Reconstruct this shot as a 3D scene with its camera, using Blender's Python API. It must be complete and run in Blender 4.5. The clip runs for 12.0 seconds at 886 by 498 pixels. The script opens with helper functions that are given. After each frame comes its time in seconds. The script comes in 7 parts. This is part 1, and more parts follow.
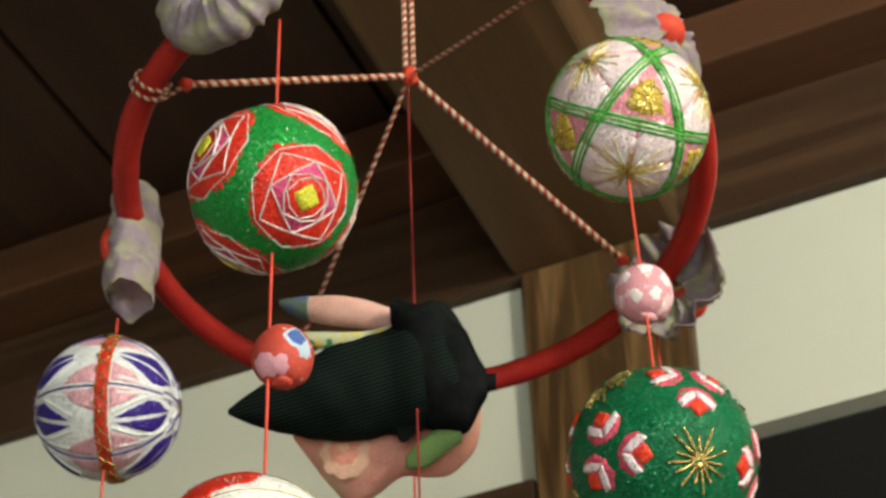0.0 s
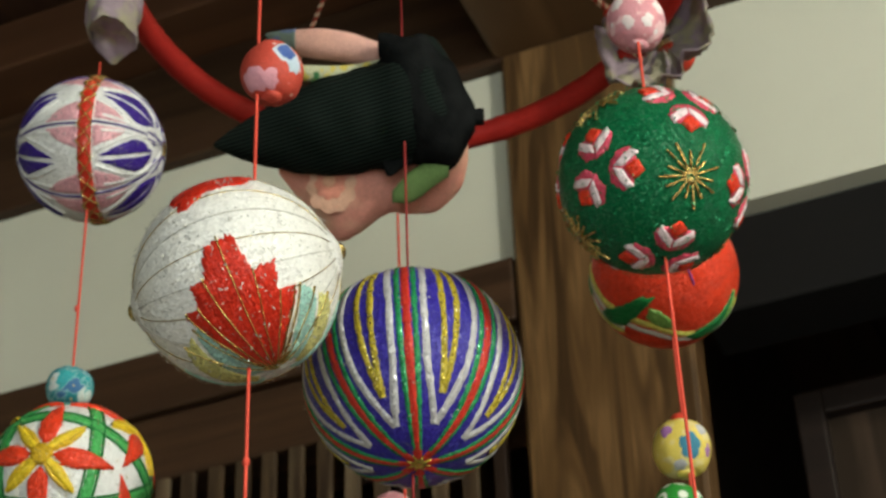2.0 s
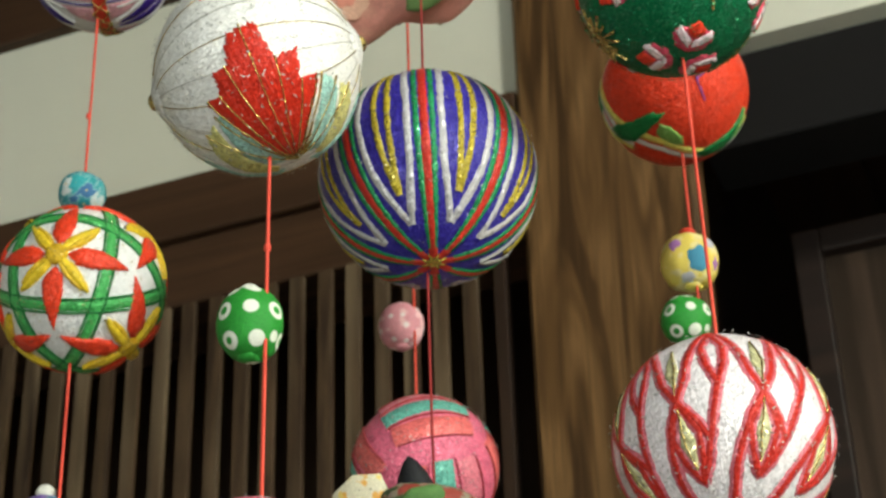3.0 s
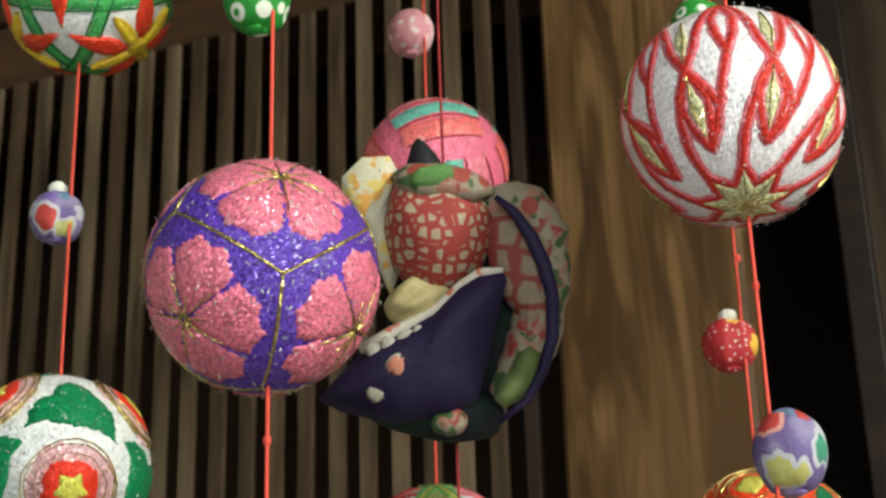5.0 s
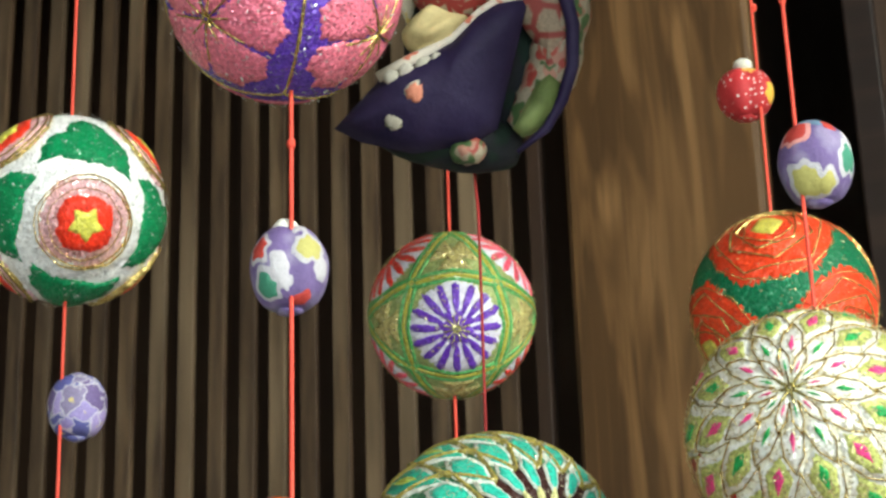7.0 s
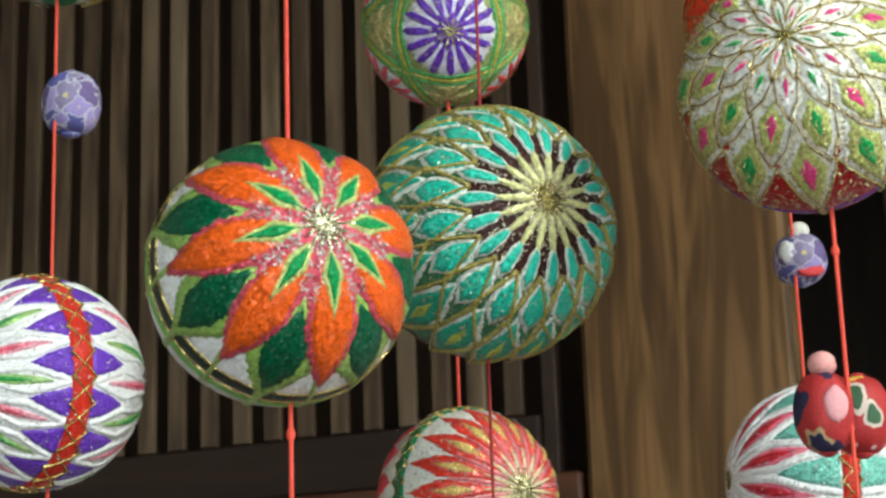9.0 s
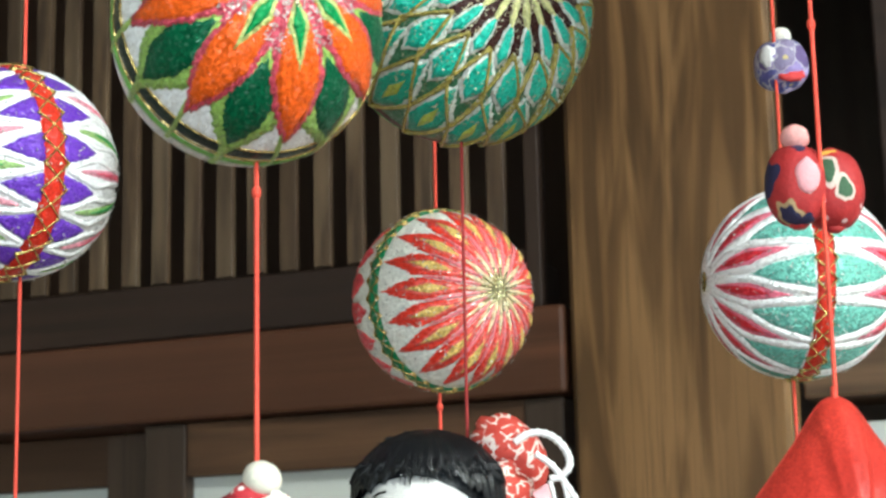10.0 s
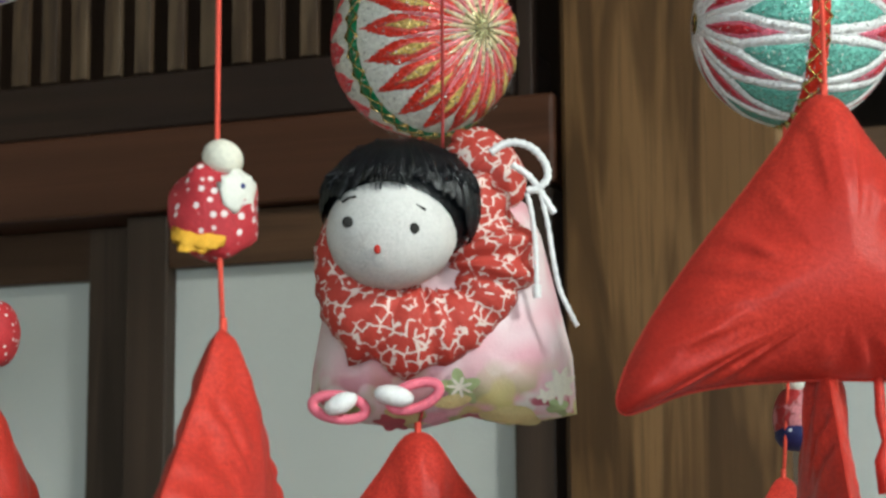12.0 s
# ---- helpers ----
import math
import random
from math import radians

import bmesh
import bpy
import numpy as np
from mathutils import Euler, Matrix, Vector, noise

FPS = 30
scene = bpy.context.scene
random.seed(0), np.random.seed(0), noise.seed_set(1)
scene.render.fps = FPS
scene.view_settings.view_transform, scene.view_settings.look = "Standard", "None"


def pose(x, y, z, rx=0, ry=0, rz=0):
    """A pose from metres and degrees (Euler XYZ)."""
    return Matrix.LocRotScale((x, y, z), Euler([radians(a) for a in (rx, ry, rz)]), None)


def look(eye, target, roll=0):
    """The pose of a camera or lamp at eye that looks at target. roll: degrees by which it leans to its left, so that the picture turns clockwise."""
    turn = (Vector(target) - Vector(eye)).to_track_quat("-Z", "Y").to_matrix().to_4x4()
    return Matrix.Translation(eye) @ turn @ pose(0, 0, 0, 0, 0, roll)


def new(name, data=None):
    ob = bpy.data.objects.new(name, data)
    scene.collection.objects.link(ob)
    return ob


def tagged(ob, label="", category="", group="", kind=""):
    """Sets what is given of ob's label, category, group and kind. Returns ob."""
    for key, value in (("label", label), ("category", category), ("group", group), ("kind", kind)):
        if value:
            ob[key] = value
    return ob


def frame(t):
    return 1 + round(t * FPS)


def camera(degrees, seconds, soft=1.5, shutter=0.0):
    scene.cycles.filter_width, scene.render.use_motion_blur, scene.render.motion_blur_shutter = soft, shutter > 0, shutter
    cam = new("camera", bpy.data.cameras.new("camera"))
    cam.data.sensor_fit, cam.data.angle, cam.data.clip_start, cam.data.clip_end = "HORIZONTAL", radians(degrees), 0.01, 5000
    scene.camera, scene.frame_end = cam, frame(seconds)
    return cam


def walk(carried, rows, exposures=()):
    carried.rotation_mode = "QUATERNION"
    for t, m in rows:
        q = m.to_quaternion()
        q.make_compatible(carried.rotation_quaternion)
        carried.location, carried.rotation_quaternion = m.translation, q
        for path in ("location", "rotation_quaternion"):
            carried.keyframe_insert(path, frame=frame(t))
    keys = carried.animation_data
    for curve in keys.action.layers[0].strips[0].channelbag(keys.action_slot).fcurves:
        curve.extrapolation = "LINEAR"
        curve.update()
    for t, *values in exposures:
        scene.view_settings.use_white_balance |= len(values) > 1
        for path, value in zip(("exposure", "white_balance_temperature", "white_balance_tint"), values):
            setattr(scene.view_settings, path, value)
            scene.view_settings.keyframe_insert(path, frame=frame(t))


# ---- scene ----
# ---------------------------------------------------------------- camera
cam = camera(26.41, 12.0, soft=2.6)
cam.data.dof.use_dof, cam.data.dof.focus_distance, cam.data.dof.aperture_fstop = True, 0.74, 30


def aim(x, y, z, yaw, pitch, roll):
    """A camera pose from its place, its turn to the left, its tilt upwards and its roll, in degrees."""
    a, b = radians(yaw), radians(pitch)
    ahead = Vector((-math.sin(a) * math.cos(b), math.cos(a) * math.cos(b), math.sin(b)))
    return look((x, y, z), Vector((x, y, z)) + ahead, roll)


PATH = [
    (0.0, aim(0.0392, -0.0783, 1.7525, 1.273, 40.391, -2.547)),
    (0.5, aim(0.0350, -0.0712, 1.7436, 1.112, 39.458, -2.470)),
    (1.0, aim(0.0349, -0.0586, 1.7326, 1.142, 37.748, -2.329)),
    (1.5, aim(0.0329, -0.0431, 1.7201, 0.865, 36.312, -2.487)),
    (2.0, aim(0.0257, -0.0374, 1.7096, 0.331, 35.616, -2.423)),
    (2.5, aim(0.0177, -0.0291, 1.6928, -0.160, 33.560, -2.160)),
    (3.0, aim(0.0095, -0.0225, 1.6803, -0.041, 31.662, -1.926)),
    (3.2, aim(0.0099, -0.0177, 1.6756, 0.285, 30.501, -1.670)),
    (4.8, aim(0.0106, -0.0032, 1.6452, 0.642, 25.773, -1.690)),
    (5.0, aim(0.0099, -0.0004, 1.6405, 0.652, 25.188, -1.725)),
    (5.5, aim(0.0062, 0.0116, 1.6266, 0.749, 24.078, -1.732)),
    (6.0, aim(-0.0000, 0.0148, 1.6139, 0.875, 23.041, -1.626)),
    (6.5, aim(-0.0006, 0.0178, 1.6003, 0.936, 22.047, -1.400)),
    (6.7, aim(-0.0068, 0.0218, 1.5989, 0.503, 21.454, -1.610)),
    (8.3, aim(-0.0027, 0.0435, 1.5537, 0.184, 17.989, -2.181)),
    (8.5, aim(-0.0057, 0.0473, 1.5496, 0.127, 17.178, -2.151)),
    (9.0, aim(-0.0098, 0.0436, 1.5363, 0.191, 15.553, -1.957)),
    (9.5, aim(-0.0097, 0.0502, 1.5149, 0.254, 13.399, -1.399)),
    (10.0, aim(-0.0018, 0.0591, 1.4972, 0.189, 12.237, -1.263)),
    (10.5, aim(-0.0040, 0.0698, 1.4766, 0.309, 11.272, -1.317)),
    (11.0, aim(-0.0050, 0.0850, 1.4554, 0.398, 9.838, -1.211)),
    (11.5, aim(0.0031, 0.0967, 1.4437, 0.530, 8.650, -0.700)),
    (12.0, aim(0.0059, 0.0955, 1.4457, 0.234, 8.311, -0.392)),
]
walk(cam, PATH, exposures=[(0.0, 0.0, 6950, 10), (0.5, -0.09, 6950, 10), (1.0, -0.21, 6900, 10), (2.0, -0.30, 6800, 10), (3.0, 0.04, 6650, 10), (5.0, 0.07, 6480, 10), (5.6, 0.25, 6350, 10), (6.5, 0.60, 6380, 10),
                            (8.5, 0.11, 6200, 10), (9.0, 0.14, 6130, 10), (9.6, 0.39, 6070, 10), (10.0, 0.60, 6000, 10), (10.5, 0.52, 6000, 10), (11.4, -0.09, 6030, 10), (12.0, -0.02, 6050, 10)])

# ---------------------------------------------------------------- light
world = bpy.data.worlds.new("world")
scene.world = world
world.use_nodes = True
sky = world.node_tree.nodes.new("ShaderNodeTexSky")
sky.sky_type, sky.sun_disc = "NISHITA", False
sky.sun_elevation, sky.sun_rotation = radians(40), radians(150)
world.node_tree.nodes["Background"].inputs["Strength"].default_value = 0.08
world.node_tree.links.new(sky.outputs[0], world.node_tree.nodes["Background"].inputs["Color"])

# wall frame: s along the wall, d out of it into the room, z up
WALL_TURN = radians(-21)
WALL_FOOT = Vector((0.080, 1.354, 0))
ALONG = Vector((math.cos(WALL_TURN), math.sin(WALL_TURN), 0))
OUT = Vector((math.sin(WALL_TURN), -math.cos(WALL_TURN), 0))


def wp(s, d, z):
    """A world point from wall coordinates."""
    return WALL_FOOT + ALONG * s + OUT * d + Vector((0, 0, z))


def area_lamp(name, eye, target, size_x, size_y, watts, colour):
    data = bpy.data.lights.new(name, "AREA")
    data.shape, data.size, data.size_y, data.energy, data.color = "RECTANGLE", size_x, size_y, watts, colour
    ob = new(name, data)
    ob.matrix_world = look(eye, target)
    return ob


# source not in view: lamp added so that light falls from the upper right
LAMP_PLACE = wp(2.12, 1.56, 2.86)
bulb = bpy.data.lights.new("key_light", "POINT")
bulb.energy, bulb.shadow_soft_size, bulb.color = 176, 0.14, (0.90, 0.96, 0.90)
new("key_light", bulb).location = LAMP_PLACE - Vector((0, 0, 0.15))
# added frontal fill, set just inside an unseen window opening
area_lamp("front_fill_light", wp(1.2, 3.36, 1.5), wp(0.1, 0, 1.8), 1.5, 1.5, 42, (0.82, 0.96, 1.0))

# ---------------------------------------------------------------- materials
MATS = {}


def nodes_of(name):
    m = bpy.data.materials.new(name)
    m.use_nodes = True
    return m, m.node_tree.nodes, m.node_tree.links, m.node_tree.nodes["Principled BSDF"]


def mixed(n, l, fac, a, b):
    mix = n.new("ShaderNodeMix")
    mix.data_type = "RGBA"
    for sock, v in ((mix.inputs[0], fac), (mix.inputs[6], a), (mix.inputs[7], b)):
        if isinstance(v, bpy.types.NodeSocket):
            l.new(v, sock)
        elif isinstance(v, (tuple, list)):
            sock.default_value = (*v[:3], 1)
        else:
            sock.default_value = v
    return mix.outputs[2]


def ramp(n, l, fac, lo, hi):
    r = n.new("ShaderNodeMapRange")
    r.inputs[1].default_value, r.inputs[2].default_value = lo, hi
    l.new(fac, r.inputs[0])
    return r.outputs[0]


def coords(n, l, scale=(1, 1, 1)):
    tc, mp = n.new("ShaderNodeTexCoord"), n.new("ShaderNodeMapping")
    mp.inputs["Scale"].default_value = scale
    l.new(tc.outputs["Object"], mp.inputs[0])
    return mp.outputs[0]


def noise_tex(n, l, vec, scale, detail=3.0, rough=0.6):
    t = n.new("ShaderNodeTexNoise")
    t.inputs["Scale"].default_value, t.inputs["Detail"].default_value, t.inputs["Roughness"].default_value = scale, detail, rough
    l.new(vec, t.inputs["Vector"])
    return t.outputs[0]


def bumped(n, l, p, height, strength, distance):
    b = n.new("ShaderNodeBump")
    b.inputs["Strength"].default_value, b.inputs["Distance"].default_value = strength, distance
    l.new(height, b.inputs["Height"])
    l.new(b.outputs[0], p.inputs["Normal"])
    return b


def glitter(n, l, p, vec, scale, spread, height, strength, distance):
    """Tilts each fleck of a thread surface its own way, over a fine relief."""
    vor = n.new("ShaderNodeTexVoronoi")
    vor.inputs["Scale"].default_value = scale
    l.new(vec, vor.inputs["Vector"])
    sub, mul, add, nor = (n.new("ShaderNodeVectorMath") for _ in range(4))
    sub.operation, mul.operation, add.operation, nor.operation = "SUBTRACT", "SCALE", "ADD", "NORMALIZE"
    sub.inputs[1].default_value = (0.5, 0.5, 0.5)
    l.new(vor.outputs["Color"], sub.inputs[0])
    l.new(sub.outputs[0], mul.inputs[0])
    mul.inputs["Scale"].default_value = spread
    b = bumped(n, l, p, height, strength, distance)
    l.new(b.outputs[0], add.inputs[0])
    l.new(mul.outputs[0], add.inputs[1])
    l.new(add.outputs[0], nor.inputs[0])
    l.new(nor.outputs[0], p.inputs["Normal"])
    sep = n.new("ShaderNodeSeparateColor")
    l.new(vor.outputs["Color"], sep.inputs[0])
    return sep.outputs[0]


def thread(colour, glint=0.35, rough=0.42):
    """Wound silk thread with tinsel glints, some painted as lighter flecks; glint sets how much tinsel is twisted in.
    """
    key = ("thread", colour, glint, rough)
    if key in MATS:
        return MATS[key]
    top = max(colour)
    colour = tuple(top * (c / top) ** 1.2 for c in colour)
    m, n, l, p = nodes_of("silk_thread")
    v = coords(n, l)
    big = noise_tex(n, l, v, 110, 2)
    tc, lay = n.new("ShaderNodeTexCoord"), n.new("ShaderNodeMapping")
    lay.inputs["Scale"].default_value = (1, 0.09, 1)
    l.new(tc.outputs["UV"], lay.inputs[0])
    fine = noise_tex(n, l, lay.outputs[0], 1050, 2.5, 0.6)
    pale_thread = min(colour) > 0.45
    spark = glitter(n, l, p, v, 1150, (0.38 + glint * 0.50) * (0.85 if pale_thread else 1.0), fine, 0.6, 0.0008)
    deep = tuple(c * (0.82 if min(colour) > 0.5 else 0.52) for c in colour)
    pale = tuple(min(1, c * 1.10 + 0.005) for c in colour)
    c1 = mixed(n, l, ramp(n, l, fine, 0.30, 0.66), deep, pale)
    c2 = mixed(n, l, ramp(n, l, big, 0.35, 0.75), c1, colour)
    # fleck tones and lightened sparks put part of the glitter into the colour
    low, high = (0.82, 1.10) if pale_thread else (0.46, 1.30)
    fleck = mixed(n, l, spark, tuple(c * low for c in colour), tuple(min(1, c * high + 0.004) for c in colour))
    c2 = mixed(n, l, 0.30 + 0.40 * min(1, glint * 1.3), c2, fleck)
    c3 = mixed(n, l, ramp(n, l, spark, 0.84, 0.97), c2, tuple(min(1, 0.85 * c + 0.12 * (0.2 + glint)) for c in colour))
    l.new(c3, p.inputs["Base Color"])
    mul = n.new("ShaderNodeMath")
    mul.operation = "MULTIPLY"
    mul.inputs[1].default_value = (0.20 + 0.8 * glint) * (0.22 if pale_thread else 1.0)
    mul.use_clamp = True
    l.new(ramp(n, l, spark, 0.88 - 0.13 * glint, 0.97), mul.inputs[0])
    l.new(mul.outputs[0], p.inputs["Metallic"])
    p.inputs["Roughness"].default_value = rough - (0.12 if pale_thread else 0.08) - glint * 0.15
    p.inputs["Specular IOR Level"].default_value = 0.16 + 0.5 * glint if pale_thread else 0.10 + 0.34 * glint
    MATS[key] = m
    return m


def tinsel(colour, metal=0.85):
    """Metal-wrapped thread."""
    key = ("tinsel", colour, metal)
    if key not in MATS:
        m, n, l, p = nodes_of("metal_thread")
        v = coords(n, l)
        fine = noise_tex(n, l, v, 1500, 2)
        l.new(mixed(n, l, ramp(n, l, fine, 0.35, 0.65), tuple(c * 0.35 for c in colour), colour), p.inputs["Base Color"])
        p.inputs["Metallic"].default_value, p.inputs["Roughness"].default_value = metal, 0.20
        glitter(n, l, p, v, 1000, 0.9, fine, 0.5, 0.0006)
        MATS[key] = m
    return MATS[key]


def cloth(colour, rough=0.75, scale=700, weave=0.4, blotch=None, amount=(0.55, 0.6), blotch_scale=60, shine=0.2):
    """Plain or blotched woven cloth."""
    key = ("cloth", colour, rough, scale, blotch, amount, blotch_scale)
    if key not in MATS:
        m, n, l, p = nodes_of("cloth")
        v = coords(n, l)
        fine = noise_tex(n, l, v, scale, 3)
        big = noise_tex(n, l, v, 45, 3)
        col = mixed(n, l, ramp(n, l, fine, 0.3, 0.7), tuple(c * 0.72 for c in colour), colour)
        col = mixed(n, l, ramp(n, l, big, 0.3, 0.8), col, tuple(min(1, c * 1.15 + 0.01) for c in colour))
        if blotch:
            spot = noise_tex(n, l, v, blotch_scale, 1.5)
            col = mixed(n, l, ramp(n, l, spot, *amount), col, blotch)
        l.new(col, p.inputs["Base Color"])
        p.inputs["Roughness"].default_value = rough
        p.inputs["Specular IOR Level"].default_value = shine if rough > 0.5 else 0.4
        bumped(n, l, p, fine, weave, 0.0008)
        MATS[key] = m
    return MATS[key]


def print_cloth(colour, dot, scale=130, size=0.22, blotches=(), rough=0.6, eye=0.0):
    """Crepe cloth printed with small dots and larger coloured figures."""
    key = ("print", colour, dot, scale, size, tuple(blotches), eye)
    if key not in MATS:
        m, n, l, p = nodes_of("printed_cloth")
        v = coords(n, l)
        fine = noise_tex(n, l, v, 800, 3)
        col = mixed(n, l, ramp(n, l, fine, 0.3, 0.7), tuple(c * 0.75 for c in colour), colour)
        for k, b in enumerate(blotches):
            mp = n.new("ShaderNodeMapping")
            mp.inputs["Location"].default_value = (3.7 * k + 0.3, 1.9 * k, 0.7 * k)
            l.new(v, mp.inputs[0])
            col = mixed(n, l, ramp(n, l, noise_tex(n, l, mp.outputs[0], 105, 1.6), 0.55, 0.60), col, b)
        vor = n.new("ShaderNodeTexVoronoi")
        vor.inputs["Scale"].default_value, vor.inputs["Randomness"].default_value = scale, 0.45
        l.new(v, vor.inputs["Vector"])
        inv = ramp(n, l, vor.outputs["Distance"], size + 0.05, size)
        col = mixed(n, l, inv, col, dot)
        if eye:
            col = mixed(n, l, ramp(n, l, vor.outputs["Distance"], eye + 0.04, eye), col, colour)
        l.new(col, p.inputs["Base Color"])
        p.inputs["Roughness"].default_value = rough
        p.inputs["Specular IOR Level"].default_value = 0.3
        bumped(n, l, p, fine, 0.45, 0.0008)
        MATS[key] = m
    return MATS[key]


def floral_cloth(colours, scale=85, rough=0.6, edge=(0.56, 0.53, 0.58)):
    """Crepe printed with packed blossoms, each of its own colour."""
    key = ("floral", tuple(colours), scale)
    if key not in MATS:
        m, n, l, p = nodes_of("floral_cloth")
        v = coords(n, l)
        fine = noise_tex(n, l, v, 800, 3)
        warp = n.new("ShaderNodeTexNoise")
        warp.inputs["Scale"].default_value, warp.inputs["Detail"].default_value = scale * 2.2, 1
        l.new(v, warp.inputs["Vector"])
        shift = n.new("ShaderNodeVectorMath")
        shift.operation = "MULTIPLY_ADD"
        shift.inputs[1].default_value = (0.006, 0.006, 0.006)
        l.new(warp.outputs["Color"], shift.inputs[0])
        l.new(v, shift.inputs[2])
        vor = n.new("ShaderNodeTexVoronoi")
        vor.inputs["Scale"].default_value = scale
        l.new(shift.outputs[0], vor.inputs["Vector"])
        sep = n.new("ShaderNodeSeparateColor")
        l.new(vor.outputs["Color"], sep.inputs[0])
        cr = n.new("ShaderNodeValToRGB")
        cr.color_ramp.interpolation = "CONSTANT"
        while len(cr.color_ramp.elements) < len(colours):
            cr.color_ramp.elements.new(0.5)
        for i, c in enumerate(colours):
            cr.color_ramp.elements[i].position = i / len(colours)
            cr.color_ramp.elements[i].color = (*c, 1)
        l.new(sep.outputs[0], cr.inputs[0])
        heart = mixed(n, l, ramp(n, l, vor.outputs["Distance"], 0.16, 0.10), cr.outputs[0], (0.62, 0.50, 0.20))
        rim = n.new("ShaderNodeTexVoronoi")
        rim.feature = "DISTANCE_TO_EDGE"
        rim.inputs["Scale"].default_value = scale
        l.new(shift.outputs[0], rim.inputs["Vector"])
        col = mixed(n, l, ramp(n, l, rim.outputs["Distance"], 0.055, 0.0), heart, edge)
        dim = mixed(n, l, ramp(n, l, fine, 0.25, 0.65), (0.7, 0.7, 0.7), (1, 1, 1))
        mulc = n.new("ShaderNodeMix")
        mulc.data_type, mulc.blend_type = "RGBA", "MULTIPLY"
        mulc.inputs[0].default_value = 1.0
        l.new(col, mulc.inputs[6])
        l.new(dim, mulc.inputs[7])
        l.new(mulc.outputs[2], p.inputs["Base Color"])
        p.inputs["Roughness"].default_value = rough
        p.inputs["Specular IOR Level"].default_value = 0.3
        bumped(n, l, p, fine, 0.4, 0.0008)
        MATS[key] = m
    return MATS[key]


def satin(colour, deep):
    """Crinkled satin with soft creases."""
    m, n, l, p = nodes_of("satin")
    v = coords(n, l)
    crease = noise_tex(n, l, coords(n, l, (1, 1, 0.75)), 48, 2.0, 0.5)
    fine = noise_tex(n, l, v, 900, 2)
    soft = noise_tex(n, l, v, 22, 2)
    c1 = mixed(n, l, ramp(n, l, soft, 0.35, 0.65), deep, colour)
    l.new(mixed(n, l, ramp(n, l, fine, 0.3, 0.7), tuple(0.8 * c for c in deep), c1), p.inputs["Base Color"])
    p.inputs["Roughness"].default_value = 0.42
    p.inputs["Specular IOR Level"].default_value = 0.16
    b1 = bumped(n, l, p, crease, 0.22, 0.004)
    b2 = n.new("ShaderNodeBump")
    b2.inputs["Strength"].default_value, b2.inputs["Distance"].default_value = 0.3, 0.0006
    l.new(fine, b2.inputs["Height"])
    l.new(b1.outputs[0], b2.inputs["Normal"])
    l.new(b2.outputs[0], p.inputs["Normal"])
    return m


def streaked(dark, mid, light, scale=46):
    """Weathered post timber with wandering upright streaks."""
    m, n, l, p = nodes_of("streaked_timber")
    big = n.new("ShaderNodeTexNoise")
    big.inputs["Scale"].default_value, big.inputs["Detail"].default_value, big.inputs["Distortion"].default_value = scale, 2.5, 1.5
    l.new(coords(n, l, (1, 1, 0.10)), big.inputs["Vector"])
    fine = noise_tex(n, l, coords(n, l, (1, 1, 0.02)), 330, 4, 0.7)
    slow = noise_tex(n, l, coords(n, l, (1, 1, 0.25)), 11, 2)
    cr = n.new("ShaderNodeValToRGB")
    el = cr.color_ramp.elements
    el[0].position, el[0].color = 0.41, (*dark, 1)
    el[1].position, el[1].color = 0.60, (*light, 1)
    el.new(0.50).color = (*mid, 1)
    l.new(big.outputs[0], cr.inputs[0])
    c1 = mixed(n, l, ramp(n, l, slow, 0.38, 0.62), cr.outputs[0], mid)
    c2 = mixed(n, l, 0.55, cr.outputs[0], c1)
    l.new(mixed(n, l, ramp(n, l, fine, 0.28, 0.50), tuple(0.4 * a + 0.6 * b for a, b in zip(dark, mid)), c2), p.inputs["Base Color"])
    p.inputs["Roughness"].default_value = 0.45
    p.inputs["Specular IOR Level"].default_value = 0.22
    bumped(n, l, p, fine, 0.25, 0.0010)
    return m


def slat_timber(dark, mid, light):
    """Weathered slats, each with grain and tone of its own."""
    m, n, l, p = nodes_of("slat_timber")
    info = n.new("ShaderNodeObjectInfo")
    tc, mp = n.new("ShaderNodeTexCoord"), n.new("ShaderNodeMapping")
    mp.inputs["Scale"].default_value = (1, 1, 0.10)
    off = n.new("ShaderNodeCombineXYZ")
    k = n.new("ShaderNodeMath")
    k.operation, k.inputs[1].default_value = "MULTIPLY", 37.0
    l.new(info.outputs["Random"], k.inputs[0])
    for i in range(3):
        l.new(k.outputs[0], off.inputs[i])
    l.new(off.outputs[0], mp.inputs["Location"])
    l.new(tc.outputs["Object"], mp.inputs[0])
    streak = noise_tex(n, l, mp.outputs[0], 120, 3, 0.6)
    spot = noise_tex(n, l, mp.outputs[0], 26, 2)
    c1 = mixed(n, l, ramp(n, l, streak, 0.36, 0.62), dark, mid)
    c2 = mixed(n, l, ramp(n, l, spot, 0.48, 0.70), c1, light)
    half = n.new("ShaderNodeMath")
    half.operation, half.inputs[1].default_value = "MULTIPLY", 0.55
    l.new(info.outputs["Random"], half.inputs[0])
    l.new(mixed(n, l, half.outputs[0], c2, dark), p.inputs["Base Color"])
    p.inputs["Roughness"].default_value = 0.5
    p.inputs["Specular IOR Level"].default_value = 0.35
    bumped(n, l, p, streak, 0.4, 0.001)
    return m


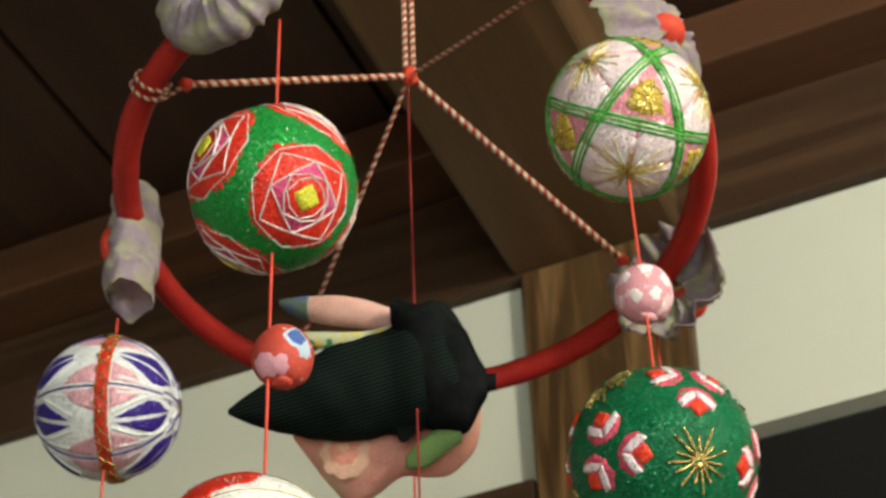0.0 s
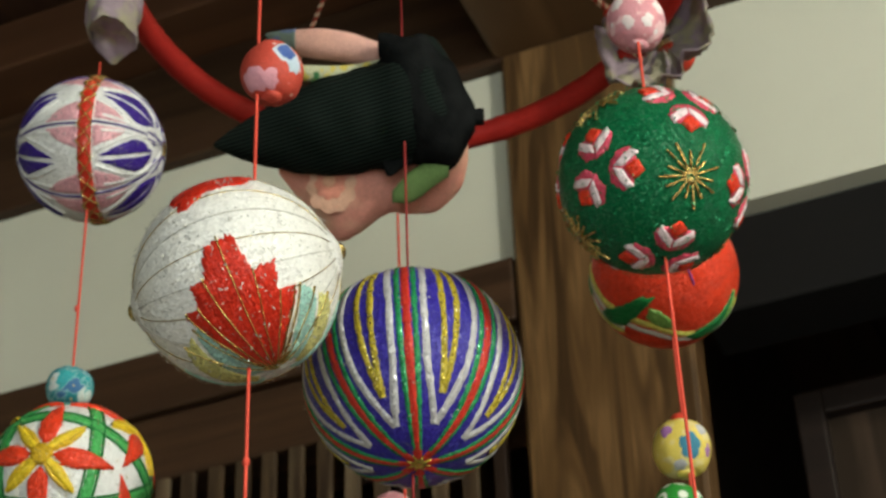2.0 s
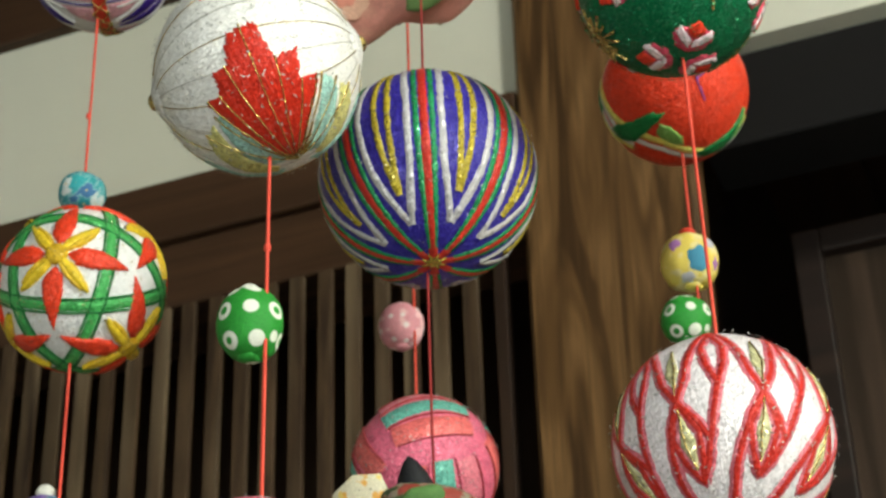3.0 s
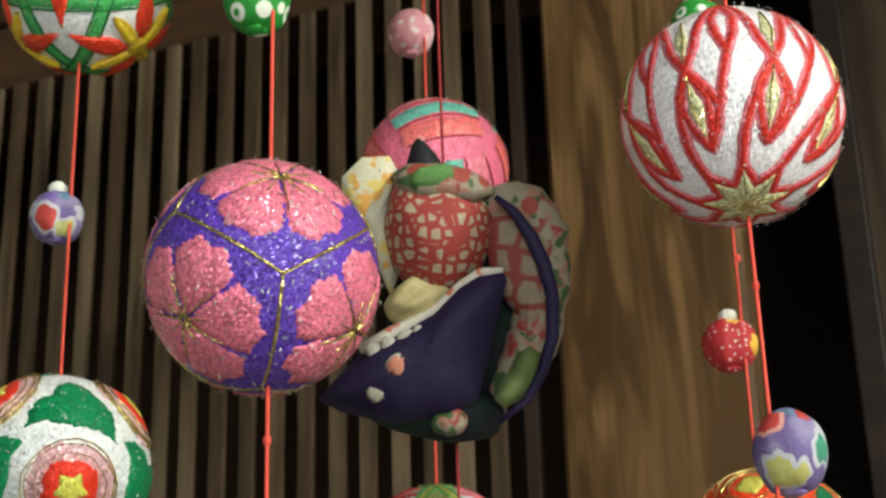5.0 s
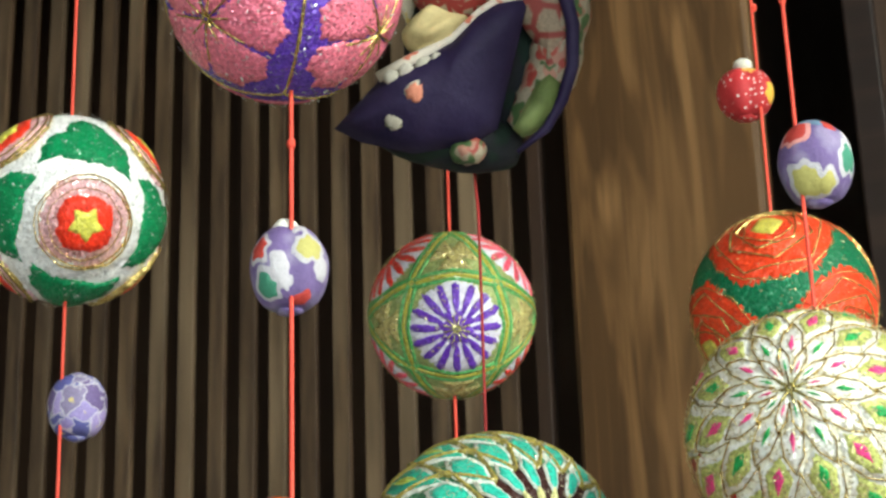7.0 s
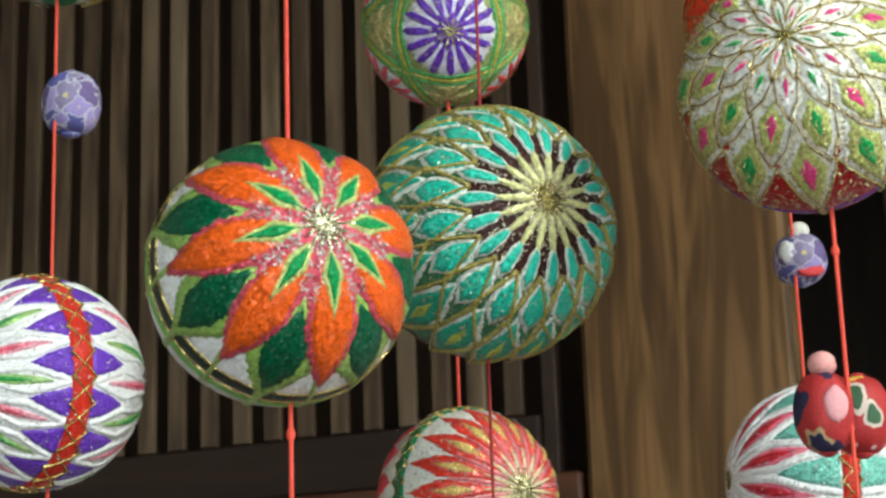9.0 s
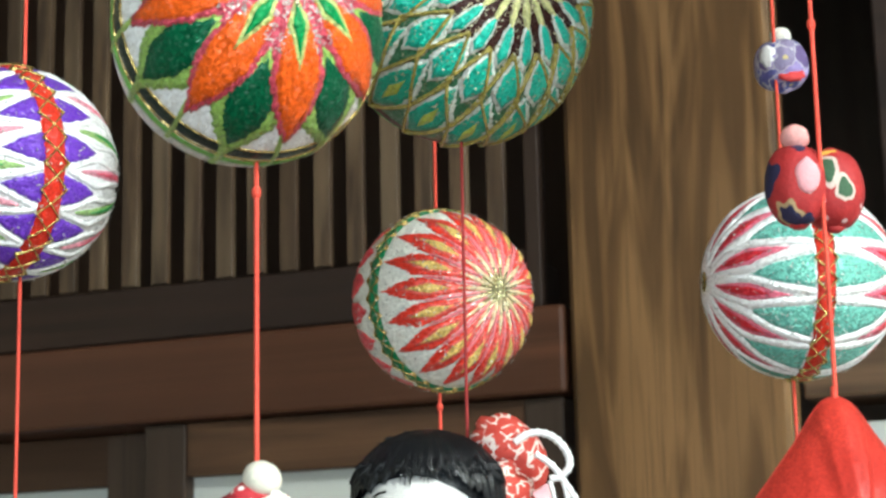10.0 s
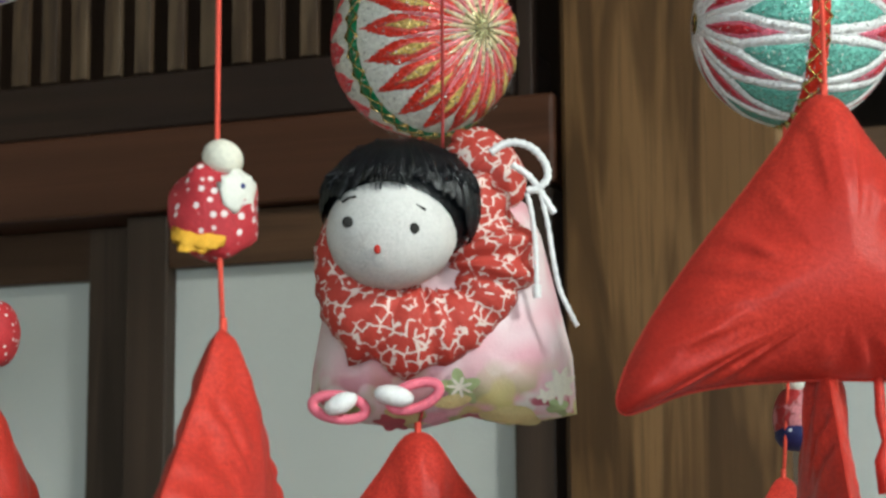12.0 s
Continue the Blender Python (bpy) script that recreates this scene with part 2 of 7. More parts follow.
def wood(colour, dark, along="z", rough=0.55, figure=9.0):
    """Old planed timber with grain along one axis of the object."""
    key = ("wood", colour, dark, along, rough, figure)
    if key not in MATS:
        m, n, l, p = nodes_of("timber")
        k = {"x": (0.05, 1, 1), "y": (1, 0.05, 1), "z": (1, 1, 0.05)}[along]
        v = coords(n, l, k)
        warp = noise_tex(n, l, coords(n, l, tuple(c * 0.6 + 0.02 for c in k)), figure, 3)
        wv = n.new("ShaderNodeTexNoise")
        wv.inputs["Scale"].default_value, wv.inputs["Detail"].default_value = figure * 5, 4
        wv.inputs["Distortion"].default_value = 0.6
        l.new(v, wv.inputs["Vector"])
        fine = noise_tex(n, l, coords(n, l, tuple(c * (1 if c > 0.5 else 0.4) for c in k)), 420, 3)
        c1 = mixed(n, l, ramp(n, l, wv.outputs[0], 0.40, 0.60), dark, colour)
        broad = noise_tex(n, l, coords(n, l, tuple(c if c > 0.5 else 0.035 for c in k)), figure * 1.6, 2, 0.5)
        c2 = mixed(n, l, ramp(n, l, broad, 0.40, 0.62), tuple(0.75 * a + 0.2 * b for a, b in zip(dark, colour)), c1)
        c3 = mixed(n, l, ramp(n, l, fine, 0.25, 0.75), tuple(c * 0.6 for c in dark), c2)
        l.new(mixed(n, l, 0.7, c3, c2), p.inputs["Base Color"])
        p.inputs["Specular IOR Level"].default_value = 0.25
        r = n.new("ShaderNodeMapRange")
        r.inputs[3].default_value, r.inputs[4].default_value = rough - 0.1, rough + 0.15
        l.new(warp, r.inputs[0])
        l.new(r.outputs[0], p.inputs["Roughness"])
        bumped(n, l, p, fine, 0.3, 0.001)
        MATS[key] = m
    return MATS[key]


def plaster(colour, rough=0.9):
    key = ("plaster", colour)
    if key not in MATS:
        m, n, l, p = nodes_of("plaster")
        v = coords(n, l)
        big, fine = noise_tex(n, l, v, 3.5, 4), noise_tex(n, l, v, 260, 4)
        c = mixed(n, l, ramp(n, l, big, 0.3, 0.75), tuple(x * 0.86 for x in colour), colour)
        l.new(mixed(n, l, ramp(n, l, fine, 0.2, 0.8), tuple(x * 0.93 for x in colour), c), p.inputs["Base Color"])
        p.inputs["Roughness"].default_value = rough
        bumped(n, l, p, fine, 0.25, 0.001)
        MATS[key] = m
    return MATS[key]


# ---------------------------------------------------------------- mesh helpers
def mesh_of(name, verts, faces, smooth=True, lay=None):
    """A mesh; lay gives each vertex its place across and along the threads, in metres."""
    me = bpy.data.meshes.new(name)
    me.from_pydata([tuple(v) for v in verts], [], faces)
    if lay is not None:
        index = np.empty(len(me.loops), dtype=np.int32)
        me.loops.foreach_get("vertex_index", index)
        me.uv_layers.new(name="lay").data.foreach_set("uv", np.array(lay, dtype=np.float32)[index].ravel())
    if smooth:
        me.polygons.foreach_set("use_smooth", [True] * len(me.polygons))
    return me


def part(name, data, material, parent=None, label=""):
    """Links a bmesh, or (verts, faces), as one mesh object under a thing or a part."""
    if isinstance(data, bmesh.types.BMesh):
        me = bpy.data.meshes.new(name)
        data.to_mesh(me)
        data.free()
    elif isinstance(data, tuple):
        me = mesh_of(name, *data)
    else:
        me = data
    if material is not None:
        me.materials.append(material)
    ob = new(name, me)
    if parent is not None:
        ob.parent = parent
    return tagged(ob, label)


def thing(name, place, label, category, group="", kind=""):
    ob = new(name)
    ob.empty_display_size = 0.02
    ob.matrix_basis = place if isinstance(place, Matrix) else Matrix.Translation(place)
    return tagged(ob, label, category, group, kind)


def box(bm, lo, hi, bevel=0.0):
    m = Matrix.LocRotScale([(a + b) / 2 for a, b in zip(lo, hi)], None, [b - a for a, b in zip(lo, hi)])
    r = bmesh.ops.create_cube(bm, size=1.0, matrix=m)
    if bevel:
        edges = list({e for v in r["verts"] for e in v.link_edges})
        bmesh.ops.bevel(bm, geom=edges, offset=bevel, segments=2, profile=0.5, affect="EDGES")
    return bm


def boxes(*specs, bevel=0.0):
    bm = bmesh.new()
    for lo, hi in specs:
        box(bm, lo, hi, bevel)
    return bm


def tube(points, radius, sides=8, closed=False, caps=True):
    """Verts and faces of a tube along points; radius may be a list."""
    pts = [Vector(p) for p in points]
    n = len(pts)
    rad = radius if isinstance(radius, (list, tuple)) else [radius] * n
    verts, faces, side = [], [], None
    for i, p in enumerate(pts):
        if closed:
            t = pts[(i + 1) % n] - pts[i - 1]
        else:
            t = pts[min(i + 1, n - 1)] - pts[max(i - 1, 0)]
        t.normalize()
        if side is None:
            side = t.orthogonal().normalized()
        side = (side - t * side.dot(t)).normalized()
        up = t.cross(side)
        for k in range(sides):
            a = 2 * math.pi * k / sides
            verts.append(p + (side * math.cos(a) + up * math.sin(a)) * rad[i])
    for i in range(n if closed else n - 1):
        j = (i + 1) % n
        for k in range(sides):
            q = (k + 1) % sides
            faces.append((i * sides + k, i * sides + q, j * sides + q, j * sides + k))
    if caps and not closed:
        faces.append(tuple(range(sides))[::-1])
        faces.append(tuple((n - 1) * sides + k for k in range(sides)))
    return verts, faces


def lathe(profile, sides=24, wobble=0.0, seed=0.0):
    """Turned form round z from (radius, z) pairs, a little uneven."""
    verts, faces = [], []
    for r, z in profile:
        for k in range(sides):
            a = 2 * math.pi * k / sides
            f = 1 + wobble * noise.noise(Vector((math.cos(a) * 1.7 + seed, math.sin(a) * 1.7, z * 60 + seed)))
            verts.append((r * f * math.cos(a), r * f * math.sin(a), z))
    n = len(profile)
    for i in range(n - 1):
        for k in range(sides):
            q = (k + 1) % sides
            faces.append((i * sides + k, i * sides + q, (i + 1) * sides + q, (i + 1) * sides + k))
    faces.append(tuple(range(sides))[::-1])
    faces.append(tuple((n - 1) * sides + k for k in range(sides)))
    return verts, faces


def ellipsoid(rx, ry, rz, rings=16, sides=24, wobble=0.0, seed=0.0, freq=1.6):
    prof = [(math.sin(math.pi * i / rings), -math.cos(math.pi * i / rings)) for i in range(rings + 1)]
    prof[0], prof[-1] = (0.02, -1), (0.02, 1)
    verts, faces = [], []
    for r, z in prof:
        for k in range(sides):
            a = 2 * math.pi * k / sides
            u = Vector((r * math.cos(a), r * math.sin(a), z))
            f = 1 + wobble * noise.noise(u * freq + Vector((seed, seed * 0.7, 0)))
            verts.append((u.x * rx * f, u.y * ry * f, u.z * rz * f))
    for i in range(rings):
        for k in range(sides):
            q = (k + 1) % sides
            faces.append((i * sides + k, i * sides + q, (i + 1) * sides + q, (i + 1) * sides + k))
    return verts, faces


def moved(data, m):
    verts, faces = data
    return [m @ Vector(v) for v in verts], faces


def joined(*datas):
    verts, faces = [], []
    for v, f in datas:
        o = len(verts)
        verts += list(v)
        faces += [tuple(i + o for i in face) for face in f]
    return verts, faces


WALL = Matrix.Translation(WALL_FOOT) @ Matrix.Rotation(WALL_TURN, 4, "Z")


def wall_box(bm, s0, s1, d0, d1, z0, z1, bevel=0.0):
    """A box in wall coordinates; d grows towards the room, that is against local y."""
    return box(bm, (s0, -d1, z0), (s1, -d0, z1), bevel)


def fixed(name, specs, material, label, category, bevel=0.0, kind="structure"):
    bm = bmesh.new()
    for s in specs:
        wall_box(bm, *s, bevel)
    ob = part(name, bm, material)
    ob.matrix_basis = WALL
    return tagged(ob, label, category, kind=kind)

# ---------------------------------------------------------------- structure
POST_WOOD = streaked((0.046, 0.023, 0.0095), (0.106, 0.054, 0.0205), (0.190, 0.102, 0.041), 34)
BEAM_WOOD = wood((0.094, 0.046, 0.0225), (0.040, 0.019, 0.0095), "x", 0.5, 8)
CROSS_WOOD = wood((0.185, 0.098, 0.042), (0.080, 0.040, 0.017), "y", 0.5, 8)
LINTEL_WOOD = wood((0.112, 0.043, 0.021), (0.052, 0.020, 0.010), "x", 0.45, 7)
DARK_WOOD = wood((0.032, 0.018, 0.012), (0.014, 0.008, 0.006), "x", 0.5, 8)
STILE_WOOD = wood((0.074, 0.046, 0.031), (0.034, 0.021, 0.014), "z", 0.5, 12)
SLAT_WOOD = slat_timber((0.032, 0.018, 0.0100), (0.095, 0.057, 0.030), (0.208, 0.146, 0.087))
BOARD_WOOD = wood((0.064, 0.028, 0.015), (0.040, 0.017, 0.010), "y", 0.5, 6)
FLOOR_WOOD = wood((0.20, 0.12, 0.06), (0.10, 0.055, 0.028), "x", 0.4, 6)
WALL_PLASTER = plaster((0.62, 0.605, 0.50))
PAPER = plaster((0.49, 0.50, 0.465))

fixed("wall_north", [(-2.2, 0.004, -0.10, -0.012, 2.698, 2.925), (0.154, 2.4, -0.10, -0.012, 2.696, 2.925), (-2.2, -1.205, -0.10, -0.012, 0, 2.702)],
      WALL_PLASTER, "cream plaster wall panels between dark timbers", "wall")

def post():
    """The post, a little wider towards its head."""
    rows = [(0, 0.152), (1.6, 0.152), (2.0, 0.152), (2.4, 0.152), (2.62, 0.156), (2.82, 0.165), (2.928, 0.170)]
    verts, faces = [], []
    for z, w in rows:
        c = 0.004
        for s, d in ((0.002 + c, 0.004), (w - c, 0.004), (w, 0.004 - c), (w, -0.030), (0.002, -0.030), (0.002, 0.004 - c)):
            verts.append((s, -d, z))
    for i in range(len(rows) - 1):
        for k in range(6):
            q = (k + 1) % 6
            faces.append((i * 6 + k, i * 6 + q, (i + 1) * 6 + q, (i + 1) * 6 + k))
    faces += [tuple(range(6))[::-1], tuple(36 + k for k in range(6))]
    ob = part("post", (verts, faces, False), POST_WOOD)
    ob.matrix_basis = WALL
    tagged(ob, "square brown wooden post with vertical grain", "post", kind="structure")


post()
fixed("header_beam", [(-1.205, 0.0, -0.10, 0.0, 2.628, 2.696), (-1.205, -0.002, -0.10, -0.006, 2.556, 2.626)], BEAM_WOOD,
      "dark brown beam above the slatted transom", "beam", 0.003)
fixed("wall_plate", [(-2.2, 2.4, -0.12, 0.002, 2.926, 3.06)], BEAM_WOOD,
      "dark brown timbers along the top of the wall", "beam", 0.003)
fixed("ceiling_rail", [(-2.2, 2.4, -0.12, 0.07, 3.062, 3.13)], wood((0.165, 0.070, 0.033), (0.082, 0.034, 0.017), "x", 0.45, 7), "reddish brown rail under the ceiling boards", "beam", 0.003)
fixed("cross_beam", [(-0.005, 0.168, -0.11, 3.4, 2.9305, 3.12)], CROSS_WOOD, "heavy brown ceiling beam resting on the post", "beam", 0.006)
# near-black timber colour holds the shade of the set-back doorway head
fixed("door_lintel", [(0.158, 2.4, -0.10, -0.03, 2.60, 2.694)], wood((0.0055, 0.0038, 0.0032), (0.003, 0.0022, 0.002), "x", 0.8, 8), "lintel over the doorway, its shade put into a near-black colour", "beam", 0.003)
fixed("transom_sill", [(-1.205, -0.034, -0.09, -0.004, 1.739, 1.781)], wood((0.036, 0.018, 0.010), (0.016, 0.008, 0.005), "x", 0.6, 8), "dark sill under the slatted transom", "sill", 0.002)
fixed("door_head", [(-1.205, -0.003, -0.09, 0.002, 1.675, 1.7375)], LINTEL_WOOD, "reddish brown grooved lintel above paper screens", "lintel", 0.003)
fixed("floor", [(-2.2, 2.4, -2.2, 3.4, -0.05, 0.0)], FLOOR_WOOD, "brown wooden floor", "floor")

# ceiling: boards with open joints running out from the wall
bm = bmesh.new()
k = -2.2
while k < 2.39:
    wall_box(bm, k + 0.004, min(k + 0.296, 2.4), -2.2, 3.4, 3.135, 3.15)
    k += 0.30
wall_box(bm, -2.2, 2.4, -2.2, 3.4, 3.15, 3.20)
ceiling = part("ceiling", bm, BOARD_WOOD)
ceiling.matrix_basis = WALL
tagged(ceiling, "dark stained ceiling boards", "ceiling", kind="structure")

# unseen walls that close the room, with a window opening added behind the camera
fixed("wall_west", [(-2.3, -2.2, -2.2, 3.4, 0, 3.15)], WALL_PLASTER, "cream plaster side wall", "wall")
fixed("wall_east", [(2.4, 2.5, -2.2, 3.4, 0, 3.15)], WALL_PLASTER, "cream plaster side wall", "wall")
fixed("wall_south", [(-2.3, 0.4, 3.4, 3.5, 0, 3.15), (2.0, 2.5, 3.4, 3.5, 0, 3.15), (0.4, 2.0, 3.4, 3.5, 0, 0.7), (0.4, 2.0, 3.4, 3.5, 2.3, 3.15)],
      WALL_PLASTER, "unseen cream plaster wall with an added window opening", "wall")
fixed("wall_back_room", [(-2.3, 2.5, -2.3, -2.2, 0, 3.15)], wood((0.20, 0.15, 0.11), (0.12, 0.09, 0.07), "x", 0.6, 6), "brown boarded wall of the room behind", "wall")
# backdrop added behind the slats; the dimness of their gaps is in its brown
fixed("slat_backdrop", [(-1.9, -0.02, -0.56, -0.54, 1.2, 3.12)], wood((0.060, 0.031, 0.016), (0.032, 0.016, 0.009), "z", 0.6, 8), "added brown backdrop that dims the gaps of the slatted transom", "wall")
fixed("partition", [(-0.002, 0.06, -2.2, -0.131, 0, 3.13)], DARK_WOOD, "dark boarded partition behind the post", "wall")


def slatted_transom():
    t = thing("slatted_transom", WALL, "transom of thin upright weathered wooden slats", "transom")
    part("frame", wall_box(bmesh.new(), -0.033, -0.022, -0.024, -0.010, 1.739, 2.555, 0.001), wood((0.05, 0.026, 0.015), (0.025, 0.014, 0.009), "z", 0.5, 12), t)
    me = bpy.data.meshes.new("slat")
    bm = wall_box(bmesh.new(), 0, 0.0138, -0.009, -0.003, 1.782, 2.555, 0.0008)
    bm.to_mesh(me)
    bm.free()
    me.materials.append(SLAT_WOOD)
    for i in range(42):
        ob = part("slat", me, None, t)
        ob.location = (-0.0600 - 0.0274 * i + random.uniform(-0.0008, 0.0008), random.uniform(-0.001, 0.001), 0)


slatted_transom()


def paper_screen(s0, s1, d0, left, right, label):
    t = thing("paper_screen", WALL, label, "screen", "paper screens")
    d1 = d0 + 0.028
    part("stile", wall_box(bmesh.new(), s0, s0 + left, d0, d1, 0.02, 1.674, 0.0015), STILE_WOOD, t)
    part("stile", wall_box(bmesh.new(), s1 - right, s1, d0, d1, 0.02, 1.674, 0.0015), STILE_WOOD, t)
    part("top_rail", wall_box(bmesh.new(), s0 + left, s1 - right, d0 + 0.002, d1 - 0.002, 1.634, 1.674, 0.001), BEAM_WOOD, t)
    part("bottom_rail", wall_box(bmesh.new(), s0 + left, s1 - right, d0 + 0.002, d1 - 0.002, 0.02, 0.12, 0.001), BEAM_WOOD, t)
    part("paper", wall_box(bmesh.new(), s0 + left - 0.002, s1 - right + 0.002, d0 + 0.012, d0 + 0.014, 0.118, 1.636), PAPER, t, "off-white paper panel")


paper_screen(-0.341, -0.008, -0.036, 0.035, 0.029, "sliding paper screen with dark wooden frame beside the post")
paper_screen(-1.20, -0.350, -0.072, 0.035, 0.045, "sliding paper screen with dark wooden frame behind another")


def dark_door():
    t = thing("panel_door", WALL, "dark lacquered wooden door standing beyond the post", "door")
    f = DARK_WOOD
    part("frame", boxes(((0.192, 0.22, 0), (0.218, 0.25, 2.618)), ((1.1, 0.22, 0), (1.14, 0.25, 2.63)), ((0.218, 0.22, 2.592), (1.1, 0.25, 2.618)),
                        ((0.218, 0.22, 1.60), (1.1, 0.25, 1.70)), bevel=0.002), f, t)
    part("panel", boxes(((0.218, 0.235, 1.70), (1.1, 0.245, 2.592))), wood((0.055, 0.034, 0.023), (0.028, 0.018, 0.012), "z", 0.4, 10), t)


dark_door()


fixed("low_rail", [(0.1545, 2.4, -0.09, -0.03, 1.663, 1.702)], wood((0.15, 0.085, 0.045), (0.075, 0.042, 0.022), "x", 0.5, 8), "brown rail beside the post above a pale panel", "rail", 0.002)
fixed("low_panel", [(0.1545, 2.4, -0.08, -0.055, 0.0, 1.648)], PAPER, "pale paper-covered panel below the rail", "panel")


# fixture made up to go with the unseen key light
def unseen_lamp():
    t = thing("unseen_lamp", LAMP_PLACE, "round white paper pendant lamp, unseen, added to carry the key light", "lamp")
    part("shade", lathe([(0.17, -0.03), (0.18, 0.0), (0.17, 0.07), (0.12, 0.12), (0.03, 0.14)], 32), plaster((0.8, 0.8, 0.76)), t)
    part("flex", tube([(0, 0, 0.14), (0, 0, 3.134 - LAMP_PLACE.z)], 0.004), DARK_WOOD, t)


unseen_lamp()

# ---------------------------------------------------------------- hanging strings: place of each in plan
STRING = {"west": (-0.1890, 0.8491), "near_west": (-0.0620, 0.6359), "near_east": (0.1236, 0.6742),
          "east": (0.1535, 0.8971), "middle": (0.0032, 0.7528), "far": (-0.0076, 0.9232)}

# thread colours
WHITE, LEAF, SILVER = (0.80, 0.785, 0.77), (0.20, 0.42, 0.10), (0.48, 0.46, 0.42)
PURPLE, BLUE = (0.14, 0.06, 0.42), (0.05, 0.035, 0.30)
GOLD = (0.80, 0.58, 0.20)
RELIEF = 0.42  # how far stitched work stands off the core
GOLD_THREAD = tinsel(GOLD)


class Temari:
    """A thread ball: a wound core with raised stitched patches, ribbons and threads. Angles in degrees, from the main pole."""

    def __init__(self, place, radius, pole, ref, az, base, label, owner=None):
        self.r = radius
        self.ob = owner or thing("thread_ball", Vector(place), label, "thread ball", "hanging thread balls")
        z = Vector(pole).normalized()
        x = Vector(ref)
        x = (x - z * x.dot(z)).normalized()
        y = z.cross(x)
        a = radians(-az)
        self.z, self.x = z, x * math.cos(a) + y * math.sin(a)
        self.y = self.z.cross(self.x)
        if owner is None:
            verts, faces = ellipsoid(radius, radius, radius, 36, 56, 0.004, place[2] * 7, 3.0)
            lay = []
            for v in verts:
                d = Vector(v).normalized()
                lay.append((math.atan2(d.dot(self.y), d.dot(self.x)) * radius, math.acos(max(-1, min(1, d.dot(self.z)))) * radius))
            part("core", (verts, faces, True, lay), base, self.ob)

    def v(self, th, ph):
        th, ph = radians(th), radians(ph)
        return (self.x * math.cos(ph) + self.y * math.sin(ph)) * math.sin(th) + self.z * math.cos(th)

    def turned(self, pole, ref):
        """The same ball seen from another pole."""
        return Temari(None, self.r, pole, ref, 0, None, "", self.ob)

    def axes(self):
        """Six views of the ball, along its own axes."""
        out = []
        for p, q in ((self.z, self.x), (self.x, self.y), (self.y, self.z), (-self.z, self.y), (-self.x, self.z), (-self.y, self.x)):
            out.append(self.turned(p, q))
        return out

    def dense(self, pts, step=0.10, closed=False):
        out = []
        n = len(pts)
        for i in range(n if closed else n - 1):
            a, b = pts[i], pts[(i + 1) % n]
            m = max(1, int(a.angle(b, 0) / step))
            out += [a.lerp(b, j / m).normalized() for j in range(m)]
        return out if closed else out + [pts[-1]]

    def patch_data(self, pts, h=0.0011):
        """A stitched patch: a low flat-topped pad with a frayed rim."""
        rim = self.dense([p.normalized() for p in pts], 0.024, closed=True)
        h *= RELIEF
        c = Vector()
        for p in rim:
            c += p
        c.normalize()
        n = len(rim)
        fray = [random.uniform(-0.075, 0.065) for _ in rim]
        verts, faces = [c * (self.r + h)], []
        rings = max(3, int(max(c.angle(p) for p in rim) / radians(7)))
        steps = [(0.93 * (k + 1) / rings, h if k < rings - 1 else h * 0.8) for k in range(rings)] + [(1.0, -0.0004)]
        for f, lift in steps:
            verts += [c.lerp(p, f + e * f ** 3).normalized() * (self.r + lift) for p, e in zip(rim, fray)]
        for i in range(n):
            j = (i + 1) % n
            faces.append((0, 1 + i, 1 + j))
            for k in range(rings):
                a, b = 1 + k * n, 1 + (k + 1) * n
                faces.append((a + i, b + i, b + j, a + j))
        grain = (rim[0] - c).normalized()
        across = c.cross(grain).normalized()
        grain = across.cross(c)
        return verts, faces, True, [(v.dot(across), v.dot(grain)) for v in verts]

    def patch(self, name, pts, mat, h=0.0011, label=""):
        return part(name, self.patch_data([self.v(*p) for p in pts], h), mat, self.ob, label)

    def strip_data(self, pts, width, h=0.0010, closed=False, step=0.035, taper=False):
        line = self.dense([p.normalized() for p in pts], step, closed)
        n = len(line)
        h *= RELIEF
        verts, faces = [], []
        for i, p in enumerate(line):
            t = (line[(i + 1) % n] - line[i - 1]) if closed else (line[min(i + 1, n - 1)] - line[max(i - 1, 0)])
            s = p.cross(t).normalized()
            w = radians(width + random.uniform(-0.9, 0.7) * min(1.0, width / 4)) / 2
            if taper:
                w *= max(0.12, math.sin(math.pi * min(1, (i + 0.5) / n)) ** 0.6)
            for f, lift in ((-1, -0.0004), (-0.6, h * 0.85), (0, h), (0.6, h * 0.85), (1, -0.0004)):
                verts.append((p + s * (w * f)).normalized() * (self.r + lift))
        for i in range(n if closed else n - 1):
            j = (i + 1) % n
            for k in range(4):
                faces.append((i * 5 + k, i * 5 + k + 1, j * 5 + k + 1, j * 5 + k))
        seed = random.uniform(0, 0.2)
        lay = [((k - 2) / 2 * radians(width) / 2 * self.r + seed, i * step * self.r) for i in range(n) for k in range(5)]
        return verts, faces, True, lay

    def strip(self, name, pts, width, mat, h=0.0010, closed=False, taper=False, label=""):
        return part(name, self.strip_data([self.v(*p) for p in pts], width, h, closed, 0.035, taper), mat, self.ob, label)

    def threads(self, name, lines, width, mat, h=0.0016, closed=False, label=""):
        """Several fine threads, each a part."""
        for pts in lines:
            part(name, self.strip_data([self.v(*p) for p in pts], width * 0.75, h, closed), mat, self.ob, label)


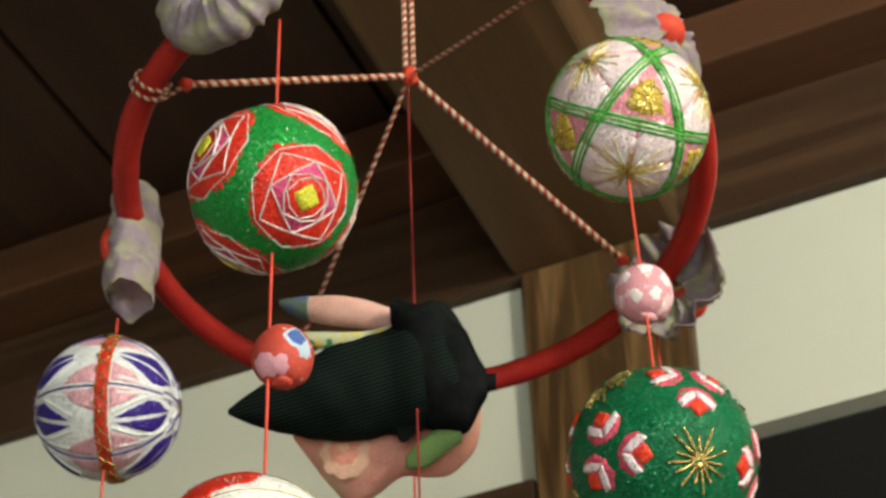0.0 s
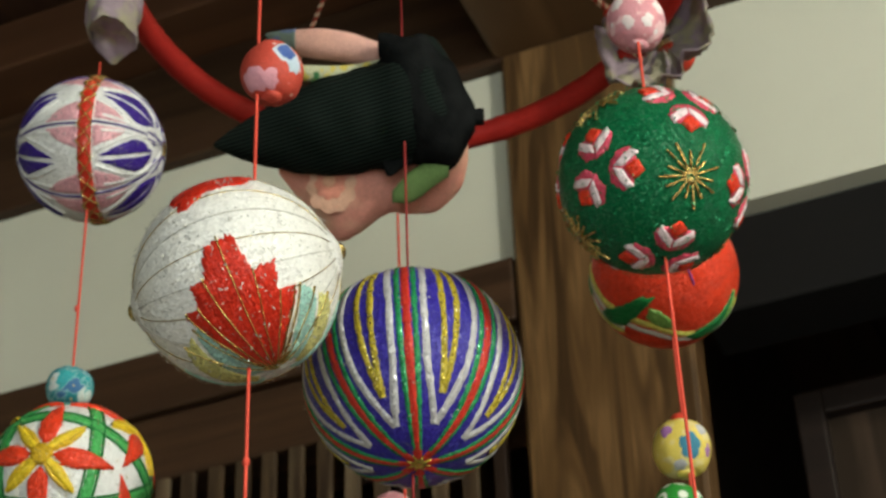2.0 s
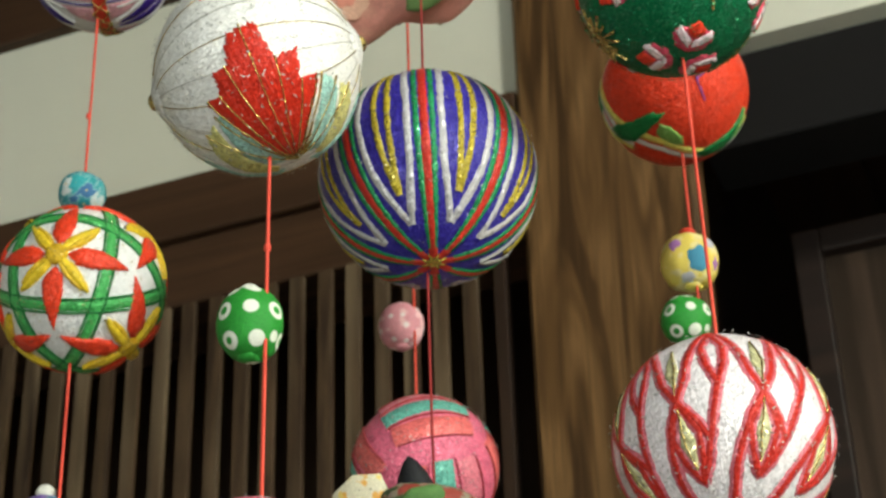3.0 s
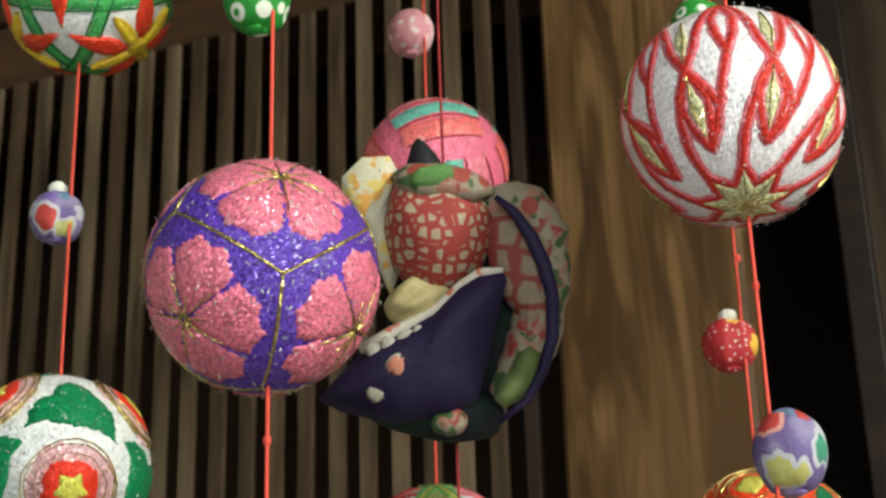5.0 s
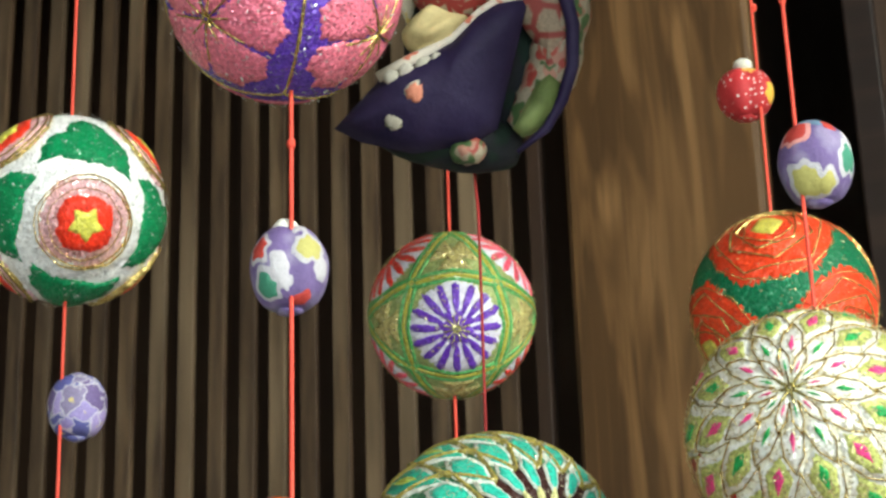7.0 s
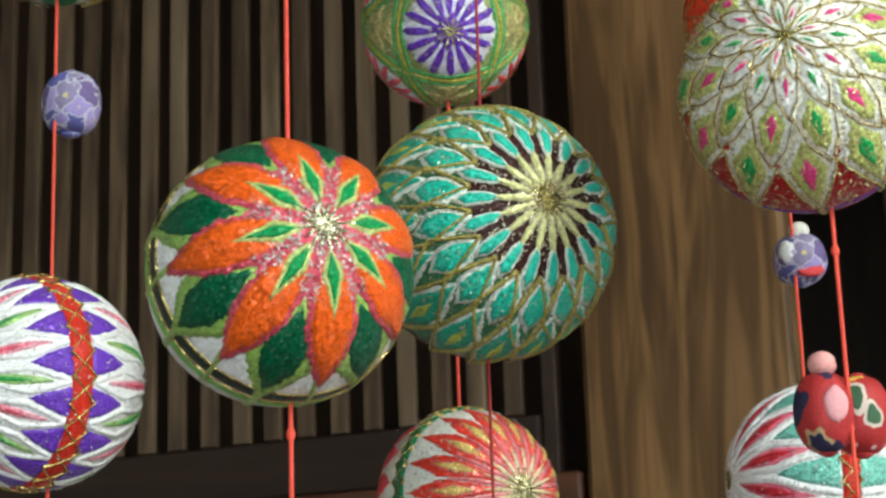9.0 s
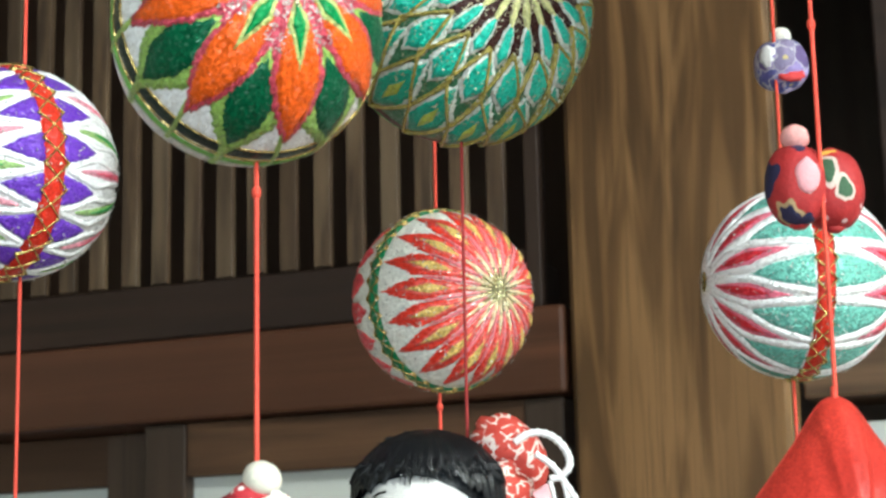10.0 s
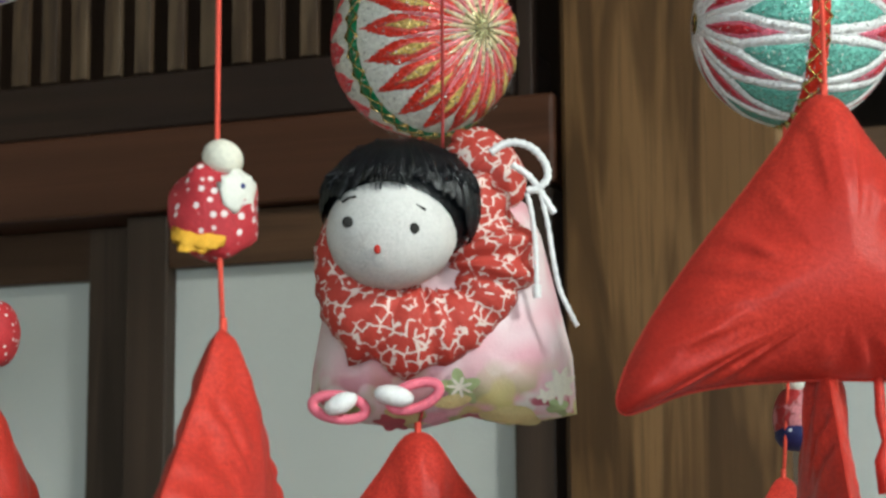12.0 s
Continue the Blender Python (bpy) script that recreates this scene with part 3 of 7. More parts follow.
def glint_flecks(b, count, lo=0, hi=180, colour=(0.85, 0.78, 0.60)):
    """Loose ends of metal thread glinting between the stitches; flecks also stand in for silk sheen."""
    verts, faces = [], []
    for _ in range(3 * count):
        c = random.uniform(math.cos(radians(hi)), math.cos(radians(lo)))
        d = b.v(math.degrees(math.acos(c)), random.uniform(0, 360))
        t = (d.cross(Vector((random.uniform(-1, 1), random.uniform(-1, 1), random.uniform(-1, 1))))).normalized()
        n = (d + Vector((random.uniform(-1, 1), random.uniform(-1, 1), random.uniform(-1, 1))) * 0.55).normalized()
        t = (t - n * t.dot(n)).normalized()
        w = n.cross(t)
        o = len(verts)
        p = d * (b.r + 0.0014)
        ln, wd = random.uniform(0.0004, 0.0010), random.uniform(0.00014, 0.00028)
        verts += [p - t * ln - w * wd, p + t * ln - w * wd, p + t * ln + w * wd, p - t * ln + w * wd]
        faces.append((o, o + 1, o + 2, o + 3))
    tagged(part("tinsel", (verts, faces, False), tinsel(colour, 0.35), b.ob), "glinting metal thread ends and flecks of painted silk sheen", kind="stuff")


def crossing_band(b, at, width, count):
    """A red band round the ball, cross-stitched in gold."""
    b.strip("band", [(at, 30 * k) for k in range(12)], width, thread((0.58, 0.045, 0.022), 0.1), 0.0034, closed=True, label="red band round the middle")
    reach = width / 2
    step = 180 / count
    for m in (0, 1):
        b.threads("gold_thread", [[(at + (reach if k % 2 == m else -reach) * random.uniform(0.85, 1.1), step * k + random.uniform(-0.8, 0.8)) for k in range(2 * count + 1)]], 1.9, GOLD_THREAD, 0.0050)


def wound_rose(a, turn, size, outer, line, inner, centre, square=4):
    """A rose of nested, turning outlines over a rounded patch."""
    st = 360 / square

    def ring(r, tw, sag):
        out = []
        for i in range(square):
            out += [(r, tw + st * i), (r * sag, tw + st * (i + 0.5))]
        return out

    flat = 1.06 * math.cos(radians(st / 2))
    a.patch("rose", [(size + 2.2 * math.cos(radians(st_k * square)), turn + st_k) for st_k in range(0, 360, 15)], thread(outer, 0.15), 0.0014)
    a.threads("rose_outline", [ring(size * 0.97, turn + st / 2, 0.97)], 1.6, line, 0.0014, closed=True)
    a.threads("rose_outline", [ring(size * 0.86, turn, flat)], 2.0, line, 0.0026, closed=True)
    a.patch("rose_heart", ring(size * 0.66, turn + st / 2, flat), thread(inner, 0.25), 0.0024)
    a.threads("rose_outline", [ring(size * 0.64, turn + st / 2, flat)], 2.0, line, 0.0036, closed=True)
    a.patch("rose_heart", ring(size * 0.45, turn, 0.9), thread(tuple(0.9 * c for c in outer), 0.2), 0.0036)
    a.threads("rose_outline", [ring(size * 0.46, turn + 8, 0.86), ring(size * 0.36, turn + st / 2, 0.9)], 1.7, line, 0.0048, closed=True)
    a.patch("rose_centre", [(size * (0.25 if k % 2 else 0.20), 45 * k + turn) for k in range(8)], thread(centre, 0.4), 0.0056)


def blossom_petals(a, radius, mat, turn, gold=True, mat2=None):
    for i in range(5):
        ph = turn + 72 * i
        a.patch("petal", [(1.5, ph), (radius * 0.55, ph - 37), (radius * 0.85, ph - 33), (radius, ph - 12), (radius * 0.93, ph), (radius, ph + 12), (radius * 0.85, ph + 33), (radius * 0.55, ph + 37)], mat, 0.0013)
    if mat2:
        a.threads("petal_heart", [[(radius * 0.45, turn + 72 * i + d), (radius * 0.16, turn + 72 * i)] for i in range(5) for d in (-18, 0, 18)], 4.5, mat2, 0.0018)
    if gold:
        a.threads("gold_stamen", [[(1, turn + 36 * i + random.uniform(-5, 5)), (radius * ((0.55 if i % 2 else 0.32) + random.uniform(-0.05, 0.05)), turn + 36 * i + 4)] for i in range(10)], 1.7, GOLD_THREAD, 0.0022)


# ---- the west string
b = Temari((-0.1891, 0.8491, 2.4299), 0.0436, (0.998, -0.009, -0.055), (-0.024, -0.956, -0.291), 0, thread(WHITE, 0.5),
           "white thread ball with purple spindles and a red band")
NIGHT, INK = thread((0.055, 0.022, 0.22), 0.1), thread((0.10, 0.06, 0.22), 0.2)
for side, band_at, c0 in ((b, 82, 28), (b.turned(-b.z, b.x), 98, -30)):
    for i in range(6):
        c = c0 + 60 * i
        for d in (1, -1):
            side.patch("pink_ground", [(band_at - 5, c + d * 9), (band_at - 22, c + d * 16), (band_at - 34, c + d * 27), (band_at - 22, c + d * 27.5), (band_at - 5, c + d * 27.5)], thread((0.76, 0.42, 0.46), 0.3), 0.0008)
            side.patch("purple_spindle", [(22, c + d * 1.5), (34, c + d * 19), (43, c + d * 20), (56, c + d * 11), (73, c + d * 2.0), (56, c + d * 1.6), (40, c + d * 2.5)], NIGHT, 0.0016)
            side.patch("small_spindle", [(14, c + 30 + d * 2), (20, c + 30 + d * 17), (30, c + 30 + d * 4), (22, c + 30 + d * 4)], NIGHT, 0.0016)
            side.strip("white_rib", [(8, c + d * 12), (26, c + d * 23), (40, c + d * 25), (56, c + d * 16), (74, c + d * 6)], 3.0, thread(WHITE, 0.55), 0.0020)
            side.strip("white_rib", [(16, c + d * 26), (32, c + d * 27), (50, c + d * 25), (70, c + d * 23)], 3.4, thread(WHITE, 0.55), 0.0014)
        side.threads("dark_thread", [[(30, c + 30), (band_at - 4, c + 30)]], 2.8, INK, 0.0020)
        side.threads("dark_thread", [[(6, c + 14), (30, c + 24)], [(6, c - 14), (30, c - 24)]], 3.0, INK, 0.0022)
b.threads("gold_stamen", [[(0.5, 45 * i), (6, 45 * i)] for i in range(8)], 2.0, GOLD_THREAD, 0.0026)
crossing_band(b, 83, 12, 13)
glint_flecks(b, 250, 0, 180, (0.86, 0.84, 0.78))

b = Temari((-0.1845, 0.8491, 2.1997), 0.0440, (-0.109, -0.989, -0.099), (0.787, -0.273, -0.553), 20, thread((0.80, 0.79, 0.77), 0.4),
           "thread ball in woven green, red and yellow bands on white")
for sx, sy in ((1, 1), (1, -1), (-1, 1), (-1, -1)):
    a = b.turned(b.x * sx + b.y * sy + b.z, b.x)
    a.strip("green_band", [(90, 15 * k) for k in range(24)], 8.4, thread((0.09, 0.42, 0.13), 0.35), 0.0020, closed=True)
    for off in (-4.6, 4.6):
        a.strip("band_edge", [(90 + off, 15 * k) for k in range(24)], 1.9, thread((0.02, 0.17, 0.05), 0.2), 0.0026, closed=True)
for a in b.axes():
    for i in range(4):
        ph = 90 * i + 45
        a.patch("red_petal", [(7, ph), (16, ph - 24), (26, ph - 17), (36, ph - 9), (52, ph), (36, ph + 9), (26, ph + 17), (16, ph + 24)], thread((0.80, 0.08, 0.03), 0.25), 0.0050)
    for i in range(4):
        ph = 90 * i
        a.strip("yellow_arm", [(0.5, ph), (14, ph + 4), (24, ph + 2), (34, ph + 1)], 9.0, thread((0.84, 0.60, 0.05), 0.4), 0.0064, taper=True)
        a.strip("yellow_arm", [(6, ph - 20), (18, ph - 10), (30, ph - 4)], 5.0, thread((0.80, 0.54, 0.05), 0.4), 0.0060, taper=True)
    a.patch("yellow_heart", [(8, 40 * i) for i in range(9)], thread((0.66, 0.44, 0.04), 0.5), 0.0072)
glint_flecks(b, 200, 0, 180, (0.84, 0.70, 0.36))

b = Temari((-0.1861, 0.8491, 1.9318), 0.0446, (0.339, -0.805, -0.486), (0.285, -0.923, 0.258), 0, thread(WHITE, 0.55),
           "white thread ball with camellia roses and green leaves")
CAMELLIA_LEAF = thread((0.006, 0.20, 0.08), 0.1)
for pole in (b, b.turned(-b.z, b.x)):
    for i in range(4):
        c = 90 * i - 6
        pole.patch("leaf", [(37, c), (44, c + 26), (46, c + 41), (54, c + 34), (61, c + 24), (62, c + 13), (70, c + 10), (76, c + 2), (72, c - 8), (63, c - 18), (56, c - 30), (48, c - 38), (40, c - 44), (39, c - 24)], CAMELLIA_LEAF, 0.0030)
        pole.strip("gold_line", [(62, c + 45), (78, c + 45)], 1.0, GOLD_THREAD, 0.0024)
hearts = [(b, 41), (b.turned(-b.z, b.x), 41)] + [(b.turned(b.v(88, 39 + 90 * i), b.z), 30) for i in range(4)]
for a, size in hearts:
    a.patch("petal_ring", [((size if i % 2 else size * 0.90), 45 * i + 15) for i in range(8)], thread(WHITE, 0.6), 0.0020)
    for r, m in ((29, GOLD_THREAD), (25, thread((0.72, 0.44, 0.46), 0.6)), (21, thread((0.66, 0.36, 0.36), 0.5))):
        a.patch("petal_ring", [(r + 1.6 * math.cos(radians(90 * k)) + random.uniform(-0.5, 0.5), 22.5 * k + 30) for k in range(16)], thread((0.72, 0.46, 0.48), 0.6) if r > 28 else m, 0.0027 + 0.0002 * (29 - r))
    for r in (28.5, 26.5, 21):
        a.threads("gold_ring", [[(r + random.uniform(-0.8, 0.8), 20 * k + 10 * (r > 27)) for k in range(18)]], 0.9, GOLD_THREAD, 0.0050, closed=True)
    a.patch("rose_heart", [(18.5, 38 + 90 * k + d) for k in range(4) for d in (-20, -7, 7, 20)], thread((0.76, 0.06, 0.025), 0.15), 0.0052)
    a.patch("rose_centre", [((11.5 if k % 2 else 7.0), 36 * k) for k in range(10)], thread((0.64, 0.60, 0.12), 0.4), 0.0064)
glint_flecks(b, 450, 0, 180, (0.86, 0.84, 0.78))

b = Temari((-0.1914, 0.8491, 1.7063), 0.0458, (-0.715, -0.696, -0.066), (0.605, -0.787, -0.122), 0, thread(WHITE, 0.55),
           "white thread ball with purple spindles, green stitches and red band")
for side, band_at, c0 in ((b, 76, 8.5), (b.turned(-b.z, b.x), 90, -8.5)):
    for i in range(16):
        c = c0 + 22.5 * i
        tip = band_at - 21
        side.patch("purple_spindle", [(tip, c), (tip + 8, c - 4.2), (band_at, c - 8.4), (band_at + 2, c - 8), (band_at + 2, c + 8), (band_at, c + 8.4), (tip + 8, c + 4.2)], thread((0.17, 0.06, 0.44), 0.2), 0.0014)
        for d in (1, -1):
            side.strip("white_rib", [(10, c + d * 9), (tip - 14, c + d * 6), (tip, c + d * 3.5), (tip + 10, c + d * 7), (band_at, c + d * 11.0)], 3.6, thread(WHITE, 0.6), 0.0024)
        lens = thread((0.05, 0.32, 0.08), 0.35) if i % 2 else thread((0.74, 0.13, 0.20), 0.35)
        rim = thread((0.34, 0.48, 0.20), 0.5) if i % 2 else thread((0.76, 0.36, 0.42), 0.5)
        side.strip("leaf_stitch", [(12, c + 11.25), (34, c + 11.25), (band_at - 9, c + 11.25)], 6.6, rim, 0.0016, taper=True)
        side.strip("leaf_stitch", [(16, c + 11.25), (34, c + 11.25), (band_at - 20, c + 11.25)], 4.2, lens, 0.0022, taper=True)
crossing_band(b, 83, 14, 13)
glint_flecks(b, 300, 0, 180, (0.86, 0.84, 0.78))

# ---- the near west string
b = Temari((-0.0623, 0.6359, 2.4073), 0.0432, (0.457, -0.567, -0.685), (-0.565, -0.82, -0.092), 0, thread((0.010, 0.24, 0.05), 0.3),
           "green thread ball with red square roses outlined in silver")
SILVERED = thread((0.70, 0.62, 0.60), 0.6)
for k, a in enumerate(b.axes()):
    wound_rose(a, -33 + 13 * k, 39, (0.72, 0.055, 0.03), SILVERED, (0.70, 0.10, 0.24), (0.66, 0.62, 0.08))
glint_flecks(b, 100, 0, 180, (0.86, 0.84, 0.78))

b = Temari((-0.0682, 0.6359, 2.1796), 0.0448, (0.967, -0.088, 0.238), (0.365, 0.124, -0.923), 0, thread((0.85, 0.83, 0.80), 0.5),
           "white thread ball with red maple fans and gold points")
MAPLE, AQUA, STRAW = thread((0.60, 0.045, 0.022), 0.12), thread((0.42, 0.66, 0.60), 0.5), thread((0.70, 0.66, 0.28), 0.5)
for i in range(20):
    b.threads("gold_line", [[(4, 18 * i + 5), (90, 18 * i + 5), (176, 18 * i + 5)]], 0.9, GOLD_THREAD if i % 2 else thread(SILVER, 0.3), 0.0009)
b.patch("red_fan", [(85, 1), (105, -27), (122, -52), (112, -54), (114, -69), (105, -69), (99, -88), (84, -90), (78, -67), (64, -69), (67, -51.5), (56, -50), (70, -24), (79, -2)], MAPLE, 0.0024)
b.patch("red_fan", [(107, -115), (97, -119), (93, -125), (83, -126), (70, -129), (64, -145), (70, -165), (85, -179), (104, -160), (114, -138)], MAPLE, 0.0020)
for m in (1, -1):
    def across(th):
        return 82 + m * (th - 82)
    b.patch("pale_sector", [(across(78), 0), (across(66), -22), (across(54), -48), (across(47), -44), (across(46), -34), (across(56), -10), (across(70), 4)], AQUA, 0.0012)
    b.patch("pale_sector", [(across(72), 5), (across(56), -9), (across(43), -36), (across(36), -26), (across(38), -8), (across(54), 10), (across(70), 12)], STRAW, 0.0016)
    b.patch("pale_sector", [(across(76), 10), (across(52), 16), (across(30), 4), (across(26), 30), (across(48), 40), (across(72), 22)], AQUA, 0.0012)
    for th, ph in ((54, -50), (45, -42), (36, -28)):
        b.threads("gold_line", [[(82, 1), (across((82 + th) / 2 - 2), ph * 0.52), (across(th), ph)]], 1.2, GOLD_THREAD, 0.0026)
for th, ph in ((120, -52), (112, -54), (105, -69), (92, -89), (78, -67), (67, -51.5), (58, -50)):
    b.threads("gold_line", [[(83, 0), ((83 + th) / 2, ph * 0.5), (th, ph)]], 1.6, GOLD_THREAD, 0.0034)
for pole in (b.z, -b.z):
    turn = pole.to_track_quat("Z", "Y").to_matrix().to_4x4()
    part("drawn_tip", moved(lathe([(0.0155, -0.0030), (0.0110, -0.0006), (0.0065, 0.0014), (0.0034, 0.0026)], 24, 0.06, 1.0), Matrix.Translation(pole * 0.0445) @ turn), thread(WHITE, 0.65), b.ob)
    part("gold_tip", moved(lathe([(0.0044, -0.0010), (0.0040, 0.0006), (0.0026, 0.0020), (0.0006, 0.0026)], 14, 0.25, 2.0), Matrix.Translation(pole * 0.0466) @ turn), GOLD_THREAD, b.ob)
glint_flecks(b, 350, 0, 180, (0.86, 0.84, 0.78))

b = Temari((-0.0647, 0.6359, 1.9307), 0.0434, (-0.56, -0.569, -0.602), (0.278, -0.886, -0.37), 45, thread(PURPLE, 0.6),
           "violet thread ball with pink cherry blossoms and gold lines")
for k, a in enumerate(b.axes()):
    blossom_petals(a, 41, thread((0.86, 0.24, 0.33), 0.65), 20 + 31 * k)
for p, q in ((b.z, b.x), (b.x, b.y), (b.y, b.z)):
    a = b.turned(p, q)
    for e in range(4):
        up, dn = a.v(54.7, 45 + 90 * e), a.v(125.3, 45 + 90 * e)
        part("gold_line", b.strip_data([up, dn], 2.2, 0.0012), GOLD_THREAD, b.ob)
glint_flecks(b, 260, 0, 180, (0.86, 0.84, 0.78))

b = Temari((-0.0652, 0.6359, 1.6946), 0.0430, (0.408, -0.907, 0.101), (-0.093, -0.69, -0.718), 10, thread(WHITE, 0.3),
           "white thread ball with a large orange and green dahlia")
b.patch("pink_ground", [(40, 20 * k) for k in range(18)], thread((0.60, 0.13, 0.18), 0.4), 0.0010)
b.strip("dark_band", [(86, 15 * k) for k in range(24)], 11, thread((0.015, 0.025, 0.02), 0.1), 0.0008, closed=True)
b.threads("gold_line", [[(82, 15 * k) for k in range(24)], [(91, 15 * k) for k in range(24)]], 1.5, GOLD_THREAD, 0.0014, closed=True)
b.strip("green_band", [(96, 15 * k) for k in range(24)], 6, thread(LEAF, 0.4), 0.0012, closed=True)
for i in range(8):
    ph = 45 * i
    b.patch("leaf_edge", [(30, ph + 22.5), (52, ph + 3), (66, ph + 6), (84, ph + 19), (96, ph + 22.5), (84, ph + 26), (66, ph + 39), (52, ph + 42)], thread((0.30, 0.44, 0.12), 0.4), 0.0016)
    b.patch("green_leaf", [(34, ph + 22.5), (52, ph + 9.5), (66, ph + 13), (83, ph + 22.5), (66, ph + 32), (52, ph + 35.5)], thread((0.001, 0.085, 0.038), 0.2), 0.0022)
    b.patch("petal", [(3, ph), (10, ph - 22), (26, ph - 22), (44, ph - 18), (58, ph - 10.5), (77, ph), (58, ph + 10.5), (44, ph + 18), (26, ph + 22), (10, ph + 22)], thread((0.60, 0.10, 0.14), 0.4), 0.0030)
    b.patch("petal", [(9, ph), (16, ph - 15.5), (28, ph - 17.5), (44, ph - 14.5), (57, ph - 8), (73, ph), (57, ph + 8), (44, ph + 14.5), (28, ph + 17.5), (16, ph + 15.5)], thread((0.80, 0.15, 0.016), 0.25), 0.0038)
    b.patch("petal_heart", [(7, ph), (20, ph - 15), (41, ph), (20, ph + 15)], thread((0.50, 0.56, 0.22), 0.4), 0.0044)
    b.patch("petal_heart", [(10, ph), (20, ph - 8.5), (34, ph), (20, ph + 8.5)], thread((0.01, 0.26, 0.08), 0.2), 0.0056)
    b.strip("leaf_tie", [(82, ph + 22.5), (104, ph + 22.5)], 4.4, thread((0.34, 0.44, 0.14), 0.4), 0.0024)
    b.strip("leaf_tie", [(60, ph - 3), (88, ph), (102, ph)], 3.0, thread((0.34, 0.44, 0.14), 0.4), 0.0015)
b.threads("gold_stamen", [[(0.5, 22.5 * i), (9 if i % 2 else 14, 22.5 * i)] for i in range(16)], 2.4, tinsel((0.85, 0.80, 0.55)), 0.0052)
glint_flecks(b, 300, 0, 32, (0.86, 0.84, 0.78))

# ---- the middle string
b = Temari((0.0039, 0.7528, 2.1992), 0.0540, (0.032, -0.159, -0.987), (-0.107, -0.979, -0.171), 6, thread(BLUE, 0.25),
           "deep blue thread ball with silver, green, red and gold nested stripes")
for i in range(8):
    ph = 45 * i
    b.strip("red_stripe", [(4, ph), (90, ph), (172, ph)], 5.4, thread((0.55, 0.05, 0.03), 0.2), 0.0012)
    for d in (-1, 1):
        b.strip("green_stripe", [(10, ph + d * 6), (50, ph + d * 4.5), (90, ph + d * 4.2), (150, ph + d * 6)], 3.6, thread((0.02, 0.26, 0.10), 0.5), 0.0011)
        b.strip("silver_stripe", [(26, ph + d * 22.0), (58, ph + d * 10), (90, ph + d * 8.6), (140, ph + d * 12)], 4.6, thread((0.52, 0.50, 0.50), 0.8), 0.0011)
        b.strip("gold_stripe", [(42, ph + d * 22.2), (66, ph + d * 19.6), (95, ph + d * 18.6), (130, ph + d * 20)], 4.2, thread((0.50, 0.40, 0.05), 0.8), 0.0011)
b.patch("gold_pole", [((7 if k % 2 else 3), 22.5 * k) for k in range(16)], tinsel((0.85, 0.62, 0.12)), 0.0026)
glint_flecks(b, 60, 0, 180, (0.86, 0.84, 0.78))

b = Temari((0.0054, 0.7528, 1.7390), 0.0488, (0.439, -0.899, 0.001), (-0.433, -0.859, 0.275), 0, thread((0.06, 0.17, 0.09), 0.35),
           "thread ball of teal petals spiralling from a pale yellow heart")
b.strip("maroon_ground", [(112, 15 * k) for k in range(24)], 20, thread((0.12, 0.018, 0.018), 0.1), 0.0006, closed=True)
b.patch("maroon_ground", [(40, 20 * k) for k in range(18)], thread((0.038, 0.013, 0.010), 0.1), 0.0006)
OLIVE = thread((0.36, 0.30, 0.09), 0.55)
N = 18
for i in range(N):
    ph = 360 / N * i
    b.strip("yellow_petal", [(6, ph), (14, ph), (23, ph)], 3.9, thread((0.70, 0.68, 0.34), 0.35), 0.0040, taper=True)
    for k, (r0, r1, w, col) in enumerate(((19, 42, 0.52, (0.05, 0.50, 0.38)), (34, 63, 0.78, (0.04, 0.46, 0.34)), (54, 104, 0.90, (0.035, 0.36, 0.25)))):
        p2 = ph + (180 / N if k % 2 else 0) + 3 * k
        w *= 180 / N
        lift = 0.0032 - 0.0007 * k
        m1 = r0 + (r1 - r0) * 0.52
        b.patch("outline_petal", [(r0, p2), (m1 - 5, p2 - w * 1.14), (m1 + 5, p2 - w * 1.14), (r1 + 1, p2), (m1 + 5, p2 + w * 1.14), (m1 - 5, p2 + w * 1.14)], thread((0.66, 0.68, 0.62), 0.5), lift)
        b.patch("teal_petal", [(r0 + 2, p2), (m1 - 5, p2 - w * 0.84), (m1 + 5, p2 - w * 0.84), (r1 - 2, p2), (m1 + 5, p2 + w * 0.84), (m1 - 5, p2 + w * 0.84)], thread(col, 0.25), lift + 0.0008)
        if k == 2:
            b.patch("petal_heart", [(m1 - 10, p2), (m1, p2 - w * 0.30), (m1 + 12, p2), (m1, p2 + w * 0.30)], thread((0.46, 0.50, 0.10), 0.35), lift + 0.0016)
    for d in (1, -1):
        part("gold_thread", b.strip_data([b.v(34, ph + 10), b.v(56, ph + 10 + d * 11), b.v(80, ph + 16), b.v(108, ph + 16 + d * 10)], 2.0, 0.0046), OLIVE, b.ob)
b.threads("gold_stamen", [[(0.5, 20 * i), (random.uniform(7, 10), 20 * i)] for i in range(18)], 1.8, tinsel((0.50, 0.40, 0.13)), 0.0046)
b.strip("green_band", [(122, 15 * k) for k in range(24)], 7, thread((0.04, 0.34, 0.12), 0.4), 0.0016, closed=True)
glint_flecks(b, 300, 0, 14, (0.84, 0.74, 0.46))
glint_flecks(b, 620, 10, 75, (0.84, 0.76, 0.52))

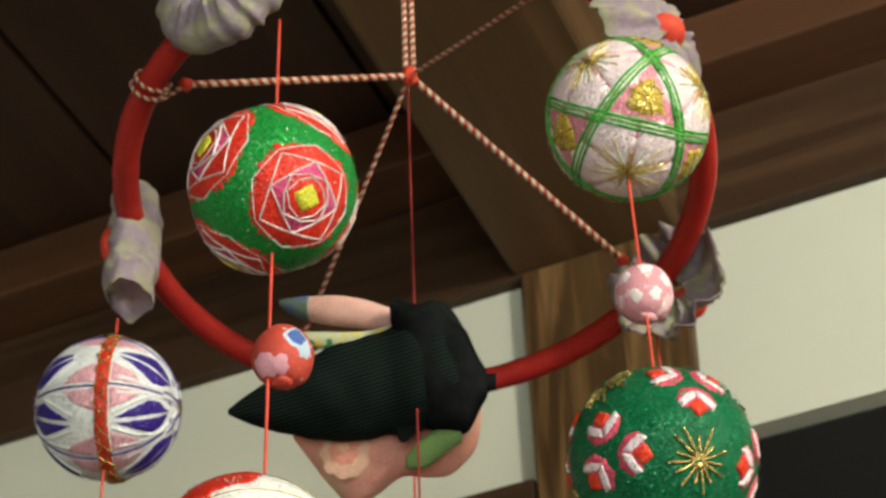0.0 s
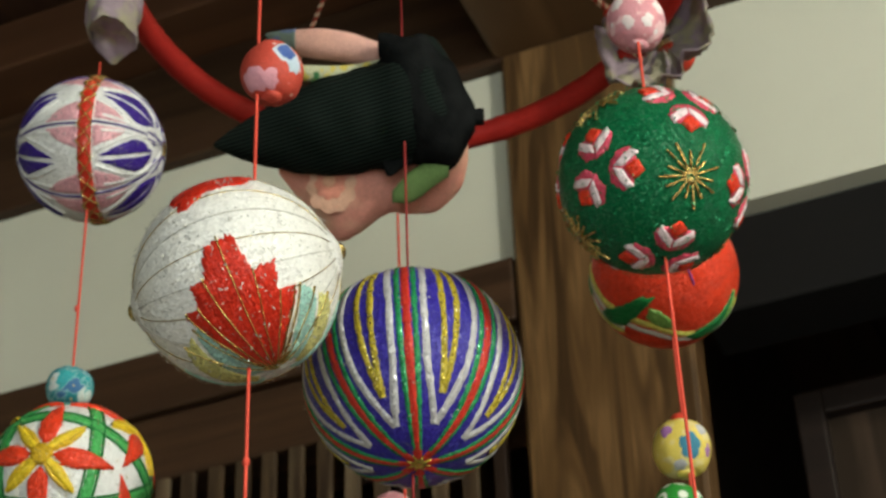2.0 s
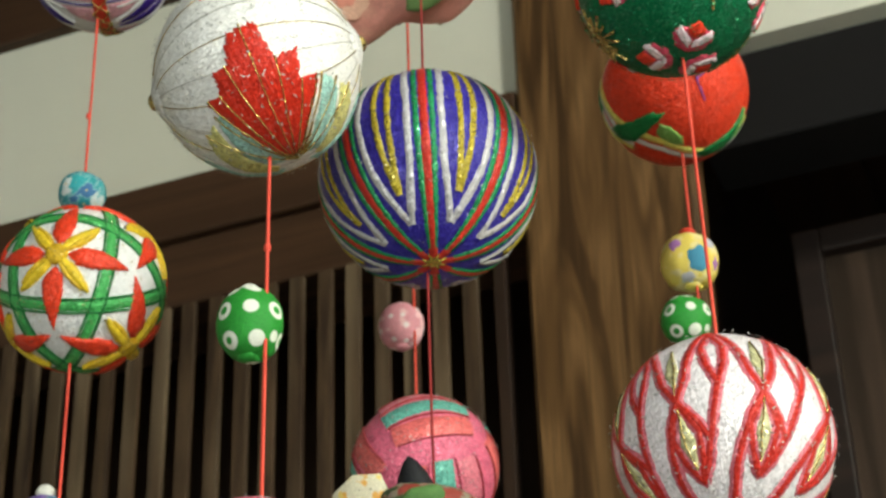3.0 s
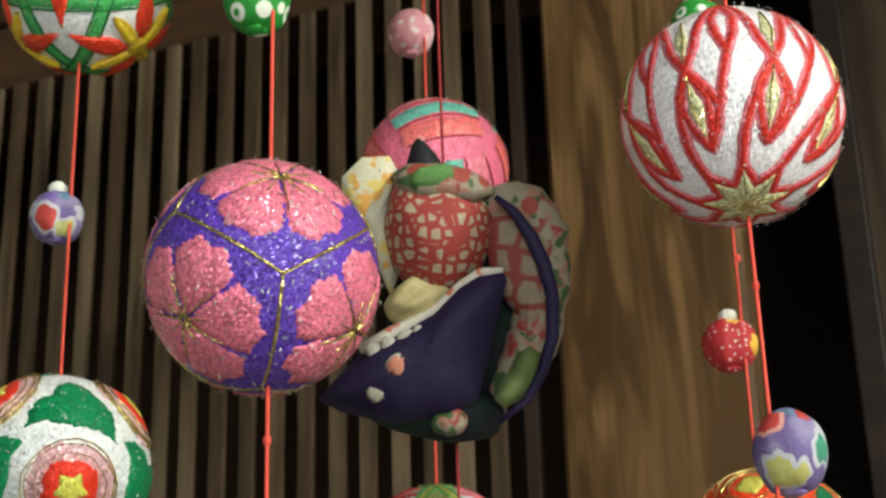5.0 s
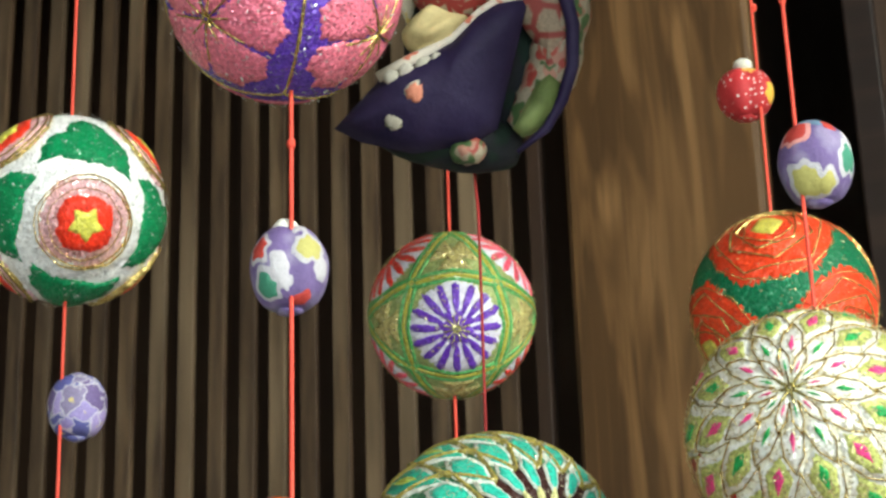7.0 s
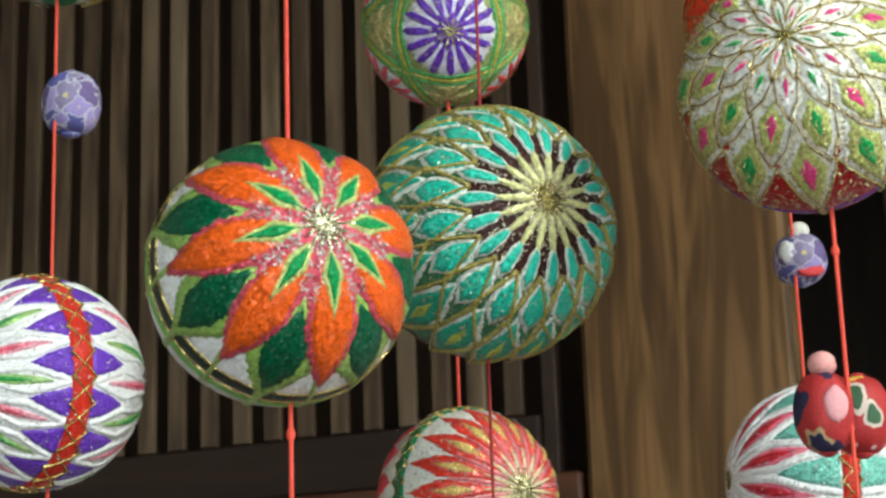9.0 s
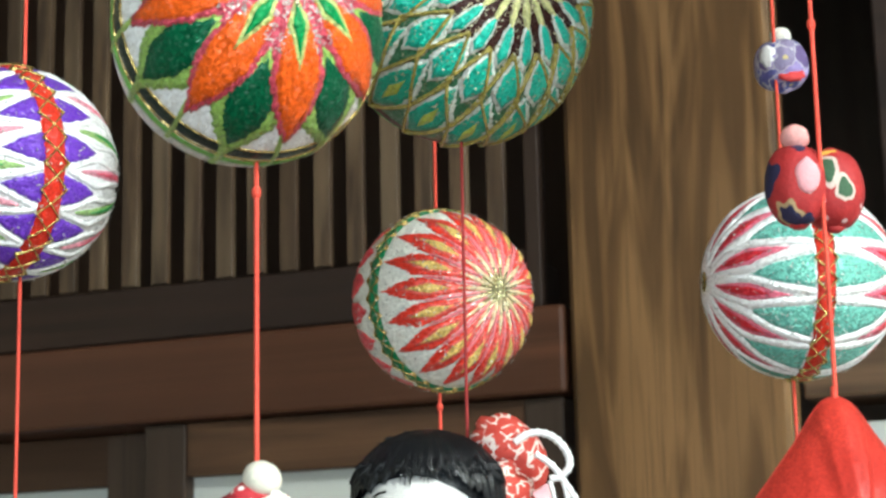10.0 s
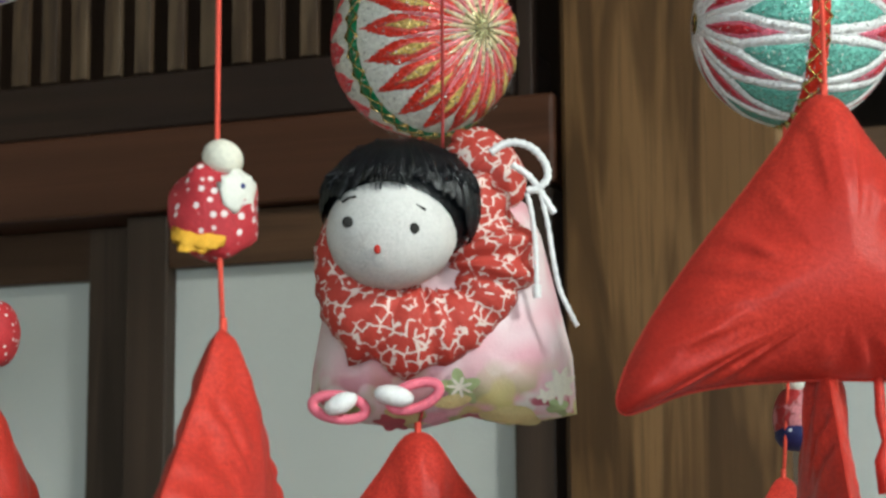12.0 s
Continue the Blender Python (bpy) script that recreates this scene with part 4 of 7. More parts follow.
# ---- the far string
b = Temari((-0.0038, 0.9232, 2.1222), 0.0400, (0.034, -0.825, 0.564), (-0.379, -0.906, 0.19), 25, thread((0.82, 0.20, 0.30), 0.4),
           "pink thread ball with teal quilted patches")
for a in b.axes():
    for v, col in ((-0.46, (0.86, 0.27, 0.33)), (0.0, (0.17, 0.46, 0.38)), (0.46, (0.85, 0.21, 0.20))):
        line = [a.z + a.x * u + a.y * v for u in (-0.72, -0.36, 0, 0.36, 0.72)]
        part("woven_strip", a.strip_data(line, 21, 0.0016), thread(col, 0.45), a.ob)
    for v in (-0.70, -0.23, 0.23, 0.70):
        part("seam", a.strip_data([a.z + a.x * u + a.y * v for u in (-0.72, 0, 0.72)], 1.1, 0.0026), thread((0.34, 0.06, 0.06), 0.1), a.ob)
glint_flecks(b, 200, 0, 180, (0.86, 0.84, 0.78))

b = Temari((-0.0079, 0.9232, 1.8983), 0.0412, (0.055, -0.883, -0.466), (0.039, -0.826, 0.563), 45, thread((0.30, 0.34, 0.14), 0.4),
           "green thread ball with a purple daisy and red star points")
for k, a in enumerate(b.axes()):
    fill = (0.15, 0.05, 0.40) if k in (0, 3) else ((0.74, 0.12, 0.18) if k in (1, 4) else (0.70, 0.07, 0.05))
    a.patch("star_ground", [((37 if j % 2 else 33), 45 * j) for j in range(8)], thread((0.62, 0.60, 0.66), 0.3), 0.0010)
    for j in range(16):
        ph = 22.5 * j
        a.patch("star_point", [(5, ph), (18, ph - 8.5), (30 + random.uniform(-2, 2), ph - 5.5), (34 + random.uniform(-2, 1), ph), (30 + random.uniform(-2, 2), ph + 5.5), (18, ph + 8.5)], thread(fill, 0.3), 0.0018)
    a.patch("star_heart", [((14 if j % 2 else 9), 22.5 * j + 11.25) for j in range(16)], thread(fill, 0.12), 0.0022)
    a.threads("gold_stamen", [[(0.5, 30 * j), (9, 30 * j)] for j in range(12)], 2.6, tinsel((0.75, 0.68, 0.35)), 0.0034)
    for j in range(4):
        ph = 45 + 90 * j
        for e, col in ((0, (0.10, 0.33, 0.11)), (3.6, (0.44, 0.40, 0.08)), (7.2, (0.13, 0.36, 0.13))):
            a.strip("green_rib", [(41 + e, ph - 46), (34 + e, ph), (41 + e, ph + 46)], 3.4, thread(col, 0.35), 0.0018)
        a.patch("gold_kite", [(43, ph - 18), (50, ph - 8), (62, ph), (50, ph + 8), (43, ph + 18)], thread((0.48, 0.42, 0.18), 0.85), 0.0026)
glint_flecks(b, 450, 0, 180, (0.84, 0.70, 0.36))

b = Temari((-0.0055, 0.9232, 1.6599), 0.0415, (0.612, -0.789, -0.043), (-0.788, -0.604, 0.117), 0, thread((0.74, 0.73, 0.67), 0.4),
           "thread ball of red and orange star rays with a green band")
for i in range(18):
    ph = 20 * i + 8
    b.patch("red_ray", [(5, ph), (30, ph - 6.6), (50, ph - 9.4), (57, ph - 9.0), (80, ph), (57, ph + 9.0), (50, ph + 9.4), (30, ph + 6.6)], thread((0.78, 0.07, 0.040), 0.3), 0.0014)
    b.patch("pink_ray", [(16, ph), (30, ph - 5.2), (48, ph - 6.6), (68, ph), (48, ph + 6.6), (30, ph + 5.2)], thread((0.80, 0.17, 0.14), 0.45), 0.0022)
    b.patch("yellow_ray", [(31, ph), (46, ph - 4.6), (62, ph), (46, ph + 4.6)], thread((0.72, 0.52, 0.18), 0.6), 0.0032)
    b.strip("pink_ray", [(10, ph + 10), (30, ph + 10), (50, ph + 10)], 3.0, thread((0.80, 0.26, 0.28), 0.4), 0.0024, taper=True)
    b.strip("pale_ray", [(6, ph), (16, ph), (28, ph)], 3.4, thread((0.78, 0.64, 0.42), 0.55), 0.0032, taper=True)
    b.patch("red_ray", [(94, ph + 10), (106, ph + 3), (124, ph + 1), (150, ph + 10), (124, ph + 19), (106, ph + 17)], thread((0.74, 0.08, 0.10), 0.25), 0.0013)
b.threads("gold_stamen", [[(0.5, 22.5 * i), (14, 22.5 * i)] for i in range(16)], 2.6, tinsel((0.80, 0.74, 0.42)), 0.0042)
b.strip("green_band", [(86, 15 * k) for k in range(24)], 9.5, thread((0.008, 0.16, 0.07), 0.15), 0.0030, closed=True, label="dark green band")
b.threads("gold_thread", [[(86 + (5 if k % 2 == m else -5), 11.25 * k) for k in range(33)] for m in (0, 1)], 1.1, GOLD_THREAD, 0.0042)
glint_flecks(b, 350, 0, 110, (0.86, 0.84, 0.78))

# ---- the near east string
b = Temari((0.1273, 0.6742, 2.4786), 0.0444, (-0.099, -0.131, -0.986), (0.161, -0.84, -0.519), 45, thread((0.74, 0.30, 0.36), 0.4),
           "pale pink cherry blossom thread ball with green ribbons")
for k, a in enumerate(b.axes()):
    blossom_petals(a, 44, thread((0.84, 0.68, 0.69), 0.55), 12 + 25 * k, False, thread((0.84, 0.79, 0.77), 0.55))
    a.threads("gold_stamen", [[(1, 20 * j + random.uniform(-6, 6)), (random.uniform(14, 30), 20 * j + random.uniform(-6, 6))] for j in range(18)], 1.5, thread((0.62, 0.46, 0.10), 0.7), 0.0028)
    a.threads("gold_stamen", [[(0.5, 30 * j), (random.uniform(6, 12), 30 * j)] for j in range(12)], 2.2, GOLD_THREAD, 0.0034)
for sx, sy in ((1, 1), (1, -1), (-1, 1), (-1, -1)):
    d = (b.x * sx + b.y * sy + b.z).normalized()
    a = b.turned(d, b.x)
    for e, c in ((-3.0, (0.04, 0.32, 0.06)), (0, (0.20, 0.48, 0.12)), (3.0, (0.05, 0.37, 0.07))):
        a.strip("green_ribbon", [(90 + e + random.uniform(-0.4, 0.4), 15 * k) for k in range(24)], 2.5, thread(c, 0.45), 0.0030, closed=True)
    for pole in (a, a.turned(-a.z, a.x)):
        pole.patch("gold_kite", [((17 if j % 2 else 12), 60 * j + 0) for j in range(6)], thread((0.60, 0.44, 0.06), 0.85), 0.0024)
        pole.threads("gold_stamen", [[(1, 45 * j), (13, 45 * j)] for j in range(8)], 2.0, GOLD_THREAD, 0.0032)
glint_flecks(b, 700, 0, 180, (0.86, 0.76, 0.60))

b = Temari((0.1221, 0.6742, 2.2534), 0.0446, (0.286, -0.783, -0.552), (-0.453, -0.792, 0.41), 0, thread((0.0008, 0.120, 0.050), 0.10),
           "dark green thread ball with plum blossoms and gold stars")
for k, a in enumerate(b.axes()):
    a.threads("gold_star", [[(1, 24 * j + 7), ((14 if j % 2 else 20) + random.uniform(-2, 2), 24 * j + 7 + random.uniform(-4, 4))] for j in range(15)], 2.5, GOLD_THREAD, 0.0030)
for sx in (1, -1):
    for sy in (1, -1):
        for sz in (1, -1):
            for axis in (b.x * sx, b.y * sy, b.z * sz):
                a = b.turned(b.x * sx + b.y * sy + b.z * sz, axis)
                a.patch("pink_petal", [(5, 0), (12, 50), (21, 41), (24, 30), (24, 0), (24, -30), (21, -41), (12, -50)], thread((0.66, 0.10, 0.16), 0.25), 0.0018)
                for d in (1, -1):
                    a.patch("white_petal", [(8.5, d * 1.5), (15, d * 30), (22, d * 35), (25, d * 25), (19.5, d * 16), (14.5, d * 1.5)], thread((0.80, 0.66, 0.68), 0.5), 0.0032)
                a.patch("red_petal", [(15.5, 0), (20.5, -14), (23.5, -15), (28, 0), (23.5, 15), (20.5, 14)], thread((0.74, 0.07, 0.03), 0.12), 0.0036)
# no tinsel on this ball: bright green flecks paint the sheen of its silk
glint_flecks(b, 800, 0, 180, (0.02, 0.40, 0.17))

b = Temari((0.1212, 0.6742, 2.0126), 0.0447, (0.018, -0.206, -0.978), (-0.165, -0.879, -0.446), 8, thread((0.82, 0.765, 0.775), 0.5),
           "white thread ball with red zigzag ribs and gold kites")
RIB, RIB_PINK, KITE = thread((0.58, 0.050, 0.035), 0.15), thread((0.66, 0.20, 0.24), 0.35), thread((0.60, 0.57, 0.34), 0.6)
for i in range(8):
    c = 26 - 45 * i
    m = c - 22.5
    lines = [([(80, c), (62, c - 8), (50, c - 6), (37, c + 1), (50, c + 7), (62, c + 8), (80, c)], 4.6),
             ([(80, c), (66, c - 9), (56, c - 13.5), (70, c - 18), (85, m), (98, m - 4.5), (112, m - 6), (128, m)], 4.6),
             ([(37, c + 1), (46, c - 8), (57, c - 13)], 5.0),
             ([(80, c), (68, c + 7), (54, c + 13), (42, c + 18), (26, c + 22.5)], 4.8),
             ([(26, m), (14, c - 2), (26, c + 22.5)], 4.4),
             ([(85, m), (98, m + 4.5), (112, m + 6), (128, m)], 4.4),
             ([(80, c), (92, c + 6), (106, c + 9), (118, c + 13), (136, c + 22.5)], 4.6),
             ([(80, c), (92, c - 6), (106, c - 9), (118, c - 13), (136, c - 22.5)], 4.6),
             ([(128, m), (150, m), (172, m)], 4.0)]
    for pts, wide in lines:
        b.strip("pink_rib", pts, wide * 1.70, RIB_PINK, 0.0013)
        b.strip("red_rib", pts, wide * 1.02, RIB, 0.0016)
    b.patch("gold_kite", [(43, c + 0.5), (58, c - 4.6), (75, c), (58, c + 5.4)], KITE, 0.0016)
    b.patch("gold_kite", [(86, c), (98, c - 4), (120, c), (98, c + 4)], KITE, 0.0016)
    b.threads("gold_line", [[(44, c + 1), (58, c + 2), (76, c)], [(84, c), (100, c - 2), (116, c)]], 1.5, GOLD_THREAD, 0.0030)
b.patch("pole_star", [((23 if k % 2 == 0 else 12), 3.5 + 22.5 * k) for k in range(16)], KITE, 0.0026)
b.threads("gold_stamen", [[(0.5, 3.5 + 22.5 * i), (21 if i % 2 == 0 else 10, 3.5 + 22.5 * i)] for i in range(16)], 1.3, GOLD_THREAD, 0.0034)
glint_flecks(b, 350, 0, 180, (0.86, 0.84, 0.78))

b = Temari((0.1181, 0.6742, 1.7651), 0.0434, (-0.31, -0.943, 0.116), (-0.139, -0.76, -0.635), 0, thread((0.40, 0.015, 0.02), 0.1),
           "thread ball of many white, green and pink petals over red")
N = 12
b.patch("white_ground", [(62, 20 * k) for k in range(18)], thread((0.74, 0.72, 0.60), 0.6), 0.0008)
for k, (r0, r1) in enumerate(((3, 21), (13, 38), (27, 62), (44, 98))):
    for i in range(N):
        ph = 360 / N * (i + 0.5 * (k % 2)) + 3 * k
        w = 180 / N
        m1 = r0 + (r1 - r0) * 0.37
        tipw = 0.55 if k < 3 else 0.40
        hw = 0.24 if k < 2 else 0.30
        lift = 0.0034 - 0.0007 * k
        heart = ((0.72, 0.08, 0.26) if i % 2 else (0.03, 0.34, 0.10))
        b.patch("outer_petal", [(r0, ph), (m1, ph - w * 1.05), (r1 - (r1 - r0) * 0.3, ph - w * tipw), (r1, ph), (r1 - (r1 - r0) * 0.3, ph + w * tipw), (m1, ph + w * 1.05)], thread((0.74, 0.73, 0.68), 0.7), lift)
        if k > 1:
            b.patch("middle_petal", [(r0 + 2, ph), (m1, ph - w * 0.70), (r1 - (r1 - r0) * 0.28, ph - w * tipw * 0.6), (r1 - 5, ph), (r1 - (r1 - r0) * 0.28, ph + w * tipw * 0.6), (m1, ph + w * 0.70)], thread((0.52, 0.54, 0.20), 0.5), lift + 0.0006)
        b.patch("petal_heart", [(r0 + (r1 - r0) * 0.22, ph), (m1, ph - w * hw), (r1 - (r1 - r0) * 0.36, ph), (m1, ph + w * hw)], thread(heart, 0.2), lift + 0.0012)
        for d in (1, -1):
            b.strip("gold_edge", [(m1 - 3, ph + d * w * 1.02), (r1 - (r1 - r0) * 0.3, ph + d * w * (tipw + 0.02)), (r1, ph)], 0.9 if k < 3 else 1.5, GOLD_THREAD if k < 3 else thread((0.46, 0.38, 0.14), 0.6), lift + 0.0008)
b.threads("gold_stamen", [[(0.5, 45 * i), (8, 45 * i)] for i in range(8)], 2.0, tinsel((0.55, 0.46, 0.16)), 0.0046)
b.strip("purple_line", [(101, 15 * k) for k in range(24)], 3.4, thread((0.20, 0.09, 0.34), 0.2), 0.0012, closed=True)
for i in range(N):
    b.strip("gold_tie", [(96, 30 * i + 24), (112, 30 * i + 24)], 4.0, thread((0.50, 0.40, 0.14), 0.5), 0.0020)
glint_flecks(b, 1100, 0, 95, (0.84, 0.70, 0.36))

# ---- the east string
b = Temari((0.1526, 0.8971, 2.3524), 0.0442, (0.247, -0.591, -0.768), (-0.573, -0.318, -0.755), 0, thread((0.74, 0.075, 0.03), 0.12),
           "scarlet thread ball with green leaves and yellow ribbons")
for a in (b, b.turned(-b.z, b.x)):
    a.strip("silver_ribbon", [(116, -20), (94, -10), (76, 4), (58, 16), (44, 36), (42, 62), (46, 92), (54, 118), (62, 140)], 6.5, thread((0.62, 0.60, 0.56), 0.7), 0.0016)
    a.strip("yellow_ribbon", [(112, -24), (92, -15), (72, -3), (54, 8), (38, 28), (35, 62), (40, 96), (48, 124), (56, 146)], 7.5, thread((0.66, 0.60, 0.16), 0.4), 0.0022)
    a.patch("pale_leaf", [(26, 10), (34, -2), (40, 12), (36, 34), (30, 50), (24, 36)], thread((0.20, 0.36, 0.10), 0.3), 0.0018)
    a.patch("leaf", [(86, 7), (78, 15), (62, 17), (46, 8), (27, -18), (40, -16), (58, -4), (74, 0)], thread((0.008, 0.17, 0.05), 0.08), 0.0034)
    a.patch("leaf", [(37, 70), (46, 84), (48, 108), (50, 132), (44, 158), (36, 130), (33, 100)], thread((0.010, 0.18, 0.055), 0.08), 0.0034)
    a.patch("leaf_tip", [(46, 118), (50, 132), (44, 158), (40, 138)], thread((0.24, 0.42, 0.12), 0.2), 0.0042)
    a.threads("purple_line", [[(26, -98), (9, -116)], [(26, -98), (36, -124)], [(26, -98), (50, -104)]], 2.0, thread((0.2, 0.08, 0.35), 0.2), 0.0016)
    a.threads("petal_seam", [[(30, -30), (22, -70), (26, -98)], [(60, -60), (40, -84), (26, -98)]], 1.0, thread((0.45, 0.03, 0.02), 0.1), 0.0012)

b = Temari((0.1537, 0.8971, 1.8887), 0.0452, (-0.233, -0.758, 0.61), (-0.832, -0.28, -0.479), 0, thread((0.005, 0.150, 0.068), 0.2),
           "green thread ball with orange roses stitched in gold")
for k, a in enumerate(b.axes()):
    wound_rose(a, 20 + 17 * k, 42, (0.78, 0.085, 0.025), GOLD_THREAD, (0.78, 0.10, 0.03), (0.60, 0.54, 0.12), 5)
glint_flecks(b, 220, 0, 180, (0.84, 0.70, 0.36))

b = Temari((0.1560, 0.8971, 1.6597), 0.0432, (-0.993, -0.121, 0.004), (0.027, -0.984, -0.174), 0, thread(WHITE, 0.65),
           "white thread ball with red rays and pale teal spindles")
for side, band_at, c0 in ((b, 82, 6), (b.turned(-b.z, b.x), 86, -6)):
    for i in range(12):
        c = c0 + 30 * i
        r = c + 15
        side.patch("teal_spindle", [(44, c), (58, c - 6.5), (72, c - 8.5), (band_at + 1, c - 10.5), (band_at + 1, c + 10.5), (72, c + 8.5), (58, c + 6.0)], thread((0.20, 0.49, 0.41), 0.5), 0.0012)
        side.patch("pink_ray", [(12, r), (28, r - 8.0), (44, r - 7.6), (70, r), (44, r + 7.6), (28, r + 8.0)], thread((0.72, 0.20, 0.27), 0.35), 0.0014)
        side.patch("red_ray", [(18, r), (30, r - 4.2), (44, r - 4.2), (58, r), (44, r + 4.2), (30, r + 4.2)], thread((0.55, 0.035, 0.05), 0.2), 0.0022)
        side.strip("pink_ray", [(5, c), (16, c), (30, c)], 3.2, thread((0.62, 0.08, 0.14), 0.25), 0.0016, taper=True)
        for d in (1, -1):
            side.strip("white_rib", [(6, r + d * 6), (26, r + d * 11), (44, r + d * 10.8), (60, r + d * 5.5), (band_at, r + d * 2)], 5.6, thread(WHITE, 0.7), 0.0026)
crossing_band(b, 88.5, 12.0, 14)
b.threads("gold_stamen", [[(0.5, 36 * i), (8, 36 * i)] for i in range(10)], 2.2, tinsel((0.60, 0.50, 0.16)), 0.0026)
glint_flecks(b, 450, 0, 180, (0.86, 0.84, 0.78))

# ---------------------------------------------------------------- ring, cords and strings
RING_C, RING_R = Vector((0.0056, 0.7801, 2.5314)), 0.1767


def ring_point(deg, r=RING_R):
    x, y = r * math.cos(radians(deg)), r * math.sin(radians(deg))
    return RING_C + Vector((x, y, 0.0246 * x - 0.12 * y))


RED_SATIN = satin((0.62, 0.052, 0.032), (0.46, 0.032, 0.022))
HOOP_SATIN = satin((0.56, 0.034, 0.022), (0.38, 0.020, 0.016))
RED_CREPE = cloth((0.62, 0.050, 0.025), 0.55, 650, 0.4)
STRING_WINE = cloth((0.27, 0.022, 0.020), 0.6, 1500, 0.4)
STRING_RED = cloth((0.70, 0.075, 0.045), 0.55, 1500, 0.4)
CORD_PINK = thread((0.66, 0.50, 0.37), 0.35, 0.45)
CORD_RED = thread((0.34, 0.062, 0.040), 0.1, 0.5)
MAUVE = cloth((0.265, 0.195, 0.225), 0.85, 260, 1.0, (0.30, 0.265, 0.18), (0.44, 0.60), 75)
KNOT = Vector((0.0047, 0.7528, 2.6037))

hoop = thing("hanging_hoop", RING_C, "hoop bound in red satin and hung from twisted cords", "hoop")
pts, rad = [], []
for i in range(240):
    a = 1.5 * i
    pts.append(ring_point(a) - RING_C)
    rad.append(0.0082 + 0.0005 * noise.noise(Vector((i * 0.35, 0, 3))) + 0.0003 * noise.noise(Vector((i * 1.1, 4, 0))))
part("binding", tube(pts, rad, 12, closed=True), HOOP_SATIN, hoop)


def strands(line, width, pitch):
    """Four strands twisted round a line of points."""
    out = [[], [], [], []]
    gone = 0.0
    last = None
    for i, p in enumerate(line):
        t = (line[min(i + 1, len(line) - 1)] - line[max(i - 1, 0)]).normalized()
        u = t.orthogonal().normalized() if last is None else (last - t * last.dot(t)).normalized()
        last = u
        w = t.cross(u)
        gone += (p - line[i - 1]).length if i else 0.0
        for k in range(4):
            ang = 2 * math.pi * (gone / pitch + k / 4)
            out[k].append(p + (u * math.cos(ang) + w * math.sin(ang)) * width * 0.28)
    return [tube(c, width * 0.215, 6) for c in out]


def cord(line, width, pitch=0.0068):
    """A cord of two pale and two dark red strands."""
    s = strands(line, width, pitch)
    part("cord_strand", joined(s[0], s[1]), CORD_PINK, hoop, "pale pink cord strands")
    part("cord_strand", joined(s[2], s[3]), CORD_RED, hoop, "dark red cord strands")


def straight(a, b, step=0.0010):
    n = max(4, int((b - a).length / step))
    return [a.lerp(b, i / n) for i in range(n + 1)]


for deg, width in ((-147.5, 0.0046), (33.4, 0.0047), (-57.9, 0.0030), (122.5, 0.0032)):
    end = ring_point(deg) - RING_C
    t = (ring_point(deg + 2) - ring_point(deg - 2)).normalized()
    o = end.copy()
    o.z = 0
    o.normalize()
    up = t.cross(o)
    knot = end.lerp(KNOT - RING_C, 0.13)
    cord(straight(KNOT - RING_C, knot), width)
    coil = []
    for i in range(91):
        a = math.pi + 4 * math.pi * i / 90
        coil.append(end + t * (-0.007 + 0.014 * i / 90) + (o * math.cos(a) + up * math.sin(a)) * 0.0100)
    cord(straight(knot, coil[0])[:-1] + coil, 0.0030, 0.0052)
    part("cord_knot", moved(ellipsoid(0.0042, 0.0038, 0.0042, 10, 14, 0.4, deg, 3.0), Matrix.Translation(knot)), RED_CREPE, hoop)
for dx in (-0.0024, 0.0024):
    foot = KNOT - RING_C + Vector((dx, 0, 0))
    cord(straight(foot, foot + Vector((0, 0, 3.13 - KNOT.z))), 0.0040)
part("knot", moved(ellipsoid(0.0048, 0.0044, 0.007, 12, 16, 0.35, 2.0, 3.0), Matrix.Translation(KNOT - RING_C)), RED_CREPE, hoop, "red thread binding the cords")


